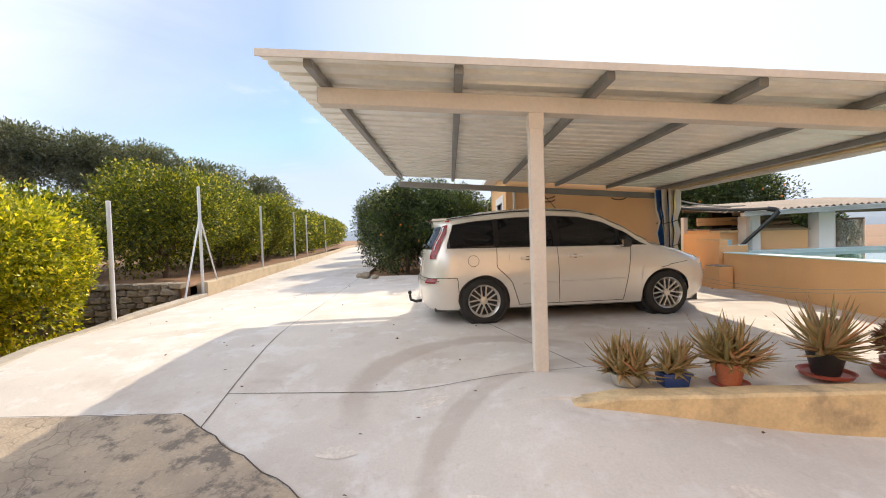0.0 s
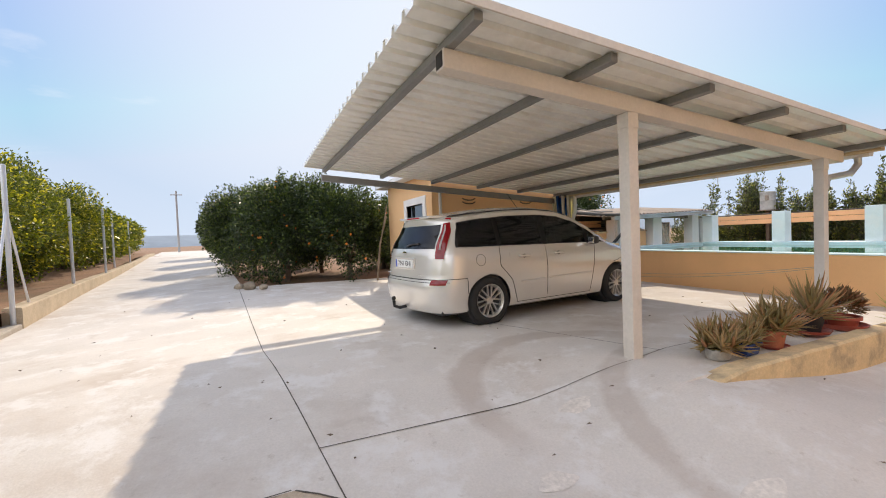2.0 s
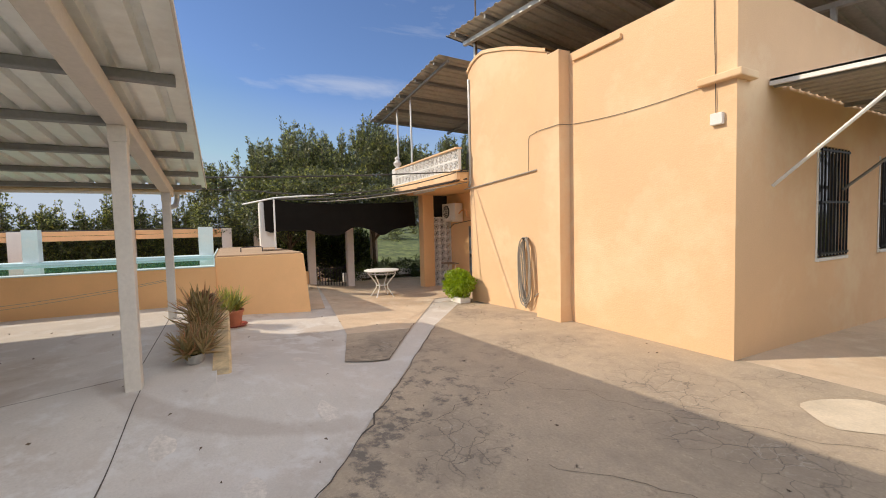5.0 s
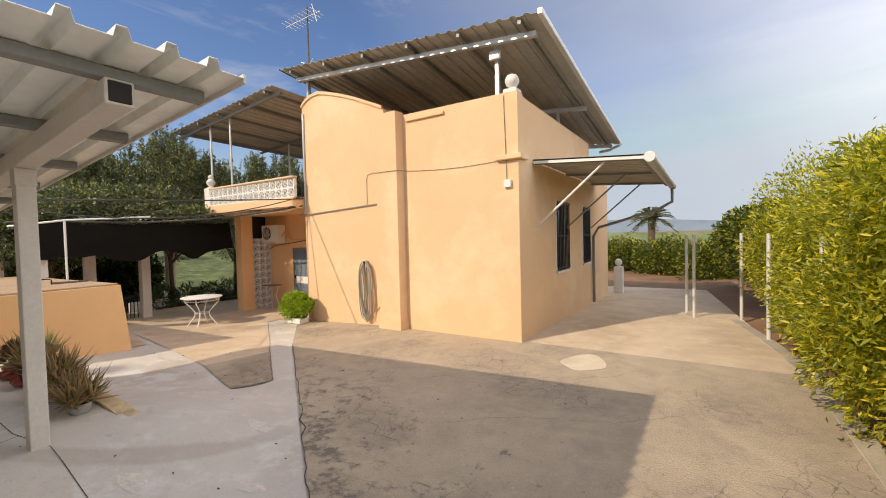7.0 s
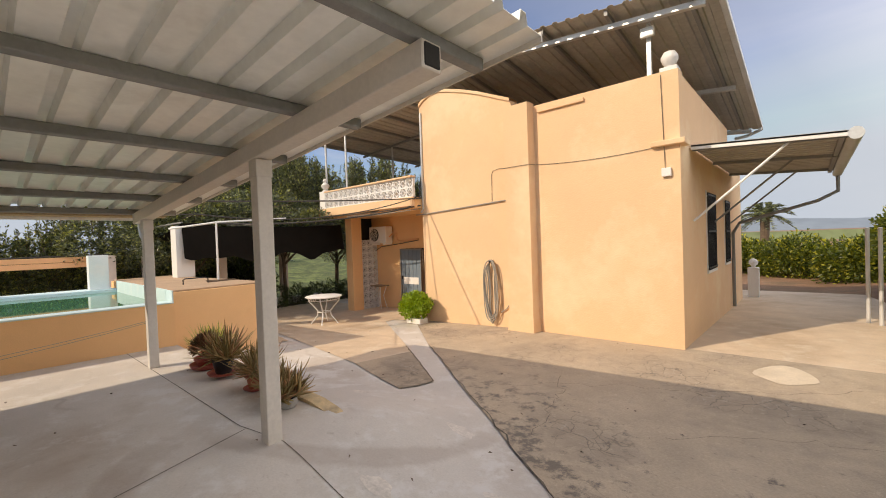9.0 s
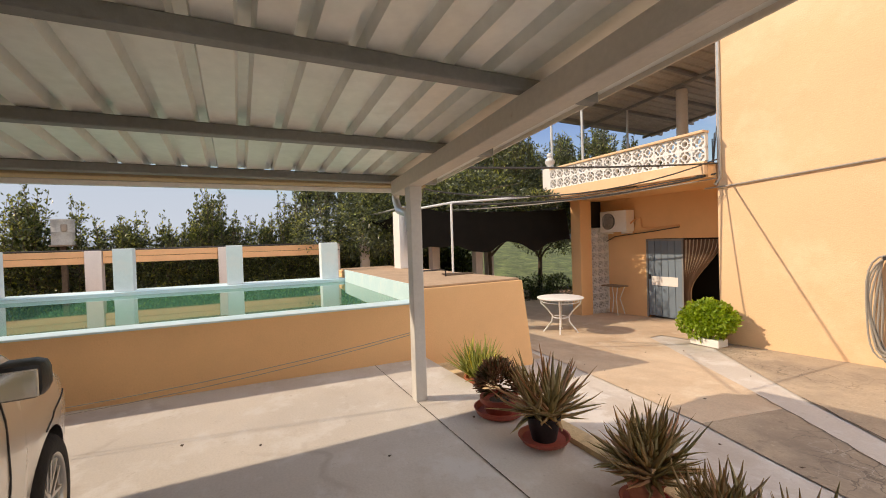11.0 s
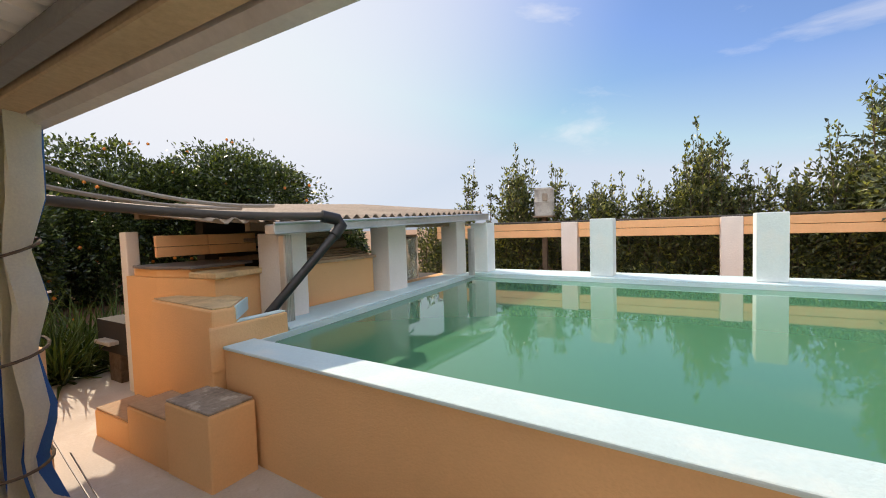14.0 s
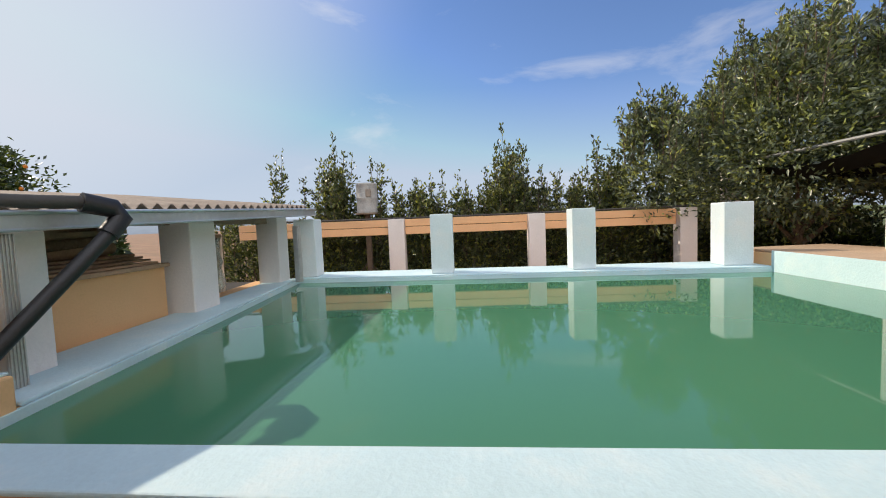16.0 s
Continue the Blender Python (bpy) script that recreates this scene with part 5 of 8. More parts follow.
part("cable", tube(B(), [(0.02, 0.02, 0.07), (0.03, 0.015, 0.4), (0.06, 0.015, 1.6)], 0.005, 6), CABLE, jb)
wc = thing("wall_cable", "thin cable sagging across the house wall", "cable", (0.05, HY + 0.012, 2.95))
part("cable", tube(B(), [Vector(p) for p in sag((-0.08, 0, 0.05), (2.34, 0, 0.08), 0.06)] + [Vector(p) for p in ((2.36, 0.1, 0.08), (2.37, 0.222, 0.07), (2.95, 0.222, 0.07), (2.97, 0.1, 0.08),
     (2.98, 0, 0.10), (3.2, 0, 0.13), (3.38, 0, 0.10), (3.42, 0, 0.02), (3.43, 0, -0.60))], 0.0045, 6), CABLE, wc)
# upper roof
uz = lambda x, y: 5.22 + 0.095 * (x + 0.84) + 0.125 * (y + 1.1)
ur = thing("terrace_roof", "dark ribbed sheet roof on steel posts over the house terrace", "roof", (0, -1.1, 4.2))
bm = corrugated(B(), -0.74, 5.95, -7.2, 0.0, lambda x, y: uz(x, y - 1.1) - 4.2, 0.25, 0.03, "y", steps=1)
part("roof_sheet", bm, FIBROUNDER, ur, "dull ribbed roof sheet")
for k in range(6):
    x = -0.4 + 1.2 * k
    bm = box(B(), x - 0.03, x + 0.03, -7.1, -0.05, -0.09, -0.004)
    for v in bm.verts:
        v.co.z += uz(v.co.x, v.co.y - 1.1) - 4.2
    part("rafter", bm, STEEL, ur)
for yb in (-0.35, -3.8, -6.9):
    bm = box(B(), -0.6, 5.7, yb - 0.04, yb + 0.04, -0.18, -0.092)
    for v in bm.verts:
        v.co.z += uz(v.co.x, v.co.y - 1.1) - 4.2
    part("beam", bm, GALV, ur)
bm = box(B(), -0.83, -0.74, -7.2, 0.02, -0.03, 0.07, 0.01)
for v in bm.verts:
    v.co.z += uz(-0.85, v.co.y - 1.1) - 4.2
part("gutter", bm, GALV, ur, "pale metal gutter")
part("gutter_pipe", tube(B(), [(-0.79, -7.0, 0.22), (-0.79, -7.0, 0.06), (-0.5, -6.95, -0.06), (-0.22, -6.9, -0.10)], 0.04, 8), GALV, ur)
for px, py in ((0.28, -0.62), (0.1, -3.8), (0.1, -6.0), (5.6, -0.6), (3.0, -6.8)):
    part("post", box(B(), px - 0.035, px + 0.035, py - 0.035, py + 0.035, -1.15, uz(px, py - 1.1) - 4.2 - 0.09), GALV, ur)
fl = thing("flood_light", "white flood light on the terrace roof post", "lamp", (0.28, -1.66, 4.98))
part("housing", box(B(), -0.11, 0.11, 0.0, 0.07, -0.08, 0.08, 0.01), WHITEIRON, fl)
part("lens", box(B(), -0.09, 0.09, 0.071, 0.076, -0.06, 0.06), GALV, fl)
an = thing("antenna", "rusty aerial mast with a comb antenna", "antenna", (5.45, -1.62, 3.1))
part("mast", tube(B(), [(0, 0, 0), (0, 0, 4.4)], 0.02, 8), BARK, an)
part("boom", tube(B(), [(-0.45, 0, 4.15), (0.7, 0.1, 4.05)], 0.012, 6), GALV, an)
for i in range(9):
    x = -0.4 + 1.05 * i / 8
    part("element", tube(B(), [(x, -0.18, 4.14 - 0.08 * i / 8), (x, 0.28, 4.15 - 0.08 * i / 8)], 0.006, 4), GALV, an)
part("reflector", tube(B(), [(-0.4, 0.05, 3.9), (-0.2, 0.02, 4.4)], 0.01, 4), GALV, an)
for s in (-1, 1):
    part("element", tube(B(), [(0, 0, 2.95), (0.22 * s, 0.05, 3.05)], 0.008, 4), GALV, an)
# awning on the side wall
aw = thing("side_awning", "sheet metal awning on iron struts over the side windows", "awning", (HX0, -2.2, 2.7))
az = lambda x: 0.33 + 0.07 * x
bm = corrugated(B(), -2.05, -0.02, -5.2, 0.0, lambda x, y: az(x), 0.25, 0.03, "x", steps=1)
part("roof_sheet", bm, FIBROUNDER, aw, "brown ribbed awning sheet")
last_ = part("side_edge", box(B(), -2.0, -0.02, -0.02, 0.02, -0.05, 0.0), WHITEIRON, aw)
for v in last_.data.vertices:
    v.co.z += az(v.co.x)
part("gutter", tube(B(), [(-2.05, 0.05, az(-2.05) - 0.02), (-2.05, -5.25, az(-2.05) - 0.06)], 0.09, 12), GALV, aw, "round pale gutter", smooth=True)
part("downpipe", tube(B(), [(-2.05, -5.0, az(-2.05) - 0.1), (-2.05, -5.0, -0.3), (-1.7, -5.0, -0.5), (-0.2, -4.7, -0.95), (-0.06, -4.7, -1.2), (-0.06, -4.7, -3.1)], 0.04, 10), STEEL, aw, smooth=True)
last_ = part("front_rail", box(B(), -1.95, -1.88, -5.2, 0.0, -0.05, 0.0), STEEL, aw)
for v in last_.data.vertices:
    v.co.z += az(-1.9)
for yb in (-0.1, -2.2, -4.6):
    part("strut", tube(B(), [(-1.35, yb, az(-1.35) - 0.02), (-0.02, yb, -0.95)], 0.022, 6), WHITEIRON if yb > -1 else STEEL, aw)
    last_ = part("bearer", box(B(), -2.0, -0.02, yb - 0.025, yb + 0.025, -0.06, -0.004), STEEL, aw)
    for v in last_.data.vertices:
        v.co.z += az(v.co.x)


# ---------------------------------------------------------------- porch and balcony
structure("porch_ceiling", box(B(), 5.63, 9.85, -3.2, -1.22, 2.42, 2.68), ORANGE, "orange painted balcony slab over the porch", "ceiling")
structure("porch_beam", box(B(), 5.63, 9.85, -1.218, -1.12, 2.46, 2.69, 0.01), YELLOW, "ochre edge of the balcony", "beam")
structure("porch_wall_back", box(B(), 5.63, 6.40, -3.35, -3.1, -0.9, 2.42), ORANGE, "orange porch wall", "wall")
structure("porch_wall_middle", box(B(), 8.27, 9.95, -3.35, -3.1, -0.9, 2.42), ORANGE, "orange porch wall with the air conditioner", "wall")
structure("porch_wall_over_door", box(B(), 6.40, 8.27, -3.35, -3.1, 1.36, 2.42), ORANGE, "orange wall over the porch door", "wall")
structure("porch_wall_house", box(B(), 5.63, 5.75, -3.1, HY - 0.25, -0.9, 2.42), YELLOW, "ochre wall beside the porch", "wall")
# room walls coloured near-black in place of the shade behind the doorway
structure("porch_room", box(B(), 6.2, 8.5, -4.6, -4.5, -0.9, 2.42), DARK, "room wall behind the curtain, near-black in place of shade", "wall")
structure("porch_room_side", box(B(), 8.4, 8.5, -4.5, -3.36, -0.9, 2.42), DARK, "room wall behind the curtain, near-black in place of shade", "wall")
structure("porch_room_side_2", box(B(), 6.2, 6.3, -4.5, -3.36, -0.9, 2.42), DARK, "room wall behind the curtain, near-black in place of shade", "wall")
structure("porch_room_ceiling", box(B(), 6.2, 8.5, -4.6, -3.36, 2.42, 2.5), DARK, "room ceiling, near-black in place of shade", "ceiling")
structure("porch_column", box(B(), 9.42, 9.76, -2.43, -2.03, -0.95, 2.42, 0.012), ORANGE, "orange square porch column", "column")
structure("balcony_parapet_end", box(B(), 9.52, 9.80, -1.42, -1.14, 2.69, 3.24, 0.012), WHITE, "white balcony end post", "post")
structure("balcony_wall_end", box(B(), 9.60, 9.72, -4.8, -1.43, 2.69, 3.2), WHITE, "white balcony side wall", "wall")
fb = thing("finial", "white urn finial on the balcony end post", "finial", (9.66, -1.28, 3.24))
part("urn", lathe(B(), [(0.10, 0), (0.10, 0.03), (0.05, 0.06), (0.12, 0.14), (0.13, 0.2), (0.08, 0.26), (0.05, 0.29), (0.08, 0.33), (0.07, 0.38), (0.02, 0.41)], 18), WHITE, fb, smooth=True)
LATTICE = mat("white_lattice_block", (0.80, 0.79, 0.77), 0.7, var=0.05, scale=3, fine=50, bump=0.2)


def lattice_mesh(s):
    """One pierced screen block: frame, eight-sided ring and four webs."""
    bm = B()
    h, t, f = s / 2, 0.04, s * 0.07
    for a in range(4):
        m = pose(0, 0, 0, 0, 90 * a, 0)
        box(bm, -h, h, -t, t, h - f, h, turn=m)
        box(bm, -f * 0.6, f * 0.6, -t * 0.9, t * 0.9, s * 0.27, h - f, turn=m)
        box(bm, -f * 1.6, f * 1.6, -t * 0.9, t * 0.9, h - f * 3.2, h - f, turn=pose(0, 0, 0, 0, 90 * a + 45, 0) @ Matrix.Translation((0, 0, s * 0.16)))
    for k in range(8):
        a = radians(45 * k)
        m = pose(0, 0, 0, 0, 45 * k, 0)
        box(bm, -s * 0.115, s * 0.115, -t, t, s * 0.20, s * 0.27, turn=m)
    me = bpy.data.meshes.new("block")
    bmesh.ops.recalc_face_normals(bm, faces=bm.faces[:])
    bm.to_mesh(me)
    bm.free()
    me.materials.append(LATTICE)
    return me


def lattice(name, label, at, turn, cols, rows, s):
    t = thing(name, label, "lattice", at, turn)
    me = lattice_mesh(s)
    for i in range(cols):
        for j in range(rows):
            o = new("block", me)
            o.parent = t
            o.location = ((i + 0.5) * s, 0, (j + 0.5) * s)
    return t


lattice("balcony_balustrade", "white pierced concrete block balustrade of the balcony", (5.64, -1.22, 2.692), 0.6, 16, 2, 0.2425)
structure("balcony_rail", box(B(), 5.64, 9.52, -1.29, -1.12, 3.178, 3.225, 0.01), YELLOW, "ochre balcony hand rail", "rail")
lattice("porch_screen", "white pierced concrete block screen in the porch wall", (9.50, -2.436, -0.74), -90, 3, 11, 0.221)
# added near-black panel, so the screen's holes look as dark as in shade
structure("porch_wall_screen", box(B(), 9.70, 9.78, -3.09, -2.44, -0.95, 2.42), DARK, "near-black panel standing in for shade behind the pierced screen", "wall")
ac = thing("air_conditioner", "white outdoor air conditioning unit on the porch wall", "air conditioner", (9.0, -3.1, 1.56))
part("case", box(B(), -0.42, 0.42, 0.05, 0.35, 0.0, 0.55, 0.015), WHITE, ac)
last_ = part("fan_grille", lathe(B(), [(0.21, 0), (0.21, 0.02), (0.17, 0.028), (0.06, 0.028), (0.0, 0.03)], 28), IRON, ac, "dark round fan grille")
last_.matrix_basis = pose(0.14, 0.35, 0.28, -90, 0, 0)
for i in range(7):
    part("grille_ring", tube(B(), [(0.14 + (0.03 + 0.027 * i) * math.cos(a), 0.385, 0.28 + (0.03 + 0.027 * i) * math.sin(a)) for a in (2 * math.pi * k / 20 for k in range(21))], 0.004, 4), WHITE, ac)
for s in (-0.3, 0.3):
    part("bracket", box(B(), s - 0.02, s + 0.02, 0.0, 0.36, -0.05, -0.002), WHITEIRON, ac)
part("pipe", tube(B(), [(-0.42, 0.2, 0.2), (-0.52, 0.15, 0.3), (-0.6, 0.05, 0.33), (-0.62, 0.03, 0.1), (-0.8, 0.03, 0.05), (-1.6, 0.03, 0.1)], 0.02, 8), PEACH, ac, smooth=True)
part("cable", tube(B(), [(-1.6, 0.02, 0.06), (-0.9, 0.03, -0.02), (0.2, 0.04, -0.12), (0.5, 0.03, -0.25)], 0.012, 6), CABLE, ac, smooth=True)
tl_ = thing("tube_lamp", "white tube lamp under the balcony edge", "lamp", (8.0, -1.4, 2.38))
part("body", box(B(), -0.7, 0.7, -0.03, 0.03, 0.0, 0.04, 0.006), WHITE, tl_)
part("tube", tube(B(), [(-0.66, 0, -0.018), (0.66, 0, -0.018)], 0.016, 10), WHITEIRON, tl_, smooth=True)
FZ = gz(8, -3.0) + 0.012
dr = thing("porch_door", "grey-blue metal porch door, closed, with a white sign strip", "door", (8.26, -3.1, FZ), kind="structure")
for k in range(5):
    part("door_panel", box(B(), -0.90 + 0.175 * k, -0.90 + 0.165 + 0.175 * k, -0.02, 0.015, 0.05, 1.88, 0.006), GREYBLUE, dr)
for x0, x1, z0, z1 in ((-0.94, -0.90, 0, 1.93), (-0.02, 0.02, 0, 1.93), (-0.9, -0.02, 1.88, 1.93)):
    part("door_frame", box(B(), x0, x1, -0.03, 0.03, z0, z1, 0.004), STEEL, dr)
part("sign_strip", box(B(), -0.80, -0.12, 0.016, 0.024, 0.80, 1.02, 0.003), LATTICE, dr, "torn white paper strip")
part("handle", box(B(), -0.10, -0.06, 0.02, 0.06, 0.95, 1.06, 0.004), IRON, dr)
cu = thing("porch_curtain", "brown striped door curtain gathered to one side", "curtain", (7.30, -3.08, FZ))
bm = B()
rows = []
for j in range(13):
    z = 1.90 * (1 - j / 12)
    pull = S((1.90 - z) / 1.2)
    w = 0.86 * (1 - pull) + 0.16 * pull
    rows.append([bm.verts.new((-w * i / 40, 0.03 * math.sin(i * 1.6) + 0.02, z)) for i in range(41)])
for a, b in zip(rows, rows[1:]):
    for i in range(40):
        bm.faces.new((a[i], a[i + 1], b[i + 1], b[i])).material_index = (i // 2) % 2
part("cloth", bm, [mat("brown_stripe_cloth", (0.16, 0.10, 0.07), 0.9), mat("cream_stripe_cloth", (0.52, 0.45, 0.36), 0.9)], cu, smooth=True)
sdt = thing("side_table", "small white iron side table against the porch wall", "table", (8.98, -2.75, FZ))
part("tabletop", box(B(), -0.28, 0.28, -0.18, 0.18, 0.72, 0.75, 0.006), WOOD, sdt)
for sx in (-1, 1):
    for sy in (-1, 1):
        part("leg", tube(B(), [(0.2 * sx, 0.13 * sy, 0.72), (0.1 * sx, 0.07 * sy, 0.4), (0.2 * sx, 0.13 * sy, 0.0)], 0.012, 6), WHITEIRON, sdt, smooth=True)

# garden table
gt = thing("garden_table", "round white wrought-iron garden table on curved legs", "table", (8.05, -0.05, gz(8.05, -0.05) + 0.012))
part("tabletop", lathe(B(), [(0.46, 0.725), (0.48, 0.735), (0.48, 0.75), (0.46, 0.758), (0.0, 0.76)], 36), LATTICE, gt, smooth=True)
part("apron_ring", tube(B(), [(0.38 * math.cos(a), 0.38 * math.sin(a), 0.66) for a in (2 * math.pi * k / 28 for k in range(29))], 0.01, 6), WHITEIRON, gt, smooth=True)
part("stretcher_ring", tube(B(), [(0.16 * math.cos(a), 0.16 * math.sin(a), 0.33) for a in (2 * math.pi * k / 20 for k in range(21))], 0.01, 6), WHITEIRON, gt, smooth=True)
for k in range(4):
    c, s = math.cos(radians(45 + 90 * k)), math.sin(radians(45 + 90 * k))
    pts = [(0.42, 0.72), (0.40, 0.62), (0.28, 0.5), (0.17, 0.36), (0.18, 0.24), (0.30, 0.08), (0.36, 0.0)]
    part("leg", tube(B(), [(r * c, r * s, z) for r, z in pts], 0.015, 8), WHITEIRON, gt, smooth=True)
    for q in range(3):
        a0 = radians(45 + 90 * k + 22 + 22 * q)
        part("scroll", tube(B(), [(0.39 * math.cos(a0 + 0.1 * math.cos(b)), 0.39 * math.sin(a0 + 0.1 * math.cos(b)), 0.69 + 0.03 * math.sin(b)) for b in (2 * math.pi * j / 10 for j in range(11))], 0.006, 5), WHITEIRON, gt)

# hose coil and cables on the house wall
hc = thing("garden_hose", "coil of grey garden hose hung on the house wall", "hose", (3.52, HY, 0.4))
for k in range(7):
    w, h0, h1 = 0.07 + 0.022 * k, 0.70 - 0.02 * (k % 3), -0.55 - 0.05 * (k % 4)
    pts = [(w * math.sin(a) + 0.02 * math.sin(3 * a + k), 0.05 + 0.012 * k, (h0 if math.cos(a) > 0 else -h1) * math.cos(a)) for a in (2 * math.pi * j / 24 for j in range(25))]
    part("loop", tube(B(), pts, 0.013, 6), HOSE, hc, smooth=True)
part("hook", box(B(), -0.02, 0.02, 0.0, 0.14, 0.64, 0.69, 0.004), IRON, hc)
part("tail", tube(B(), [(-0.2, 0.03, -0.45), (-0.35, 0.03, -0.35), (-0.55, 0.03, -0.1), (-0.62, 0.03, 0.3), (-0.60, 0.03, 0.45)], 0.012, 6), HOSE, hc, smooth=True)
wp = thing("water_pipe", "grey water pipe with a small metal tap on the house wall", "pipe", (3.03, HY + 0.03, 0.85))
part("pipe", tube(B(), [(0, 0, 0), (0, 0, 1.49), (0.03, 0, 1.53), (0.1, 0, 1.53), (2.5, 0, 1.40), (2.80, 0, 1.40)], 0.014, 8), HOSE, wp, smooth=True)
part("tap", box(B(), -0.02, 0.02, -0.01, 0.06, -0.04, 0.02, 0.006), GALV, wp, "small metal tap")
part("outlet", tube(B(), [(0, 0.02, 0), (0, 0.06, -0.04), (0, 0.06, -0.1)], 0.012, 6), GALV, wp)
dg = thing("wall_conduit", "cables on the house wall and down the porch corner", "cable", (5.56, HY + 0.02, 2.4))
part("conduit", tube(B(), [(0.02, 0, 2.4), (0.02, 0, 0.0), (0.1, 0, -0.1)], 0.03, 8), GALV, dg, "grey vertical conduit", smooth=True)
for k in range(3):
    part("cable", tube(B(), [(0.05 + 0.04 * k, 0.01, 0.9 - 0.1 * k), (0.1, 0.05, 0.2), (0.12 + 0.05 * k, 0.4, 0.02), (0.9, 1.0, -0.08)], 0.01, 5), CABLE, dg, smooth=True)
# slack cable crossing from the house to the terrace pole and on to the car port
CAB = [((5.6, HY + 0.06, 2.66), (5.72, 4.36, 2.32), 0.04, 0.014, CABLE), ((5.6, HY + 0.1, 2.48), (7.64, 2.7, 2.10), 0.16, 0.016, CABLE), ((5.6, HY + 0.1, 2.40), (10.2, 1.5, 2.2), 0.10, 0.012, HOSE), ((5.58, HY + 0.1, 2.72), (7.2, 3.2, 2.25), 0.3, 0.012, CABLE),
       ((7.2, 3.2, 2.25), (5.3, 4.5, 2.12), 0.02, 0.010, CABLE), ((5.7, HY + 0.1, 2.5), (10.8, -0.8, 2.45), 0.06, 0.02, BARK)]
for a, b, d, r, m_ in CAB:
    t = thing("overhead_cable", "slack cable slung between house and pool terrace", "cable", a)
    part("cable", tube(B(), [Vector(p) - Vector(a) for p in sag(a, b, d)], r, 6), m_, t, smooth=True)
pp = thing("terrace_pole", "thin white steel pole with a cross pipe on the pool terrace", "pole", (7.64, 2.71, 0.885))
part("pole", tube(B(), [(0, 0, 0), (0, 0, 1.22)], 0.02, 10), WHITEIRON, pp, smooth=True)
part("foot", box(B(), -0.08, 0.08, -0.08, 0.08, 0, 0.012), IRON, pp)
part("cross_pipe", tube(B(), [(0.9, 0.62, 1.14), (0, 0, 1.235), (-0.5, -1.3, 1.31)], 0.02, 8), WHITEIRON, pp, smooth=True)
# shade net over the porch court
bm = B()
NXc, NYc = 26, 34
rows = []
for j in range(NYc + 1):
    y = 2.75 - 4.6 * j / NYc
    rows.append([])
    for i in range(NXc + 1):
        x = 9.75 + 3.6 * i / NXc
        z = 2.22 - 0.35 * math.sin(math.pi * i / NXc) * (0.6 + 0.4 * math.sin(j * 0.9)) - 0.10 * math.sin(math.pi * j / NYc) + 0.06 * noise.noise((x * 1.5, y * 1.5, 0))
        rows[-1].append(bm.verts.new((x, y, z)))
    # front hem
flap = []
for j in range(NYc + 1):
    y = 2.75 - 4.6 * j / NYc
    drop = 0.86 + 0.20 * noise.noise((y * 1.1, 2.0, 0)) + 0.12 * math.sin(j * 0.55)
    v0 = rows[j][0].co
    flap.append([bm.verts.new((v0.x - 0.05 * k, v0.y, v0.z - drop * k / 3 + 0.02 * math.sin(j * 1.3 + k))) for k in (1, 2, 3)])
for j in range(NYc):
    for i in range(NXc):
        bm.faces.new((rows[j][i], rows[j][i + 1], rows[j + 1][i + 1], rows[j + 1][i]))
    bm.faces.new((rows[j][0], rows[j + 1][0], flap[j + 1][0], flap[j][0]))
    for k in range(2):
        bm.faces.new((flap[j][k], flap[j + 1][k], flap[j + 1][k + 1], flap[j][k + 1]))
nt = thing("shade_net", "sagging dark brown shade net over the porch court", "shade net", (0, 0, 0))
part("net", bm, NET, nt, smooth=True)
for yb in (2.72, 0.6, -1.6):
    part("support_pole", tube(B(), [(9.78, yb, 2.24), (13.2, yb, 2.24)], 0.025, 6), STEEL, nt)
for px, py, z1 in ((11.75, 1.13, 1.75), (11.55, -0.15, 1.72), (13.2, 2.7, 2.2), (13.2, -1.6, 2.2)):
    pillar(px, py, 0.24, 0.24, -0.95, z1, PILW, "whitewashed square court pillar", "porch pillars")
gate = thing("garden_gate", "dark wrought-iron garden gate between whitewashed pillars", "gate", (11.66, -0.0, -0.85))
for i in range(11):
    part("bar", box(B(), -0.01, 0.01, 0.02 + 0.097 * i, 0.04 + 0.097 * i, 0.05, 0.95), IRON, gate)
for z in (0.12, 0.85):
    part("rail", box(B(), -0.015, 0.015, 0.0, 1.0, z - 0.015, z + 0.015), IRON, gate)
structure("court_wall", box(B(), 11.6, 11.75, 1.27, 2.45, -0.95, -0.05), ORANGE, "low orange wall of the court", "wall")
structure("court_wall_2", box(B(), 13.1, 13.25, -3.2, -0.3, -0.95, -0.35), WHITE, "low white wall of the court", "wall")
# balcony roof
br = thing("balcony_roof", "brown ribbed sheet roof over the balcony on thin posts", "roof", (5.95, -1.4, 3.2))
bz = lambda x, y: 2.28 - 0.075 * x + 0.02 * y
bm = corrugated(B(), 0.12, 5.3, -6.0, 0.45, bz, 0.25, 0.03, "y", steps=1)
part("roof_sheet", bm, FIBROUNDER, br, "brown ribbed roof sheet")
for k in range(5):
    x = 0.5 + 1.1 * k
    bm = box(B(), x - 0.03, x + 0.03, -6.0, 0.4, -0.08, -0.004)
    for v in bm.verts:
        v.co.z += bz(v.co.x, v.co.y)
    part("rafter", bm, STEEL, br)
for yb in (0.2, -2.6, -5.4):
    bm = box(B(), 0.1, 5.2, yb - 0.03, yb + 0.03, -0.15, -0.082)
    for v in bm.verts:
        v.co.z += bz(v.co.x, v.co.y)
    part("beam", bm, STEEL, br)
for px, py in ((2.6, 0.1), (3.65, 0.1), (3.55, -2.6)):
    part("post", tube(B(), [(px, py, -0.5), (px, py, bz(px, py) - 0.08)], 0.03, 8), GALV, br, smooth=True)
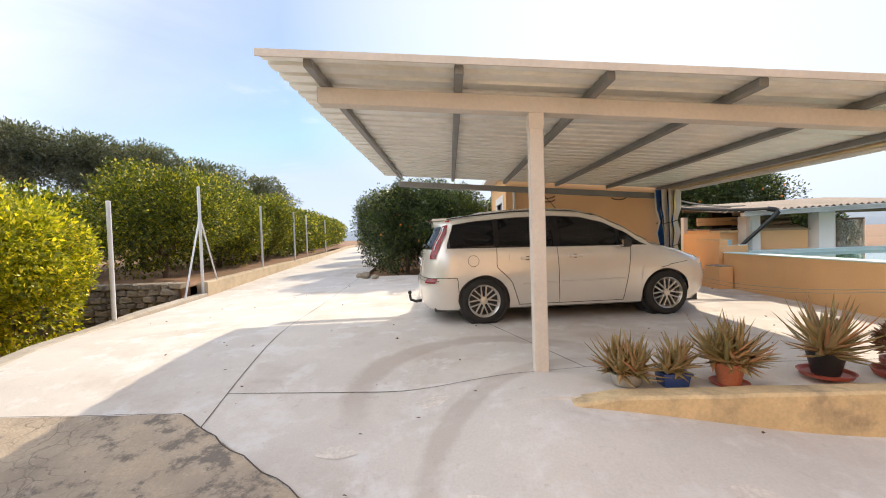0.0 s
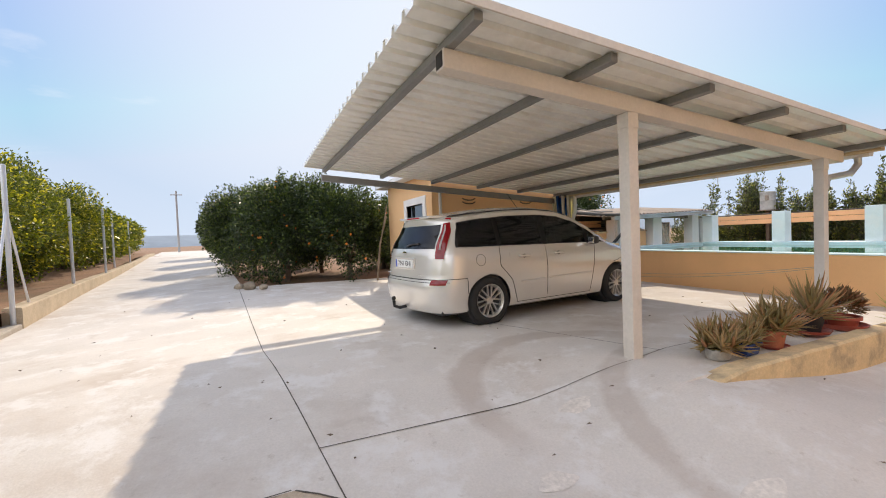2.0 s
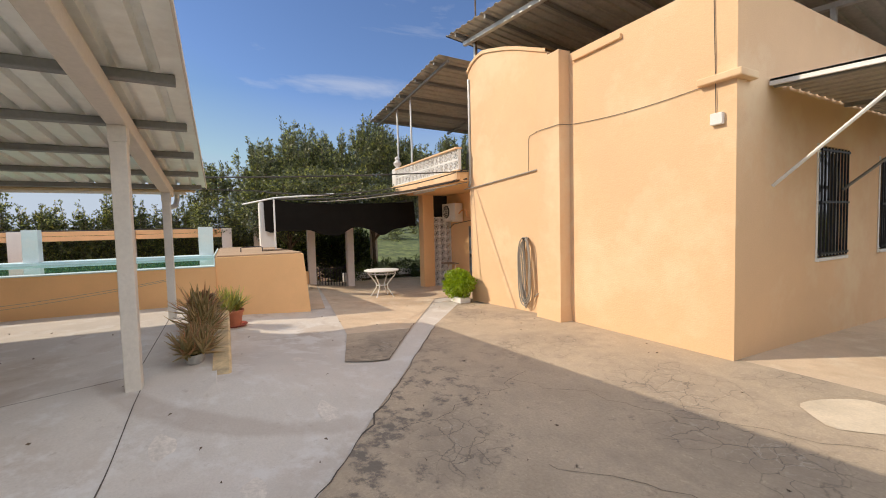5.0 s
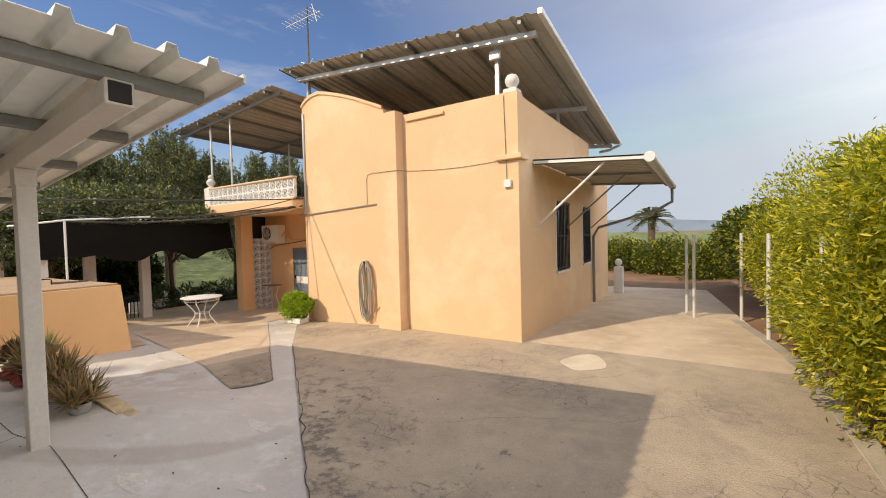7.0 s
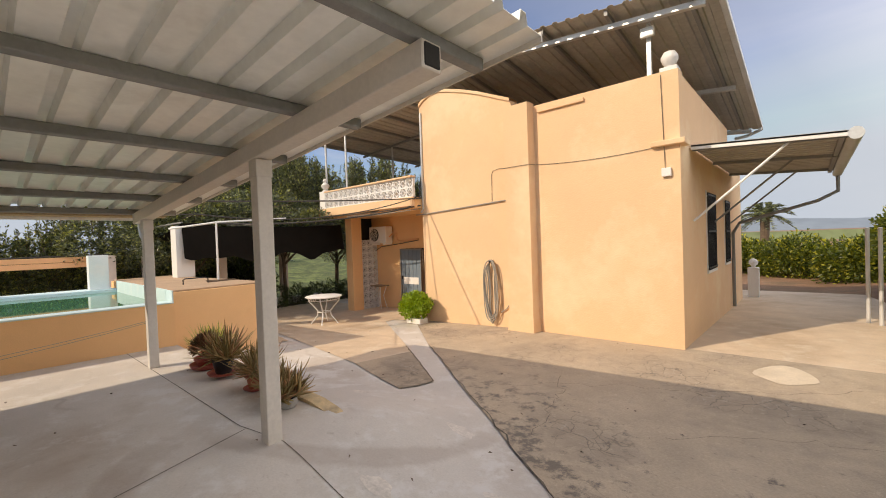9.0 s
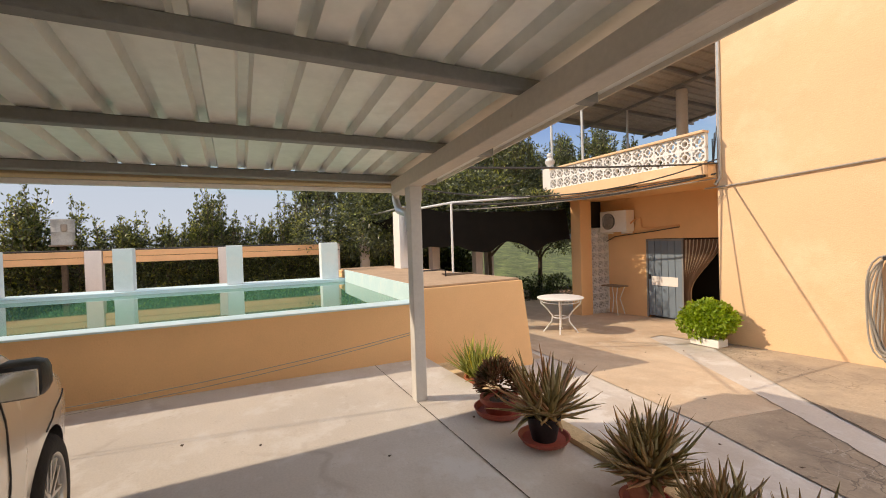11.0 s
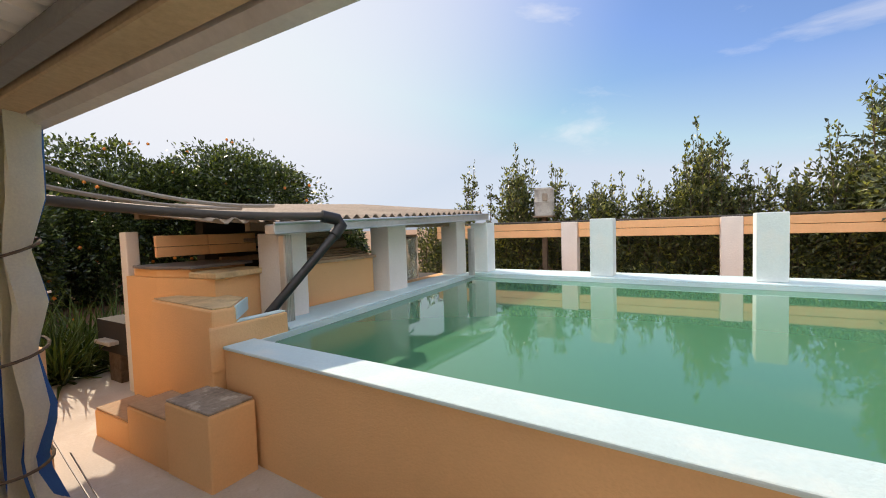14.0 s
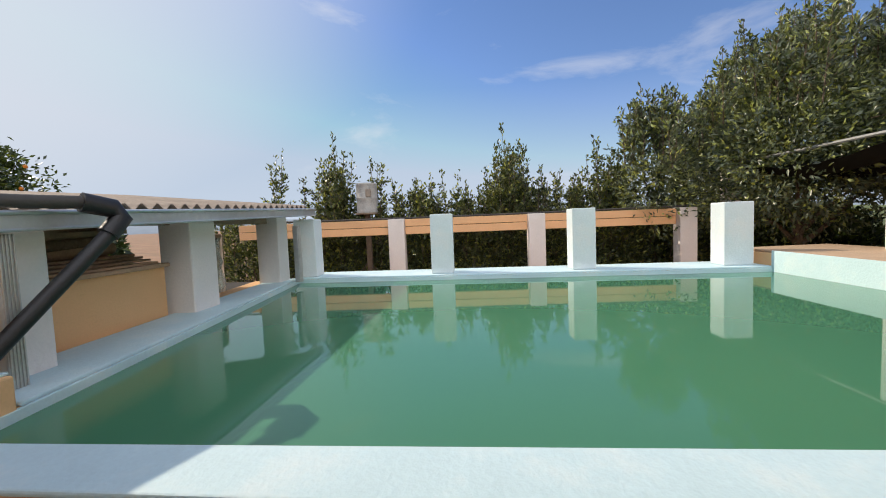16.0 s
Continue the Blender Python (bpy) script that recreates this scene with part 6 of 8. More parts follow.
part("column", tube(B(), [(2.2, -3.0, -0.5), (2.2, -3.0, bz(2.2, -3) - 0.08)], 0.14, 14), CREAM, br, smooth=True)


# ---------------------------------------------------------------- striped curtain at the shed corner
ct = thing("striped_curtain", "blue and cream striped canvas curtain tied with cord", "curtain", (5.38, 9.82, 0.05))
bm = B()
rows = []
NC = 72
for j in range(25):
    f = j / 24
    z = 2.02 * (1 - f)
    squeeze = 1 - 0.28 * max(0, 1 - abs(z - 1.35) / 0.25) - 0.25 * max(0, 1 - abs(z - 0.85) / 0.25) - 0.35 * max(0, 1 - abs(z - 0.30) / 0.25)
    row = []
    for i in range(NC + 1):
        a = i / NC
        wx = 0.30 * (a - 0.5) * squeeze
        wy = -0.48 * (a - 0.5) * squeeze
        amp = (0.075 + 0.03 * math.sin(i * 0.37)) * squeeze
        ph = i * 2 * math.pi / 9 + 0.8 * math.sin(3 * f + i * 0.1)
        row.append(bm.verts.new((wx + amp * math.sin(ph) * 0.85 + 0.02 * math.sin(5 * f + i), wy + amp * math.cos(ph * 0.5) + amp * math.sin(ph) * 0.5, z)))
    rows.append(row)
for a, b in zip(rows, rows[1:]):
    for i in range(NC):
        bm.faces.new((a[i], a[i + 1], b[i + 1], b[i])).material_index = 1 if (i // 6) % 5 in (1, 3) else 0
part("cloth", bm, [CANVAS_W, CANVAS_B], ct, smooth=True)
for z, r in ((1.35, 0.15), (0.85, 0.155), (0.30, 0.14)):
    part("cord", tube(B(), [(0.9 * r * math.cos(a) - 0.06 * math.sin(a), 1.6 * r * math.sin(a) - 0.05 * math.cos(a), z + 0.06 * math.cos(a)) for a in (2 * math.pi * k / 20 for k in range(21))], 0.008, 5), BARK, ct)
part("curtain_rail", tube(B(), [(-0.1, -0.35, 2.03), (0.1, 0.4, 2.03)], 0.012, 6), STEEL, ct)
sp = link("shed_pier", box(B(), -0.08, 0.08, -0.1, 0.1, 0, 0.85, 0.01), ORANGE)
sp.matrix_basis = pose(5.55, 10.18, -0.02)
tagged(sp, "short orange rendered pier under the curtain", "pier", kind="structure")
bn = thing("stone_bench", "pale stone slab on a small block beside the pool corner", "bench", (6.66, 11.89, 0))
part("slab", box(B(), -0.15, 0.10, -0.16, 0.16, 0.40, 0.44, 0.01), GREYSTONE, bn)
part("block", box(B(), -0.05, 0.15, -0.12, 0.12, 0, 0.40, 0.01), BARK, bn)
cd = thing("clothes_line", "folding clothes airer with white rails on blue legs", "clothes airer", (5.4, 11.9, 0.03))
for k in range(4):
    part("rail", tube(B(), [(-0.7, 0.12 * k, 0.88 + 0.01 * k), (0.75, 0.12 * k - 0.1, 0.96)], 0.012, 6), WHITEIRON, cd)
for s in (-0.4, 0.4):
    part("leg", tube(B(), [(s - 0.25, -0.1, 0), (s + 0.2, 0.3, 0.92)], 0.012, 6), BLUEPLASTIC, cd)
    part("leg", tube(B(), [(s + 0.25, -0.1, 0), (s - 0.2, 0.3, 0.92)], 0.012, 6), BLUEPLASTIC, cd)
# cord from post to pool wall
for a, b in (((4.90, 4.6, 0.62), (5.6, 10.0, 0.35)), ((4.90, 4.6, 0.60), (5.65, 9.9, 0.25))):
    t = thing("post_cord", "thin cord tied round the car port post", "cord", a)
    part("cord", tube(B(), [Vector(p) - Vector(a) for p in sag(a, b, 0.16)], 0.0035, 5), HOSE, t)


# ---------------------------------------------------------------- pots and plants
def blade_mesh(name, blades, material):
    """Thick tapering leaves: each a row of (point, width) with a keel below."""
    V, F = [], []
    for pts, ws in blades:
        b0 = len(V)
        for i, (p, w) in enumerate(zip(pts, ws)):
            d = (pts[min(i + 1, len(pts) - 1)] - pts[max(i - 1, 0)]).normalized()
            side = d.cross(Vector((0, 0, 1)))
            side = side.normalized() if side.length > 1e-4 else Vector((1, 0, 0))
            up = side.cross(d)
            V += [p - side * w + up * w * 0.25, p - up * w * 0.45, p + side * w + up * w * 0.25]
        for i in range(len(pts) - 1):
            a, b = b0 + 3 * i, b0 + 3 * i + 3
            F += [(a, a + 1, b + 1, b), (a + 1, a + 2, b + 2, b + 1), (a + 2, a, b, b + 2)]
    me = bpy.data.meshes.new(name)
    me.from_pydata([tuple(v) for v in V], [], F)
    me.materials.append(material)
    me.polygons.foreach_set("use_smooth", [True] * len(F))
    return me


def rosette(seed, n, r, h, width, up0=15, up1=85, curl=0.25, clumps=5, spread=0.09):
    rnd = random.Random(seed)
    blades = []
    heads = [(rnd.uniform(-spread, spread), rnd.uniform(-spread, spread)) for _ in range(clumps)]
    for k in range(n):
        cx_, cy_ = heads[k % clumps]
        az = rnd.uniform(0, 2 * math.pi)
        el = radians(rnd.uniform(up0, up1))
        L = rnd.uniform(0.6, 1.0) * (r * math.cos(el) + h * math.sin(el))
        base = Vector((cx_, cy_, rnd.uniform(0.0, 0.05)))
        d = Vector((math.cos(az) * math.cos(el), math.sin(az) * math.cos(el), math.sin(el)))
        pts = []
        c = rnd.uniform(-0.4, 1.0) * curl
        for i in range(6):
            f = i / 5
            pts.append(base + d * L * f + Vector((0, 0, c * L * f * f)) + Vector((rnd.uniform(-1, 1), rnd.uniform(-1, 1), 0)) * 0.008 * f)
        blades.append((pts, [width * w for w in (0.75, 1.0, 0.85, 0.6, 0.33, 0.04)]))
    return blades


def pot_prof(r0, r1, h, rim=0.012):
    return [(r0, 0), (r0 + (r1 - r0) * 0.85, h * 0.85), (r1 - 0.004, h - 0.035), (r1 + rim, h - 0.035), (r1 + rim, h), (r1 - 0.012, h), (r1 - 0.02, h - 0.03), (0.0, h - 0.03)]


def pot_plant(label, at, pot_bm, pot_mat, pot_label, blades, leaf_mat_, top, saucer=None, extra=None):
    t = thing("potted_plant", label, "potted plant", at, group="pots along the slab edge")
    part("pot", pot_bm, pot_mat, t, pot_label, smooth=True)
    o = new("leaves", blade_mesh("leaves", blades, leaf_mat_))
    o.parent = t
    o.location = (0, 0, top)
    part("soil", lathe(B(), [(0.09, top - 0.03), (0.085, top - 0.01), (0.0, top)], 14), JOINT, t)
    if saucer:
        part("saucer", lathe(B(), saucer, 28), REDPLASTIC, t, "red-brown saucer", smooth=True)
    return t


bm = lathe(B(), [(0.12, 0), (0.15, 0.02), (0.165, 0.08), (0.17, 0.10), (0.155, 0.10), (0.13, 0.08), (0.0, 0.08)], 18)
for v in bm.verts:
    v.co.x, v.co.y = v.co.x * 0.72, v.co.y * 0.6
    v.co += Vector((0.008 * noise.noise(v.co * 30), 0.008 * noise.noise(v.co * 30 + Vector((5, 0, 0))), 0.004 * noise.noise(v.co * 40)))
pot_plant("dense brown-green aloe in a low grey stone pot", (2.07, 4.15, 0.002), bm, GREYSTONE, "rough grey stone bowl", rosette(1, 210, 0.26, 0.20, 0.023, up0=-15, up1=80, curl=0.35, clumps=9, spread=0.09), L_ALOE, 0.09)
bm = prism(B(), [(-0.09, -0.07), (0.09, -0.07), (0.09, 0.07), (-0.09, 0.07)], 0, 0.105, 0.012, top=[(-0.105, -0.085), (0.105, -0.085), (0.105, 0.085), (-0.105, 0.085)])
box(bm, -0.112, 0.112, -0.092, 0.092, 0.095, 0.112, 0.004)
pot_plant("small brown-green aloe in a blue plastic trough", (2.41, 4.12, 0.002), bm, BLUEPLASTIC, "blue plastic trough", rosette(2, 140, 0.20, 0.18, 0.020, up0=-15, up1=80, curl=0.35, clumps=7, spread=0.08), L_ALOE, 0.105)
pot_plant("bushy brown-green aloe in a terracotta pot on a saucer", (2.83, 4.10, 0.002), lathe(B(), pot_prof(0.075, 0.105, 0.18), 28), TERRACOTTA, "terracotta pot", rosette(3, 230, 0.29, 0.24, 0.023, up0=-25, up1=80, curl=0.35, clumps=8, spread=0.09), L_ALOE, 0.165,
          [(0.10, 0), (0.125, 0.012), (0.135, 0.028), (0.127, 0.028), (0.115, 0.016), (0.0, 0.014)])
pot_plant("spiky grey-green aloe in a black pot on a wide red dish", (3.60, 4.15, 0.002), lathe(B(), [(0.085, 0.045), (0.125, 0.22), (0.13, 0.225), (0.118, 0.225), (0.11, 0.20), (0.0, 0.20)], 24), BLACK, "black plastic pot",
          rosette(4, 130, 0.33, 0.30, 0.026, up0=-10, curl=0.3, clumps=4, spread=0.07), L_ALOE, 0.2, [(0.12, 0.03), (0.16, 0.04), (0.175, 0.07), (0.182, 0.072), (0.17, 0.072), (0.15, 0.05), (0.0, 0.048)])
rb_ = random.Random(55)
ball = []
for k in range(620):      # short fleshy leaves all over a rounded cushion
    a_, h_ = rb_.uniform(0, 2 * math.pi), rb_.uniform(-0.35, 1.0)
    q_ = math.sqrt(max(0.0, 1 - h_ * h_))
    d_ = Vector((math.cos(a_) * q_, math.sin(a_) * q_, h_))
    p_ = Vector((d_.x * 0.15, d_.y * 0.15, 0.13 + d_.z * 0.14)) * rb_.uniform(0.9, 1.05)
    o_ = (d_ + Vector((rb_.uniform(-0.5, 0.5), rb_.uniform(-0.5, 0.5), rb_.uniform(-0.1, 0.6)))).normalized() * rb_.uniform(0.055, 0.095)
    ball.append(([p_ + o_ * f for f in (0, 0.35, 0.7, 1.0)], [0.009, 0.012, 0.009, 0.001]))
pot_plant("round reddish succulent cushion in a red-brown bowl on a saucer", (4.20, 4.12, 0.002), lathe(B(), pot_prof(0.11, 0.15, 0.15), 28), REDPLASTIC, "red-brown bowl", ball, L_ALOER, 0.13,
          [(0.15, 0), (0.19, 0.015), (0.215, 0.065), (0.205, 0.067), (0.18, 0.022), (0.0, 0.018)])
pz = gz(5.10, 3.74) + 0.002
pot_plant("tall green aloe with yellow shoots in a terracotta pot", (5.10, 3.74, pz), lathe(B(), pot_prof(0.13, 0.18, 0.28), 28), TERRACOTTA, "large terracotta pot", rosette(6, 190, 0.30, 0.34, 0.019, up0=20, clumps=8, spread=0.14), L_ALOEG, 0.25,
          [(0.18, 0), (0.22, 0.012), (0.24, 0.035), (0.23, 0.035), (0.2, 0.016), (0.0, 0.014)])


# ---------------------------------------------------------------- the parked car
PAINT = mat("champagne_silver_paint", (0.74, 0.71, 0.66), 0.26, 0.35, var=0.02, scale=2, fine=200, bump=0.0, coat=0.7, stain=(0.68, 0.65, 0.60), stain_at=(0.55, 0.8), stain_scale=1.5)
TINT = mat("tinted_glass", (0.008, 0.009, 0.012), 0.04, 0.0, var=0.02, bump=0, spec=0.9)
TYRE = mat("tyre_rubber", (0.022, 0.021, 0.02), 0.85, var=0.15, scale=8, fine=60, bump=0.2)
ALLOY = mat("alloy_rim", (0.62, 0.60, 0.57), 0.32, 0.85, var=0.06, bump=0)
LAMPRED = mat("red_lamp_lens", (0.42, 0.010, 0.016), 0.12, var=0.06, bump=0, spec=0.7, coat=0.6)
LAMPCLEAR = mat("clear_lamp_lens", (0.75, 0.70, 0.70), 0.10, var=0.05, bump=0, spec=0.7)
CHROME = mat("chrome_trim", (0.75, 0.75, 0.75), 0.15, 1.0, var=0.02, bump=0)
PLATE = mat("number_plate_white", (0.78, 0.78, 0.76), 0.4, var=0.02, bump=0)
EUBLUE = mat("plate_blue", (0.02, 0.06, 0.40), 0.4, var=0.02, bump=0)
SEAM = mat("panel_gap", (0.03, 0.028, 0.025), 0.7, var=0.05, bump=0)


def lerp_table(tab, x):
    if x <= tab[0][0]:
        return tab[0][1]
    for (a, va), (b, vb) in zip(tab, tab[1:]):
        if x <= b:
            f = (x - a) / (b - a)
            return va + (vb - va) * (f * f * (3 - 2 * f) * 0.5 + f * 0.5)
    return tab[-1][1]


REAR = [(0.18, -0.78), (0.30, -0.84), (0.50, -0.86), (0.58, -0.85), (0.64, -0.815), (0.95, -0.78), (1.05, -0.745), (1.30, -0.62), (1.48, -0.53), (1.60, -0.52)]
FRONT = [(0.18, 3.36), (0.35, 3.48), (0.55, 3.50), (0.70, 3.46), (0.85, 3.40), (1.0, 3.3), (1.6, 3.2)]
GIRTH = [(0.18, 0.92), (0.30, 0.965), (0.50, 0.985), (0.68, 1.0), (0.86, 0.99), (0.98, 0.965), (1.06, 0.935), (1.25, 0.875), (1.42, 0.81), (1.55, 0.755)]
TOPS = [(-0.85, 1.455), (-0.45, 1.505), (0.0, 1.555), (0.5, 1.588), (1.0, 1.60), (1.4, 1.575), (1.7, 1.505), (2.0, 1.37), (2.3, 1.195), (2.5, 1.09), (2.62, 1.05), (2.9, 0.985), (3.2, 0.885), (3.38, 0.79), (3.52, 0.66)]
HW, LR, LF = 0.90, 0.44, 0.66


RP = 2.9


def ends(d, L, p):
    return (1 - (1 - min(1.0, max(0.0, d / L))) ** p) ** (1 / p)


def half(x, z):
    """Half width of the body at length x and height z."""
    return HW * lerp_table(GIRTH, z) * ends(x - lerp_table(REAR, z), LR, RP) * ends(lerp_table(FRONT, z) - x, LF, 2.7)


def round_r(x):
    return 0.13 if x < 1.9 else 0.13 + 0.03 * S((x - 1.9) / 0.6)


def top_z(x, y):
    """Height of the upper skin at (x, y)."""
    T, r = lerp_table(TOPS, x), round_r(x)
    ys = max(1e-4, half(x, T - r))
    q = min(1.0, abs(y) / ys)
    return T - r + r * (1 - q ** 2.6) ** (1 / 2.6)


def arch(x):
    zb = 0.20
    for c in (0.0, 2.64):
        if abs(x - c) < 0.365:
            zb = max(zb, 0.30 + math.sqrt(0.365 ** 2 - (x - c) ** 2))
    return zb


car = thing("car", "parked champagne silver minivan with tinted rear windows", "car", (1.07, 7.42, 0.0), 6.6)
sta = [0, 0.002, 0.008, 0.018, 0.035, 0.06, 0.09, 0.13, 0.18, 0.24, 0.30, 0.38, 0.44]
xs = [(-0.86 + d) for d in sta]
x = -0.40
while x < 2.70:
    xs.append(x)
    x += 0.025 if (abs(x) < 0.42 or abs(x - 2.64) < 0.42) else 0.05
for c in (0.0, 2.64):
    xs += [c - 0.3651, c - 0.3645, c + 0.3645, c + 0.3651]
xs += [2.72 + 0.04 * k for k in range(14)] + [3.28, 3.32, 3.36, 3.40, 3.43, 3.455, 3.475, 3.488, 3.496, 3.5]
xs = sorted(set(round(v, 4) for v in xs))
NS, NT = 18, 12
bm = B()
grid = []
for xm in xs:
    u = (xm + 0.86) / (3.5 + 0.86)
    T, r = lerp_table(TOPS, xm), round_r(xm)
    col = []
    zb = arch(xm)
    zs = max(zb + 0.02, T - r)
    for i in range(NS + 1):
        z = zb + (zs - zb) * i / NS
        xr, xf = lerp_table(REAR, z), lerp_table(FRONT, z)
        X = xr + u * (xf - xr) if (xm < -0.42 or xm > 2.95) else None
        if X is None:
            f0, f1 = 1 - S((xm + 0.42) / 0.8), S((xm - 2.2) / 0.75)
            X = xm + f0 * (xr + u * (xf - xr) - xm) + f1 * (xr + u * (xf - xr) - xm)
        col.append((X, half(X, z), z))
    X0, y0, z0 = col[-1]
    for i in range(1, NT + 1):
        a = math.pi / 2 * i / NT
        z = zs + (T - zs) * math.sin(a) ** (2 / 2.6)
        xr, xf = lerp_table(REAR, z), lerp_table(FRONT, z)
        col.append((X0, y0 * math.cos(a) ** (2 / 2.6) if i < NT else 0.0, z))
    grid.append(col)
for s in (-1, 1):
    vs = [[bm.verts.new((px, s * py, pz)) for px, py, pz in col] for col in grid]
    for a, b in zip(vs, vs[1:]):
        for i in range(NS + NT):
            bm.faces.new((a[i], a[i + 1], b[i + 1], b[i]))
bmesh.ops.remove_doubles(bm, verts=bm.verts[:], dist=0.0008)
body = part("body", bm, PAINT, car, smooth=True)


def side_patch(name, x0, x1, lo, hi, material, off, parent, nx=24, nz=8, label="", sides=(-1, 1)):
    """A panel on the body's flanks between two curves of height."""
    for s in sides:
        bm_ = B()
        g = []
        for i in range(nx + 1):
            X = x0 + (x1 - x0) * i / nx
            a, b = lo(X), max(lo(X) + 0.004, hi(X))
            g.append([bm_.verts.new((X, s * (half(X, a + (b - a) * j / nz) + off), a + (b - a) * j / nz)) for j in range(nz + 1)])
        for p, q in zip(g, g[1:]):
            for j in range(nz):
                bm_.faces.new((p[j], p[j + 1], q[j + 1], q[j]))
        bmesh.ops.solidify(bm_, geom=bm_.faces[:], thickness=0.006)
        part(name, bm_, material, parent, label, smooth=True)


roofline = lambda X: min(lerp_table(TOPS, X) - round_r(X) - 0.025, 1.46 - 0.66 * max(0, X - 1.72))
quarter = lambda X: min(roofline(X), 1.02 + 2.9 * (X + 0.50))
belt = lambda X: 1.045 - 0.012 * X
side_patch("window_band", -0.48, 2.36, lambda X: belt(X) - 0.012, lambda X: quarter(X) + 0.012, BLACK, 0.003, car, 60)
for a, b in ((-0.44, 0.17), (0.24, 1.00), (1.10, 1.92), (1.98, 2.30)):
    side_patch("side_window", a, b, belt, quarter, TINT, 0.006, car, 20, label="dark tinted glass")
# rear screen
bm = B()
g = []
for j in range(11):
    z = 1.03 + 0.385 * j / 10
    w = 0.64 - 0.08 * j / 10
    row = []
    for i in range(25):
        y = -w + 2 * w * i / 24
        W = HW * lerp_table(GIRTH, z)
        d = LR * (1 - (1 - (abs(y) / W) ** RP) ** (1 / RP))
        row.append(bm.verts.new((lerp_table(REAR, z) + d - 0.006, y, z)))
    g.append(row)
for p, q in zip(g, g[1:]):
    for i in range(24):
        bm.faces.new((p[i], p[i + 1], q[i + 1], q[i]))
bmesh.ops.solidify(bm, geom=bm.faces[:], thickness=0.008)
part("rear_window", bm, TINT, car, "dark tinted glass", smooth=True)
# windscreen
bm = B()
g = []
for j in range(13):
    X = 1.70 + 0.86 * j / 12
    w = half(X, lerp_table(TOPS, X) - round_r(X)) * (0.90)
    g.append([bm.verts.new((X, -w + 2 * w * i / 16, top_z(X, -w + 2 * w * i / 16) + 0.005)) for i in range(17)])
for p, q in zip(g, g[1:]):
    for i in range(16):
        bm.faces.new((p[i], p[i + 1], q[i + 1], q[i]))
bmesh.ops.solidify(bm, geom=bm.faces[:], thickness=0.006)
part("windscreen", bm, TINT, car, "dark windscreen glass", smooth=True)


def corner_patch(name, z0, z1, d0, d1, material, off, parent, label="", sides=(-1, 1), nz=14):
    """A panel round the rear corner: d0(z), d1(z) are distances from the rearmost point along the car."""
    for s in sides:
        bm_ = B()
        g_ = []
        for j in range(nz + 1):
            z = z0 + (z1 - z0) * j / nz
            row_ = []
            for i in range(9):
                d = d0(z) + (d1(z) - d0(z)) * i / 8
                X = lerp_table(REAR, z) + d
                row_.append(bm_.verts.new((X - off * 0.7, s * (half(X, z) + off * 0.7), z)))
            g_.append(row_)
        for p, q in zip(g_, g_[1:]):
            for i in range(8):
                bm_.faces.new((p[i], p[i + 1], q[i + 1], q[i]))
        bmesh.ops.solidify(bm_, geom=bm_.faces[:], thickness=0.01)
        part(name, bm_, material, parent, label, smooth=True)


corner_patch("tail_light", 0.90, 1.43, lambda z: 0.085 + 0.01 * S((z - 1.0) / 0.4), lambda z: 0.155 + 0.02 * S((z - 0.9) / 0.2) - 0.03 * S((z - 1.2) / 0.25), LAMPRED, 0.012, car, "tall red tail light")
corner_patch("light_strip", 1.02, 1.34, lambda z: 0.108, lambda z: 0.122, LAMPCLEAR, 0.018, car, "clear lamp strip")
corner_patch("rear_reflector", 0.57, 0.635, lambda z: 0.07, lambda z: 0.20, LAMPRED, 0.006, car, "small red reflector")


def seam(pts, r=0.0045, parent=None, name="panel_gap", material=None):
    for s in (-1, 1):
        part(name, tube(B(), [(X, s * (half(X, z) + 0.0005), z) for X, z in pts], r, 6), material or SEAM, parent or car)


line = lambda a, b, n=8: [(a[0] + (b[0] - a[0]) * i / n, a[1] + (b[1] - a[1]) * i / n) for i in range(n + 1)]
seam(line((0.20, 1.03), (0.19, 0.80)) + line((0.20, 0.76), (0.36, 0.60)) + line((0.40, 0.55), (0.50, 0.24)))
seam(line((1.05, 1.03), (1.07, 0.24)))
seam(line((2.12, 1.00), (2.06, 0.55)) + line((2.05, 0.5), (2.0, 0.24)))
seam(line((0.50, 0.24), (2.0, 0.24), 20))
seam(line((-0.70, 0.64), (-0.36, 0.64)) + line((-0.35, 0.6), (-0.34, 0.44)))
seam([(-0.13 + 0.075 * math.cos(a), 0.86 + 0.075 * math.sin(a)) for a in (2 * math.pi * k / 24 for k in range(25))], 0.003)
seam(line((0.56, 0.52), (1.03, 0.535)), 0.014, name="side_moulding", material=PAINT)
seam(line((1.10, 0.535), (2.02, 0.55)), 0.014, name="side_moulding", material=PAINT)
seam(line((-0.44, belt(-0.44) - 0.016), (2.30, belt(2.3) - 0.016), 40), 0.004, name="belt_trim", material=CHROME)
seam(line((2.95, 0.76), (2.70, 0.72)) + line((2.66, 0.70), (2.55, 0.68)))
# tailgate and bumper gaps across the rear
for z, w in ((0.635, 0.74), (0.60, 0.86)):
    pts = []
    for i in range(25):
        y = -w + 2 * w * i / 24
        W = HW * lerp_table(GIRTH, z)
        pts.append((lerp_table(REAR, z) + LR * (1 - (1 - min(0.999, abs(y) / W) ** RP) ** (1 / RP)) - 0.001, y, z))
    part("tailgate_gap", tube(B(), pts, 0.007 if z > 0.62 else 0.004, 6), SEAM, car)
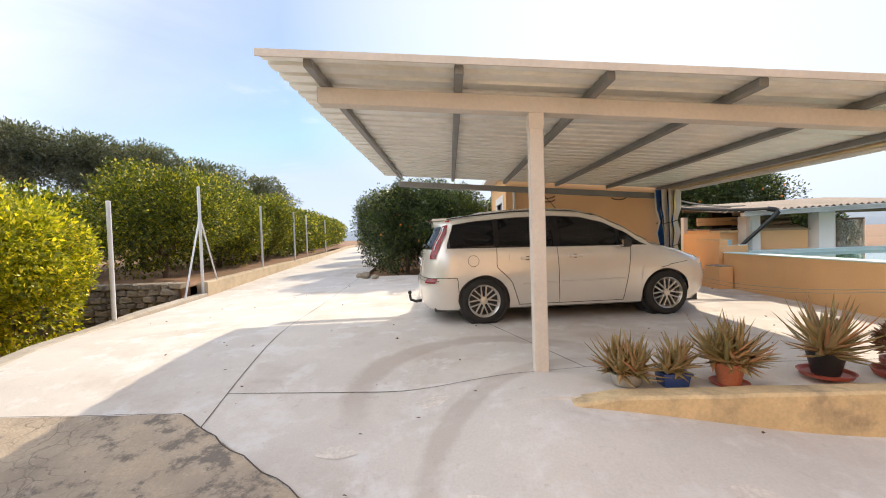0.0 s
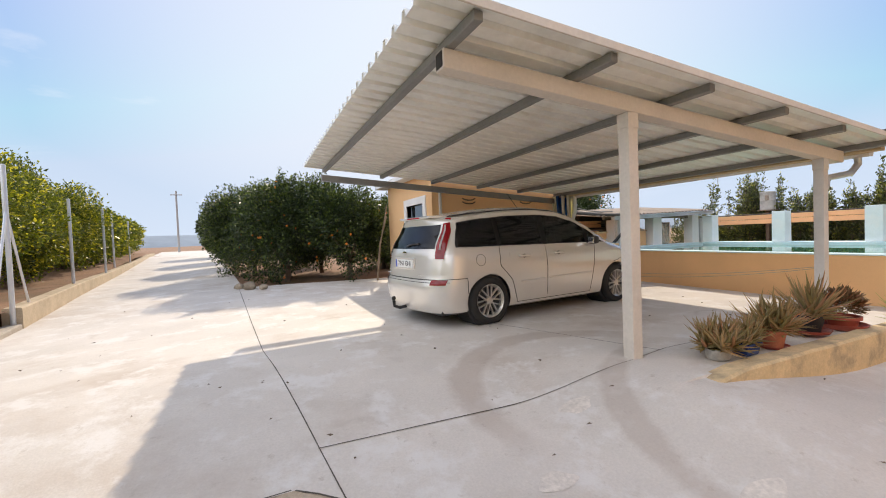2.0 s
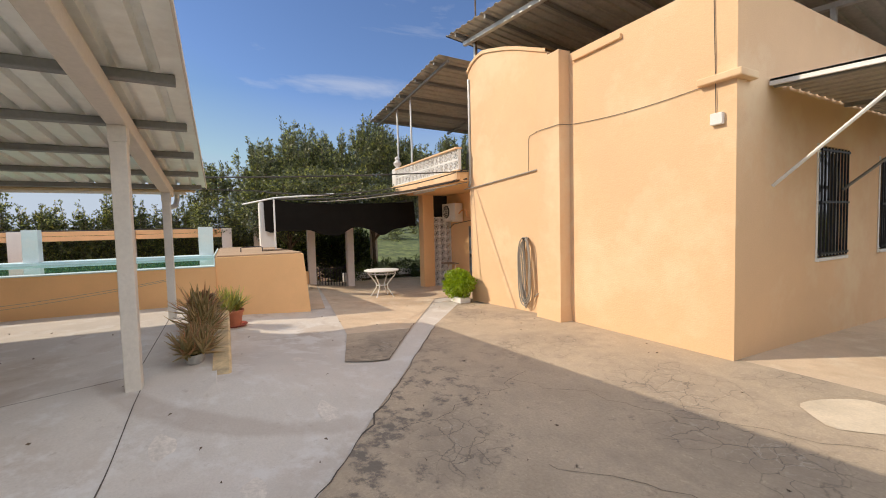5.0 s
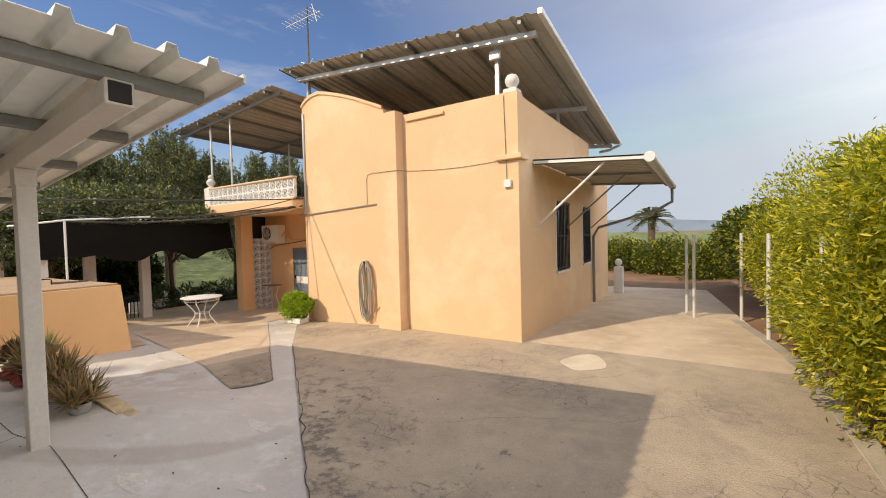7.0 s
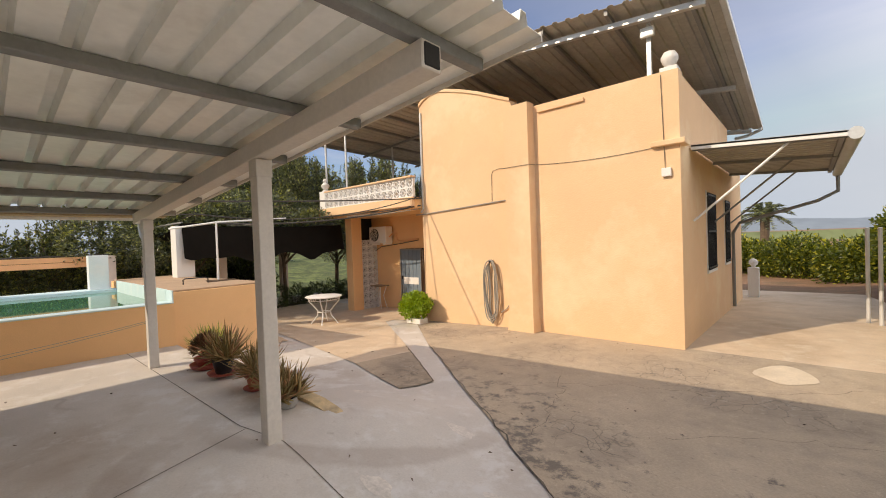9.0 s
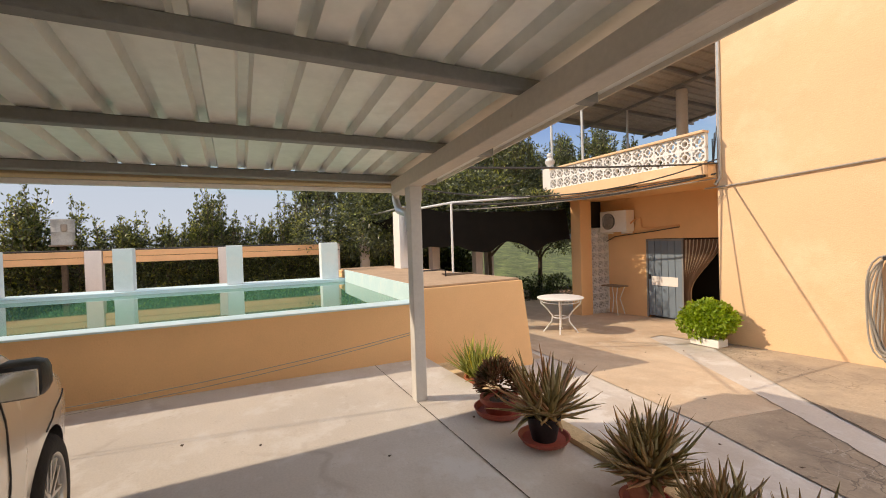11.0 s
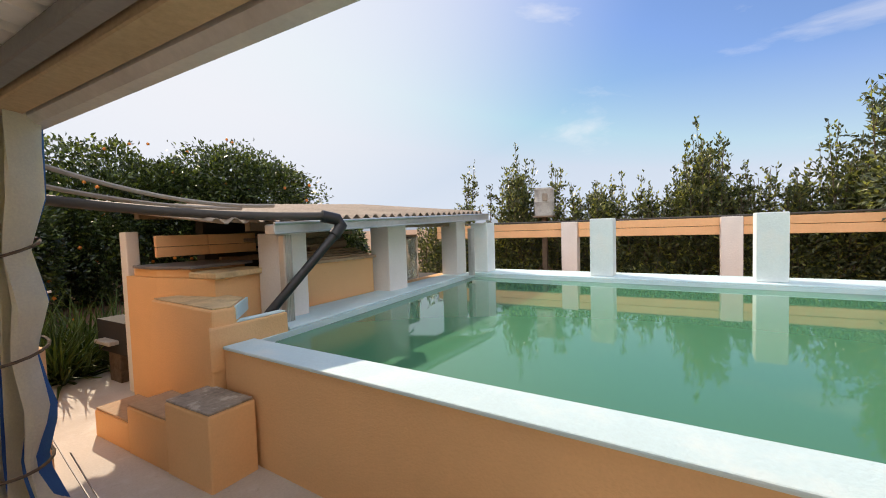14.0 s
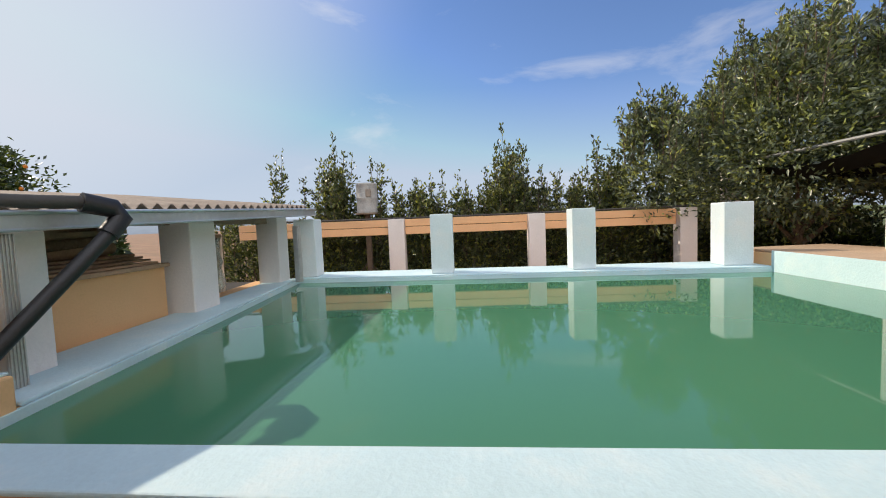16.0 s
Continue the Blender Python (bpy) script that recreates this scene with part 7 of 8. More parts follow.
# spoiler, plate, badge, wiper, tow hook
part("spoiler", prism(B(), [(-0.64, -0.44), (-0.36, -0.54), (-0.36, 0.54), (-0.64, 0.44)], 1.435, 1.468, 0.012), PAINT, car)
part("third_light", box(B(), -0.648, -0.635, -0.18, 0.18, 1.442, 1.46, 0.003), LAMPRED, car)
pl = part("number_plate", box(B(), -0.815, -0.800, -0.26, 0.26, 0.775, 0.885, 0.003), PLATE, car, "white number plate")
part("plate_recess", box(B(), -0.806, -0.79, -0.30, 0.30, 0.745, 0.91, 0.006), PAINT, car)
part("plate_band", box(B(), -0.8165, -0.8145, 0.215, 0.257, 0.778, 0.882), EUBLUE, pl, "blue plate band")


def lettering(text, size, material, parent, m, name="lettering"):
    cu_ = bpy.data.curves.new(name, "FONT")
    cu_.body, cu_.size, cu_.align_x, cu_.align_y, cu_.extrude = text, size, "CENTER", "CENTER", 0.001
    tmp = bpy.data.objects.new(name, cu_)
    scene.collection.objects.link(tmp)
    bpy.context.view_layer.update()
    me_ = bpy.data.meshes.new_from_object(tmp)
    bpy.data.objects.remove(tmp)
    me_.materials.append(material)
    o_ = new(name, me_)
    o_.parent = parent
    o_.matrix_basis = m
    return o_


lettering("7941 GNJ", 0.095, SEAM, pl, Matrix.Translation((-0.8165, -0.02, 0.83)) @ Matrix(((0, 0, -1, 0), (-1, 0, 0, 0), (0, 1, 0, 0), (0, 0, 0, 1))))
last_ = part("badge", lathe(B(), [(0.048, 0), (0.048, 0.006), (0.0, 0.010)], 20), CHROME, car)
last_.matrix_basis = Matrix.Translation((-0.788, 0, 0.975)) @ pose(0, 0, 0, 0, -90, 0) @ Matrix.Diagonal((0.45, 1, 1, 1))
part("script_badge", box(B(), -0.812, -0.806, 0.40, 0.56, 0.68, 0.695, 0.002), CHROME, car)
part("script_badge", box(B(), -0.812, -0.806, -0.52, -0.42, 0.68, 0.692, 0.002), CHROME, car)
part("rear_wiper", tube(B(), [(-0.765, -0.02, 1.06), (-0.755, -0.10, 1.085), (-0.735, -0.34, 1.10)], 0.011, 6), BLACK, car)
part("tow_bar", tube(B(), [(-0.70, 0.0, 0.24), (-0.90, 0.0, 0.22), (-0.98, 0.0, 0.25), (-0.99, 0.0, 0.33)], 0.022, 8), BLACK, car, smooth=True)
part("tow_ball", lathe(B(), [(0.0, 0.33), (0.025, 0.34), (0.03, 0.36), (0.022, 0.385), (0.0, 0.39)], 12, -0.99, 0.0), BLACK, car, smooth=True)
part("underbody", box(B(), -0.66, 3.2, -0.74, 0.74, 0.17, 0.42), BLACK, car)
part("rear_bumper_lip", box(B(), -0.72, -0.6, -0.6, 0.6, 0.19, 0.26, 0.01), BLACK, car)
for s in (-1, 1):
    for X, z in ((0.62, 0.875), (1.30, 0.885)):
        h_ = part("door_handle", box(B(), X - 0.10, X + 0.10, min(s * half(X, z), s * (half(X, z) + 0.035)), max(s * half(X, z), s * (half(X, z) + 0.035)), z - 0.014, z + 0.018, 0.010), PAINT, car)
        bm = lathe(B(), [(0.036, 0), (0.036, 0.004), (0.0, 0.005)], 16)
        cup = part("handle_cup", bm, SEAM, h_)
        cup.matrix_basis = Matrix.Translation((X, s * (half(X, z) + 0.001), z)) @ pose(0, 0, 0, -90 * s, 0, 0) @ Matrix.Diagonal((1, 0.75, 1, 1))
    mi = part("mirror", box(B(), 1.93, 2.06, min(s * 0.89, s * 1.03), max(s * 0.89, s * 1.03), 0.985, 1.11, 0.035), BLACK, car, "dark wing mirror", smooth=True)
    part("mirror_glass", box(B(), 1.920, 1.931, min(s * 0.91, s * 1.015), max(s * 0.91, s * 1.015), 1.0, 1.09, 0.004), CHROME, mi)
    part("mirror_arm", box(B(), 1.97, 2.05, min(s * 0.82, s * 0.90), max(s * 0.82, s * 0.90), 0.99, 1.05, 0.01), BLACK, mi)
    part("roof_rail", tube(B(), [(X, s * (half(X, lerp_table(TOPS, X) - round_r(X)) * 0.93), top_z(X, half(X, lerp_table(TOPS, X) - round_r(X)) * 0.93) + 0.004) for X in (-0.45, -0.1, 0.4, 0.9, 1.3, 1.65)], 0.010, 6), BLACK, car)
    hl_ = half(3.10, 0.76)
    part("head_light", box(B(), 2.98, 3.20, min(s * (hl_ - 0.14), s * (hl_ - 0.01)), max(s * (hl_ - 0.14), s * (hl_ - 0.01)), 0.70, 0.80, 0.03), LAMPCLEAR, car)
    part("wheel_liner", tube(B(), [(0.0, s * 0.50, 0.31), (0.0, s * 0.84, 0.31)], 0.355, 28), BLACK, car)
    part("wheel_liner", tube(B(), [(2.64, s * 0.50, 0.31), (2.64, s * 0.80, 0.31)], 0.355, 28), BLACK, car)
part("aerial", tube(B(), [(1.45, 0.1, 1.56), (1.20, 0.12, 1.86)], 0.005, 5), BLACK, car)
for s in (-0.45, 0.2):
    part("wiper", tube(B(), [(2.50, s, 1.105), (2.42, s + 0.25, 1.15), (2.36, s + 0.5, 1.17)], 0.009, 5), BLACK, car)


def wheel(X, s):
    w = new("wheel")
    w.parent = car
    w.matrix_basis = pose(X, s * 0.80, 0.315, 0, 0, 0 if s < 0 else 180)
    R = 0.315

    def ring(prof, n, name, material, smooth=True):
        bm_ = B()
        rings_ = [[bm_.verts.new((r * math.cos(2 * math.pi * k / n), yy, r * math.sin(2 * math.pi * k / n))) for k in range(n)] for r, yy in prof]
        for a_, b_ in zip(rings_, rings_[1:]):
            for k in range(n):
                bm_.faces.new((a_[k], a_[(k + 1) % n], b_[(k + 1) % n], b_[k]))
        return part(name, bm_, material, w, smooth=smooth)
    ring([(0.215, 0.10), (0.28, 0.105), (R - 0.012, 0.09), (R, 0.065), (R, -0.065), (R - 0.012, -0.09), (0.28, -0.107), (0.235, -0.105), (0.215, -0.095), (0.205, -0.06), (0.205, 0.06), (0.215, 0.10)], 48, "tyre", TYRE)
    ring([(0.206, 0.08), (0.206, -0.085), (0.216, -0.10), (0.222, -0.103), (0.212, -0.085), (0.198, -0.075), (0.19, 0.02), (0.19, 0.08)], 40, "rim", ALLOY)
    ring([(0.19, 0.02), (0.001, 0.02)], 24, "brake_backing", DARK)
    ring([(0.058, -0.05), (0.05, -0.078), (0.03, -0.084), (0.0005, -0.084)], 20, "hub_cap", ALLOY)
    for k in range(7):
        for dx in (-0.024, 0.024):
            bm_ = B()
            box(bm_, dx - 0.0085, dx + 0.0085, -0.082, -0.045, 0.04, 0.205, 0.004)
            for v in bm_.verts:
                f_ = (v.co.z - 0.04) / 0.165
                v.co.x += dx * 0.55 * f_
                v.co.y -= 0.008 * f_
            bmesh.ops.transform(bm_, matrix=pose(0, 0, 0, 0, 360 / 7 * k, 0), verts=bm_.verts[:])
            part("spoke", bm_, ALLOY, w)


for X in (0.0, 2.64):
    for s in (-1, 1):
        wheel(X, s)


# ---------------------------------------------------------------- trees
def cloud(name, P, D, length, width, material, seed, fold=0.25):
    """Many small folded leaves at points P along directions D, as one mesh."""
    rng = np.random.default_rng(seed)
    n = len(P)
    D = D / np.maximum(np.linalg.norm(D, axis=1, keepdims=True), 1e-6)
    R = rng.normal(size=(n, 3))
    side = np.cross(D, R)
    side /= np.maximum(np.linalg.norm(side, axis=1, keepdims=True), 1e-6)
    up = np.cross(side, D)
    L = (length * rng.uniform(0.65, 1.25, n))[:, None]
    W = (width * rng.uniform(0.75, 1.2, n))[:, None]
    V = np.empty((n, 4, 3))
    V[:, 0] = P
    V[:, 1] = P + D * L * 0.45 + side * W * 0.5 + up * W * fold
    V[:, 2] = P + D * L - up * L * 0.12
    V[:, 3] = P + D * L * 0.45 - side * W * 0.5 + up * W * fold
    me = bpy.data.meshes.new(name)
    me.vertices.add(n * 4)
    me.vertices.foreach_set("co", V.reshape(-1))
    base = (np.arange(n) * 4)[:, None]
    idx = np.concatenate([base, base + 1, base + 2, base, base + 2, base + 3], axis=1).reshape(-1)
    me.loops.add(n * 6)
    me.loops.foreach_set("vertex_index", idx.astype(np.int32))
    me.polygons.add(n * 2)
    me.polygons.foreach_set("loop_start", (np.arange(n * 2) * 3).astype(np.int32))
    me.polygons.foreach_set("loop_total", np.full(n * 2, 3, dtype=np.int32))
    me.update(calc_edges=True)
    me.materials.append(material)
    return me


def crown_points(rng, lobes, n, shell=0.16, rough=0.22):
    """Points in uneven shells round several lobes (x, y, z, rx, ry, rz), with outward directions."""
    area = np.array([(l[3] * l[4] + l[4] * l[5] + l[3] * l[5]) for l in lobes])
    counts = (n * area / area.sum()).astype(int)
    PP, DD = [], []
    for k, (l, c) in enumerate(zip(lobes, counts)):
        d = rng.normal(size=(c, 3))
        d /= np.linalg.norm(d, axis=1, keepdims=True)
        bump = np.zeros(c)
        for q in range(5):
            ax = rng.normal(size=3) * (1.5 + 1.6 * q)
            bump += np.sin(d @ ax + rng.uniform(0, 6)) / (1 + 0.5 * q)
        rr = 1 + rough * 0.4 * bump - np.abs(rng.normal(0, shell, c)) + (rng.random(c) < 0.05) * rng.uniform(0, 0.14, c)
        PP.append(np.array(l[:3]) + d * rr[:, None] * np.array(l[3:6]))
        DD.append(d * 0.8 + rng.normal(size=(c, 3)) * 0.55 + np.array([0, 0, 0.1]))
    return np.concatenate(PP), np.concatenate(DD)


def trunk_mesh(rng, h, r, limbs, spread):
    bm = B()
    tube(bm, [(0, 0, -0.3), (0.03, 0.02, h * 0.5), (0.0, 0.05, h)], [r * 1.25, r, r * 0.8], 9)
    for k in range(limbs):
        a = 2 * math.pi * k / limbs + rng.uniform(-0.3, 0.3)
        s = spread * rng.uniform(0.7, 1.0)
        z0 = h * rng.uniform(0.75, 1.0)
        tube(bm, [(0, 0.03, z0), (s * 0.4 * math.cos(a), s * 0.4 * math.sin(a), z0 + s * 0.45), (s * math.cos(a), s * math.sin(a), z0 + s * rng.uniform(0.8, 1.3))], [r * 0.6, r * 0.4, r * 0.12], 6)
    return bm


def tree(name, label, at, seed, lobes, n, leaf, width, lmat, trunk_h, trunk_r, limbs=5, spread=0.9, group="", fruit=0, shell=0.18, rough=0.34, category="tree"):
    rng = np.random.default_rng(seed)
    t = thing(name, label, category, at, group=group)
    part("trunk", trunk_mesh(rng, trunk_h, trunk_r, limbs, spread), BARK, t, smooth=True)
    P, D = crown_points(rng, lobes, n, shell, rough)
    o = new("crown", cloud("crown", P, D, leaf, width, lmat, seed + 50))
    o.parent = t
    if fruit:
        bm = B()
        Q, _ = crown_points(rng, lobes, fruit, 0.05, rough)
        for q in Q:
            bmesh.ops.create_icosphere(bm, subdivisions=1, radius=0.037, matrix=Matrix.Translation(q * np.array([0.97, 0.97, 0.97])))
        tagged(part("fruit", bm, FRUIT, t, smooth=True), "ripe oranges", kind="stuff")
    return t


def round_lobes(seed, r, h, low, k=9):
    """Lobes that make one rounded citrus crown of radius r from height low to h."""
    rnd = random.Random(seed)
    zc, rz = (low + h) / 2, (h - low) / 2
    out = [(0, 0, zc, r * 0.86, r * 0.86, rz * 0.94)]
    for i in range(k):
        a = 2 * math.pi * i / k + rnd.uniform(-0.3, 0.3)
        q = rnd.uniform(0.32, 0.5)
        out.append((r * 0.52 * math.cos(a), r * 0.52 * math.sin(a), zc + rz * rnd.uniform(-0.35, 0.42), r * q, r * q, rz * rnd.uniform(0.4, 0.55)))
    return out


CIT = "bright yellow-green citrus tree in the orchard row"
cit_a = tree("citrus_tree", CIT, (-6.35, 6.9, -0.85), 11, round_lobes(1, 1.45, 3.25, 0.15), 36000, 0.088, 0.044, L_HEDGE, 0.8, 0.07, group="orchard citrus trees")
cit_b = tree("citrus_tree", CIT, (-7.3, 12.4, 0.1), 12, round_lobes(2, 1.9, 3.6, 0.35, 13), 36000, 0.09, 0.046, L_MID, 0.9, 0.08, group="orchard citrus trees", rough=0.55, shell=0.24)
cit_c = tree("citrus_tree", CIT, (-7.7, 15.8, 0.15), 13, round_lobes(3, 1.9, 3.3, 0.35), 34000, 0.095, 0.048, L_MID, 0.9, 0.08, group="orchard citrus trees", rough=0.55, shell=0.24)
cit_far = tree("citrus_tree", CIT, (-8.9, 26.2, 0.2), 17, round_lobes(2, 1.85, 3.35, 0.35), 9000, 0.17, 0.085, L_MID, 0.9, 0.08, group="orchard citrus trees")
rnd = random.Random(4)
SPOTS = [(-8.0, 19.2), (-8.4, 22.6), (-9.4, 30.0), (-10.0, 34.0), (-10.8, 38.5), (-11.8, 43.5), (-11.5, 12.6), (-11.0, 16.5), (-11.6, 20.5), (-12.2, 25), (-13.2, 30),
         (-9.6, 8.3), (-12.6, 8.8), (-15.5, 12), (-16, 17), (-9.4, 4.2), (-12.5, 5.0), (-16, 7.5)]
for k, (x, y) in enumerate(SPOTS):
    z = -0.85 if y < 9.5 else min(0.55, 0.012 * (y - 8))
    copy_thing(cit_far if y > 21 or x < -10.5 else (cit_b, cit_c)[k % 2], pose(x, y, z - 0.05, 0, 0, rnd.uniform(0, 360)))
# the row beside the side yard
for k, (x, y) in enumerate([(-8.6, 2.2), (-8.8, -1.5), (-9, -6), (-5.6, -9.0), (-5.0, -12.5), (-3.6, -17), (-1.2, -20), (1.5, -22), (-7.4, -19), (-6.0, -24), (-8, -30)]):
    copy_thing(cit_far, pose(x, y, -0.55 - (0.2 if k in (1, 2) else 1.25 if k >= 5 else 0), 0, 0, rnd.uniform(0, 360)))
cit_d = tree("citrus_tree", CIT, (-5.5, 0.2, -0.55), 14, round_lobes(8, 1.78, 3.5, -0.1, 12), 60000, 0.092, 0.030, L_HEDGE, 0.9, 0.08, group="orchard citrus trees", rough=0.36, shell=0.2)
for k, (x, y) in enumerate([(-5.5, -2.7), (-5.4, -5.4), (-5.8, 3.0)]):
    copy_thing(cit_d, pose(x, y, -0.6, 0, 0, 100 + 80 * k))
# dark orange trees beside the shed and behind the barbecue
ORA = "dark green orange tree with ripe fruit"
ora_a = tree("orange_tree", ORA, (-0.75, 14.9, 0.02), 21, round_lobes(5, 1.5, 3.25, 0.12), 36000, 0.085, 0.042, L_DARK, 0.7, 0.07, group="orange trees by the shed", fruit=45, rough=0.55, shell=0.24)
ora_b = tree("orange_tree", ORA, (0.95, 14.2, 0.0), 22, round_lobes(6, 1.3, 3.05, 0.12), 32000, 0.085, 0.042, L_DARK, 0.7, 0.07, group="orange trees by the shed", fruit=45, rough=0.55, shell=0.24)
ora_c = tree("orange_tree", ORA, (11.4, 16.9, -0.2), 23, round_lobes(7, 2.1, 4.25, 0.15, 9), 36000, 0.11, 0.055, L_DARK, 0.9, 0.09, group="orange trees behind the barbecue", fruit=60, rough=0.42)
ora_far = tree("orange_tree", ORA, (-2.9, 27, 0.3), 24, round_lobes(6, 1.3, 3.05, 0.12), 8000, 0.17, 0.085, L_DARK, 0.7, 0.07, group="orange trees by the shed", fruit=20, rough=0.28)
for k, (x, y, z) in enumerate([(-1.6, 17.6, 0.1), (0.6, 17.2, 0.0), (-2.4, 22, 0.2), (0.5, 21.5, 0.1), (-3.6, 33, 0.4), (3.0, 17.5, 0.0)]):
    copy_thing((ora_a, ora_b)[k % 2] if y < 18 else ora_far, pose(x, y, z, 0, 0, rnd.uniform(0, 360)))
for k, (x, y, z) in enumerate([(6.4, 16.0, -0.5), (4.0, 16.4, -0.4)]):
    copy_thing(ora_b, pose(x, y, z, 0, 0, 50 + 80 * k))
for k, (x, y, z) in enumerate([(9.2, 18.0, -0.4), (6.7, 18.6, -0.4), (14.0, 16.6, -0.9), (4.2, 19.5, -0.3), (11.0, 21.0, -0.4), (7.8, 22.5, -0.3)]):
    copy_thing(ora_c if k in (0, 1) else ora_far, pose(x, y, z, 0, 0, 70 + 55 * k))

# tall broad-leaved trees behind the porch court and upright shoots behind the pool
def shoots_tree(name, label, at, seed, lobes, n, shoots, lmat=None, trunk_h=1.6, group="", leaf=0.105, category="tree"):
    """A crown of lobes with many upright leafy shoots (x, y, z0, z1) that stick out of it."""
    rng = np.random.default_rng(seed)
    t = thing(name, label, category, at, group=group)
    bm = trunk_mesh(rng, trunk_h, 0.09, 6, 1.1)
    bs_ = B()
    P, D = crown_points(rng, lobes, n, 0.2, 0.3)
    PP, DD = [P], [D]
    for x, y, z0, z1 in shoots:
        lean, h_ = rng.uniform(-0.14, 0.14, 2), z1 - z0
        base_, axis = np.array([x, y, z0]), np.array([lean[0] * h_, lean[1] * h_, h_])
        f = rng.random(int(38 * h_ + 8))
        az = rng.uniform(0, 2 * math.pi, len(f))
        PP.append(base_ + axis * f[:, None] + rng.normal(size=(len(f), 3)) * 0.03)
        DD.append(np.stack([np.cos(az), np.sin(az), 0.7 + 0.6 * f], axis=1))
        tube(bs_, [tuple(base_), tuple(base_ + axis)], [0.012, 0.004], 4)
        for _ in range(int(3 + 5 * h_)):      # side twigs, shorter towards the tip
            q, a_ = rng.uniform(0.05, 0.85), rng.uniform(0, 2 * math.pi)
            ln = (1.05 - q) * rng.uniform(0.25, 0.6) * min(h_, 1.5) * 0.8
            d_ = np.array([math.cos(a_), math.sin(a_), rng.uniform(0.5, 1.3)]) * ln / 1.3
            g_ = rng.random(int(38 * ln + 6))
            PP.append(base_ + axis * q + d_ * g_[:, None] + rng.normal(size=(len(g_), 3)) * 0.03)
            DD.append(d_ / ln + rng.normal(size=(len(g_), 3)) * 0.6)
            tube(bs_, [tuple(base_ + axis * q), tuple(base_ + axis * q + d_)], [0.006, 0.003], 3)
    part("trunk", bm, BARK, t, smooth=True)
    tagged(part("shoot_wood", bs_, BARK, t), kind="stuff")
    o = new("crown", cloud("crown", np.concatenate(PP), np.concatenate(DD), leaf, 0.042, lmat or L_LOQ, seed + 9))
    o.parent = t
    return t


def shoot_set(seed, lobes, k, lo, hi):
    rnd_ = random.Random(seed)
    out = []
    for _ in range(k):
        l = rnd_.choice(lobes)
        a, q = rnd_.uniform(0, 6.28), rnd_.uniform(0, 0.9)
        out.append((l[0] + l[3] * q * math.cos(a), l[1] + l[4] * q * math.sin(a), l[2] + l[5] * math.sqrt(max(0, 1 - q * q)) * 0.85, l[2] + l[5] * math.sqrt(max(0, 1 - q * q)) + rnd_.uniform(lo, hi)))
    return out


BL = "tall broad-leaved garden tree with upright leafy shoots"
lb1 = [(0, 0, 3.6, 1.7, 1.7, 1.5), (0.9, -0.8, 3.9, 1.3, 1.4, 1.3), (-0.8, 0.9, 3.2, 1.1, 1.2, 1.0), (0.2, 1.2, 2.9, 1.0, 1.0, 0.9), (-0.9, -1.0, 3.4, 1.2, 1.2, 1.0), (0.3, 2.4, 2.8, 0.7, 0.8, 0.75)]
bt = shoots_tree("garden_tree", BL, (13.0, 1.6, -0.95), 31, lb1, 24000, shoot_set(1, lb1, 125, 0.4, 1.25), trunk_h=2.2, group="broad-leaved trees")
lb2 = [(0, 0, 4.0, 2.0, 1.9, 1.7), (-1.3, 0.3, 3.6, 1.3, 1.2, 1.1), (1.0, -0.9, 4.2, 1.4, 1.5, 1.3), (0.2, 1.4, 3.6, 1.2, 1.0, 1.0)]
bt2 = shoots_tree("garden_tree", BL, (13.1, -1.6, -0.95), 32, lb2, 25000, shoot_set(2, lb2, 115, 0.4, 1.2), trunk_h=2.4, group="broad-leaved trees")
copy_thing(bt, pose(14.2, -4.6, -1.0, 0, 0, 130))
copy_thing(bt2, pose(12.6, -6.2, -1.1, 0, 0, 70))
copy_thing(bt, pose(15.6, 0.6, -1.0, 0, 0, 250))
# overhanging leaves above the net
rng_ = np.random.default_rng(77)
lb5 = [(0, 0, 0, 1.0, 1.6, 0.28), (0.5, -0.3, 0.45, 0.9, 1.7, 0.45), (0.3, 1.3, 0.35, 0.8, 0.9, 0.4), (-0.6, -1.2, 0.05, 0.7, 0.9, 0.22), (0.4, 1.2, 0.1, 0.8, 0.9, 0.3)]
ov = thing("vine", "leafy vine and bare twigs lying on the shade net", "vine", (10.4, 0.3, 2.45))
Pv, Dv = crown_points(rng_, lb5, 9500, 0.4, 0.4)
o = new("leaves", cloud("leaves", Pv, Dv, 0.11, 0.045, L_LOQ, 3))
o.parent = ov
bm = B()
for k in range(26):
    a = Vector((rng_.uniform(-0.9, 0.5), rng_.uniform(-2.0, 2.0), rng_.uniform(-0.1, 0.1)))
    b = a + Vector((rng_.uniform(-0.8, 0.8), rng_.uniform(-0.9, 0.9), rng_.uniform(-0.1, 0.25)))
    tube(bm, [a, a.lerp(b, 0.5) + Vector((0, 0, 0.05)), b], [0.012, 0.009, 0.004], 5)
tagged(part("twigs", bm, BARK, ov), kind="stuff")
lb3 = [(0, 0, 1.25, 0.7, 1.1, 1.1), (0.3, 0.8, 1.15, 0.6, 0.9, 1.1), (0.2, -0.9, 1.2, 0.6, 0.9, 1.1), (-0.2, 0.1, 0.7, 0.6, 1.2, 0.8)]
SH = "loose hedge of broad-leaved bushes with tall shoots behind the pool"
rs = random.Random(3)
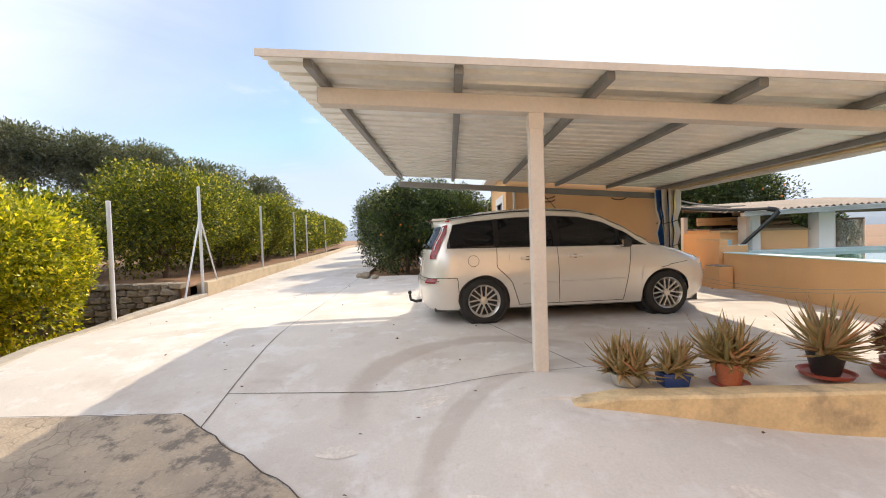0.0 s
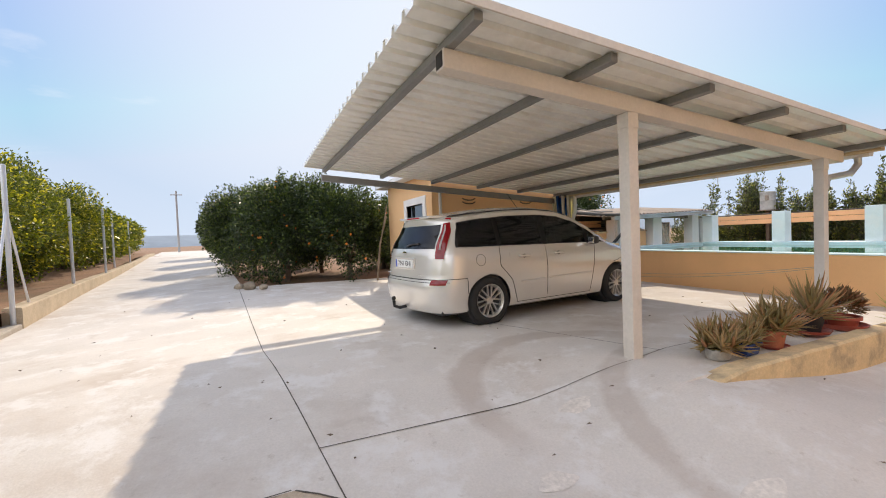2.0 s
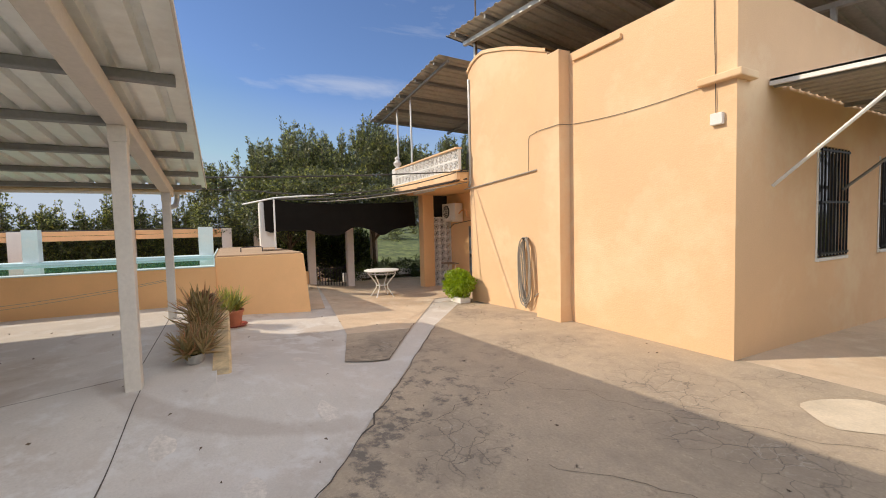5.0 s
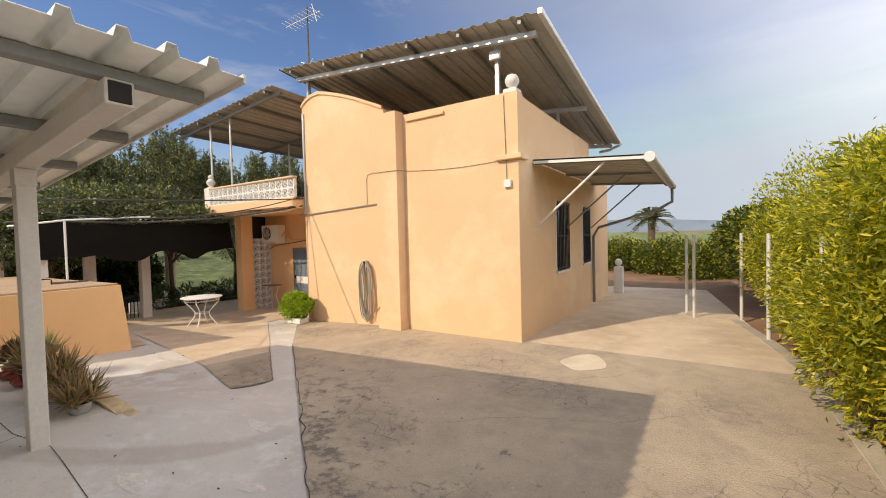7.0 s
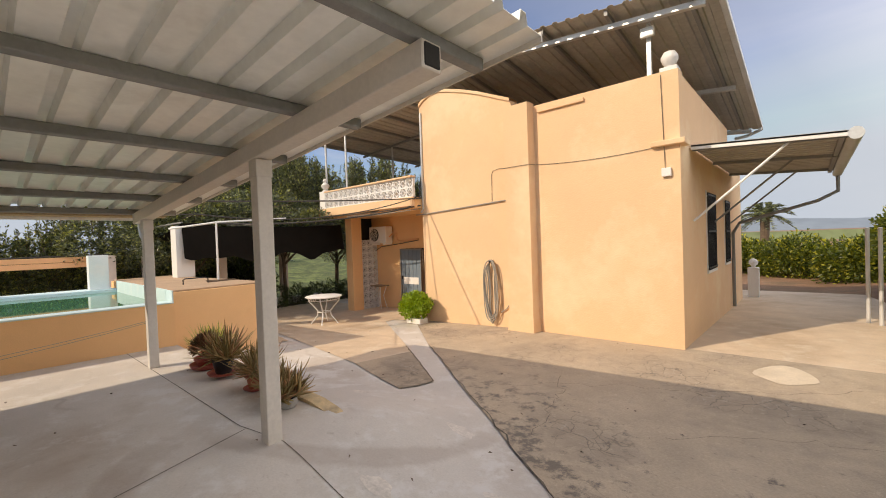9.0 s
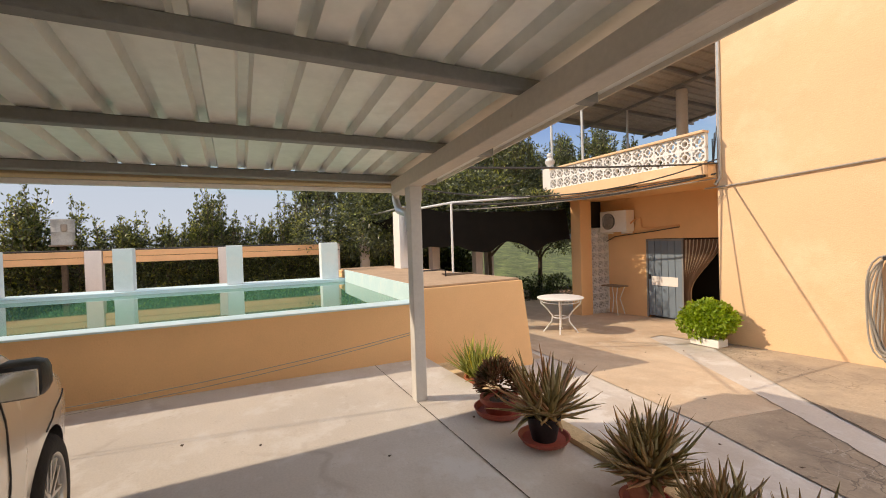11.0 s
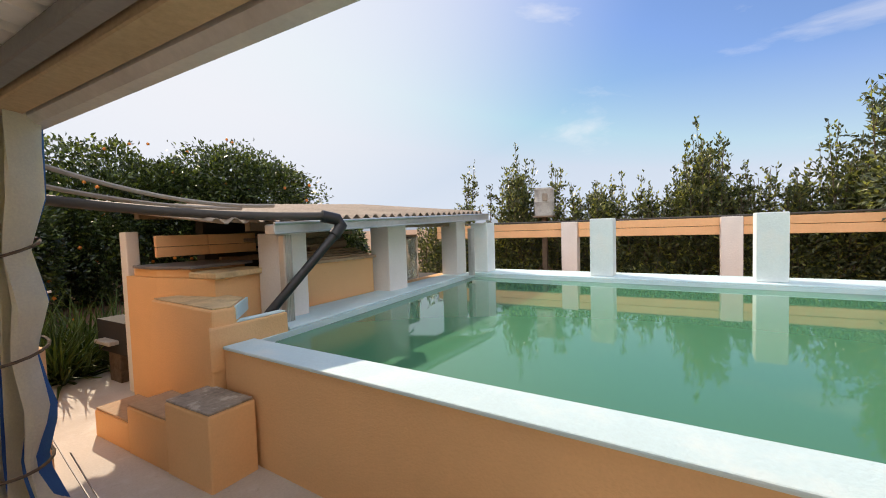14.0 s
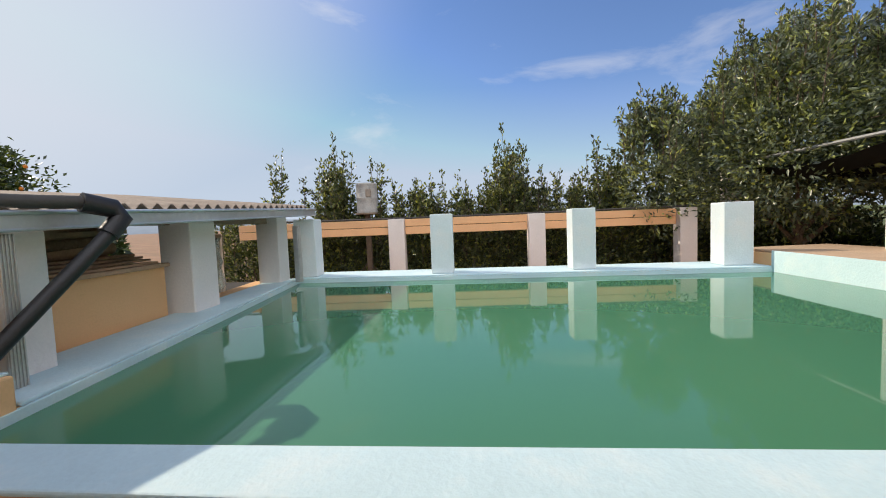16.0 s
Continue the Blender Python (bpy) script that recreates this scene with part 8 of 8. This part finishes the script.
# each bush: place along the fence, and stretches of shoots (from, to, lowest and highest tip, how many)
for k, (y, runs) in enumerate(((3.7, ((3.0, 3.9, 1.9, 2.6, 14), (4.3, 4.9, 2.2, 3.05, 22))), (5.4, ((5.0, 5.9, 1.9, 2.45, 20),)), (6.9, ((6.1, 6.4, 1.9, 2.3, 12), (7.2, 7.7, 1.8, 2.2, 12))),
                               (8.6, ((7.8, 9.2, 1.8, 2.45, 28), (9.38, 9.54, 2.4, 2.85, 4))), (10.5, ((10.1, 10.95, 2.3, 3.3, 24), (9.6, 10.1, 1.9, 2.4, 8))), (12.0, ((11.5, 11.68, 2.7, 3.05, 3), (11.9, 13.0, 1.5, 2.0, 10))))):
    sh = [(rs.uniform(-0.3, 0.3), rs.uniform(ya, yb) - y, 1.2 + rs.uniform(0, 0.5), 0.95 + rs.uniform(za, zb)) for ya, yb, za, zb, n_s in runs for _ in range(n_s)]
    if y == 6.9:      # a small pointed tree rises out of this one
        for _ in range(46):
            dy = rs.gauss(0, 0.3)
            sh.append((rs.uniform(-0.3, 0.3), 6.62 - y + dy, 1.3, 0.95 + max(1.8, 3.15 - 1.9 * abs(dy) - rs.uniform(0, 0.5))))
        sh.append((0.0, 6.58 - y, 2.0, 0.95 + 3.35))
    shoots_tree("bush", SH, (14.0, y, -0.95), 60 + k, lb3, 13000, sh, lmat=L_BUSH, trunk_h=0.5, leaf=0.09, group="bushes behind the pool", category="bush")
# yellow-green low bush further back
for k, (x, y) in enumerate([(16.5, 5.6), (17.0, 8.6), (16.4, 11.4)]):
    copy_thing(cit_far, pose(x, y, -2.0, 0, 0, 40 * k))

# low dark hedge at the back of the court and the grassy bank beyond
ch = thing("court_hedge", "low dark clipped hedge behind the court", "hedge", (13.0, -2.0, -0.95))
lbh = [(0, dy, 0.5, 0.32, 0.6, 0.62) for dy in (-2.4, -1.6, -0.8, 0.0, 0.8)]
Ph, Dh = crown_points(np.random.default_rng(91), lbh, 9000, 0.2, 0.4)
o = new("foliage", cloud("foliage", Ph, Dh, 0.10, 0.03, L_DARK, 92))
o.parent = ch
part("stems", tube(B(), [(0, -2.6, 0.3), (0, -0.8, 0.34), (0, 1.0, 0.3)], 0.05, 6), BARK, ch)
GRASS = mat("rough_grass", (0.12, 0.15, 0.045), 0.95, var=0.5, scale=1.1, fine=7, bump=0.9, stain=(0.055, 0.075, 0.025), stain_at=(0.44, 0.58), stain_scale=1.6, speck=(0.25, 0.23, 0.11), speck_scale=4.0, speck_at=(0.56, 0.66))
sheet("grass_bank", span(-24, -2.6, 0.7), lambda y: 15.8, lambda y: 46.0, 40, lambda x, y: -0.75 + 0.085 * (x - 15.8) + 0.10 * noise.noise((x * 0.8, y * 0.8, 0)), GRASS, "rough green grass bank beyond the court", "grass")
for k, (x, y) in enumerate([(15.0, 3.2), (15.4, 1.0), (15.8, -1.2)]):
    copy_thing(ora_far, pose(x, y, -1.4, 0, 0, 66 * k))
# shrub in its planter at the porch corner
sb = thing("shrub", "bright green leafy shrub in a low planter by the porch", "shrub", (5.62, -1.14, gz(5.6, -1.2) + 0.012))
part("planter", box(B(), -0.24, 0.24, -0.14, 0.14, 0.0, 0.13, 0.015), WHITE, sb, "low whitewashed planter")
rng_ = np.random.default_rng(8)
Ps, Ds = crown_points(rng_, [(0, 0, 0.45, 0.40, 0.30, 0.28), (-0.2, 0.05, 0.5, 0.25, 0.25, 0.25), (0.2, 0.05, 0.40, 0.28, 0.28, 0.26), (0.0, 0.1, 0.62, 0.22, 0.2, 0.18)], 3600, 0.2, 0.3)
o = new("foliage", cloud("foliage", Ps, Ds, 0.07, 0.045, L_SHRUB, 5))
o.parent = sb
# strap-leaved clump by the clothes airer
ag = thing("strap_plant", "clump of dark strap-leaved lilies on the soil", "plant", (6.3, 12.75, -0.05))
for k in range(4):
    o = new("leaf_clump", blade_mesh("leaf_clump", rosette(15 + k, 120, 0.75, 0.70, 0.021, up0=15, up1=75, curl=-0.55, clumps=6, spread=0.28), L_STRAP))
    o.parent = ag
    o.location = (0.26 * math.cos(1.57 * k + 0.5), 0.26 * math.sin(1.57 * k + 0.5), 0)
copy_thing(ag, pose(5.3, 13.3, -0.05, 0, 0, 120))
copy_thing(ag, pose(7.0, 13.2, -0.12, 0, 0, 220))


# palms, pines and hills far off
def palm(at, h, seed, r=1.7):
    rnd_ = random.Random(seed)
    t = thing("palm_tree", "feathery palm tree with a short rough trunk", "palm", at, group="palms")
    part("trunk", tube(B(), [(0, 0, -0.5), (0.05, 0, h * 0.5), (0, 0, h)], [0.3, 0.24, 0.26], 10), BARK, t)
    P, D = [], []
    for k in range(44):
        a, el = rnd_.uniform(0, 6.28), radians(rnd_.uniform(-15, 85))
        for i in range(26):
            f = i / 25
            p = Vector((math.cos(a) * math.cos(el), math.sin(a) * math.cos(el), math.sin(el))) * r * f + Vector((0, 0, h - 0.4 * r * f * f))
            for s in (-1, 1):
                P.append(tuple(p))
                D.append((-math.sin(a) * s + 0.6 * math.cos(a), math.cos(a) * s + 0.6 * math.sin(a), 0.1 - 0.5 * f))
    o_ = new("fronds", cloud("fronds", np.array(P), np.array(D), 0.38, 0.045, L_LOQ, seed))
    o_.parent = t
    return t


palm((0.4, -28.0, -0.8), 3.3, 1, 1.5)
palm((30.0, -9.0, -1.0), 1.6, 2, 2.2)
lp = [(0, 0, 9.4, 2.6, 2.6, 1.6), (1.3, 0.6, 8.0, 2.2, 2.0, 1.3), (-1.4, -0.4, 8.3, 2.1, 2.0, 1.2), (0.2, -1.2, 6.6, 1.8, 1.8, 1.1)]
pine = tree("pine_tree", "tall dark pine standing beyond the orchard", (-30, 36, 0.3), 41, lp, 9000, 0.32, 0.10, L_PINE, 6.8, 0.2, 5, 1.8, "pines", shell=0.45, rough=0.5)
for k, (x, y, z) in enumerate([(-26, 38, -0.6), (-34, 34, 0.8), (-38, 36, 1.6), (-22.5, 40, -1.6), (-42, 33, 2.0), (-30, 42, 0.8), (-47, 34, 2.5), (-19, 44, -2.6), (-36, 42, 1.6)]):
    copy_thing(pine, pose(x, y, z, 0, 0, 50 * k))
# the blue of the distant haze is put into the hill colour
HILL = mat("distant_hill", (0.20, 0.25, 0.30), 1.0, var=0.1, scale=0.01, fine=0.05, bump=0)
HILLG = mat("distant_green_slope", (0.16, 0.20, 0.10), 1.0, var=0.3, scale=0.05, fine=0.4, bump=0)


def ridge(name, dist, a0, a1, h, seed, material, label):
    bm = B()
    rows_ = []
    for i in range(91):
        a = radians(a0 + (a1 - a0) * i / 90)
        z = h * (0.55 + 0.45 * noise.noise((i * 0.07, seed, 0)) + 0.12 * noise.noise((i * 0.35, seed, 4)))
        rows_.append([bm.verts.new((d * math.sin(a), d * math.cos(a), zz)) for d, zz in ((dist, -5), (dist + h * 2.2, max(1.0, z)), (dist + h * 6, -5))])
    for p, q in zip(rows_, rows_[1:]):
        for i in range(2):
            bm.faces.new((p[i], p[i + 1], q[i + 1], q[i]))
    return structure(name, bm, material, label, "hills", smooth=True)


ridge("backdrop_hills", 1300, -60, 240, 58, 3.0, HILL, "blue hazy hills on the horizon")
ridge("backdrop_slope", 90, 60, 200, 2.6, 8.0, HILLG, "green field slope beyond the garden")
# dry stone terrace wall under the orchard
random.seed(21)
dw = thing("stone_wall", "rough dry stone terrace wall under the orchard", "stone wall", (-10.0, 9.88, -0.72), kind="structure")
part("core", box(B(), 0.0, 4.75, 0.10, 0.40, -0.2, 1.08), SOIL, dw, "earth behind the stones")
smesh = []
for k in range(6):
    bm = B()
    bmesh.ops.create_cube(bm, size=1.0)
    bmesh.ops.bevel(bm, geom=bm.edges[:], offset=0.16, segments=1, affect="EDGES")
    for v in bm.verts:
        v.co += Vector((random.uniform(-0.07, 0.07), random.uniform(-0.07, 0.07), random.uniform(-0.07, 0.07)))
    me = bpy.data.meshes.new("stone")
    bm.to_mesh(me)
    bm.free()
    me.materials.append(STONE)
    smesh.append(me)
z = 0.0
while z < 1.05:
    h = random.uniform(0.11, 0.17)
    x = random.uniform(-0.1, 0.0)
    while x < 4.6:
        w = random.uniform(0.13, 0.30)
        o = new("stone", random.choice(smesh))
        o.parent = dw
        o.matrix_basis = pose(x + w / 2, 0.02 + random.uniform(-0.03, 0.03), z + h / 2, random.uniform(-5, 5), random.uniform(-5, 5), random.uniform(-8, 8)) @ Matrix.Diagonal((w, 0.28, h, 1))
        x += w + 0.008
    z += h
# irrigation pipe and fallen leaves
ir = thing("irrigation_hose", "grey irrigation hose lying in the orchard", "hose", (-7.0, 8.5, -0.83))
part("hose", tube(B(), [(-1.5, 0.1, 0.04), (-0.6, 0.2, 0.06), (0.4, -0.1, 0.05), (1.6, 0.0, 0.05)], 0.02, 6), GREYSTONE, ir, smooth=True)
rng_ = np.random.default_rng(5)
m = 120
fx, fy = rng_.uniform(-4.0, 6.0, m), rng_.uniform(-1.3, 13.0, m)
keep = [(x, y) for x, y in zip(fx, fy) if not (x > 6.0 and y > 2.0)]
Pf = np.array([(x, y, gz(x, y) + 0.02) for x, y in keep])
lf = new("fallen_leaves", cloud("fallen_leaves", Pf, np.stack([rng_.normal(size=len(keep)), rng_.normal(size=len(keep)), np.zeros(len(keep))], axis=1), 0.04, 0.018, BARK, 6))
tagged(lf, "dry fallen leaves scattered on the concrete", "leaves", kind="stuff")
# small things along the drive and the house end
up = thing("utility_pole", "slim grey utility pole far up the drive", "utility pole", (-9.6, 60.0, 0.4))
part("pole", tube(B(), [(0, 0, -0.5), (0, 0, 7.4)], [0.13, 0.09], 8), GREYSTONE, up)
part("crossarm", box(B(), -0.6, 0.6, -0.05, 0.05, 6.9, 7.0), GREYSTONE, up)
for k, (x, y) in enumerate(((1.92, 13.25), (1.84, 13.05))):
    st_ = thing("garden_stake", "thin wooden stake leaning on the shed corner", "stake", (x - 0.35, y + 0.1, 0.02))
    part("stake", tube(B(), [(0, 0, 0), (0.12, 0.02, 1.0), (0.33, -0.05, 2.1 - 0.3 * k)], 0.018, 6), WOOD, st_)
for k, (x, y, r) in enumerate(((-1.75, 12.95, 0.16), (-1.45, 12.75, 0.11), (-2.0, 13.25, 0.12))):
    bm = B()
    bmesh.ops.create_icosphere(bm, subdivisions=2, radius=r)
    for v in bm.verts:
        v.co += v.co * 0.3 * noise.noise(v.co * 9 + Vector((k, 0, 0)))
        v.co.z *= 0.7
    rk = link("rock", bm, STONE)
    rk.matrix_basis = pose(x, y, gz(x, y) + r * 0.5)
    tagged(rk, "rough brown stone at the edge of the drive", "rock", "stones by the drive")
wp2 = thing("gate_pillar", "white pillar with a ball top at the house end", "pillar", (-0.42, -9.9, -0.75))
part("shaft", box(B(), -0.14, 0.14, -0.14, 0.14, 0, 1.15, 0.01), WHITE, wp2)
part("ball", lathe(B(), [(0.06, 1.15), (0.05, 1.19), (0.11, 1.25), (0.12, 1.32), (0.08, 1.40), (0.01, 1.43)], 16), WHITE, wp2, smooth=True)
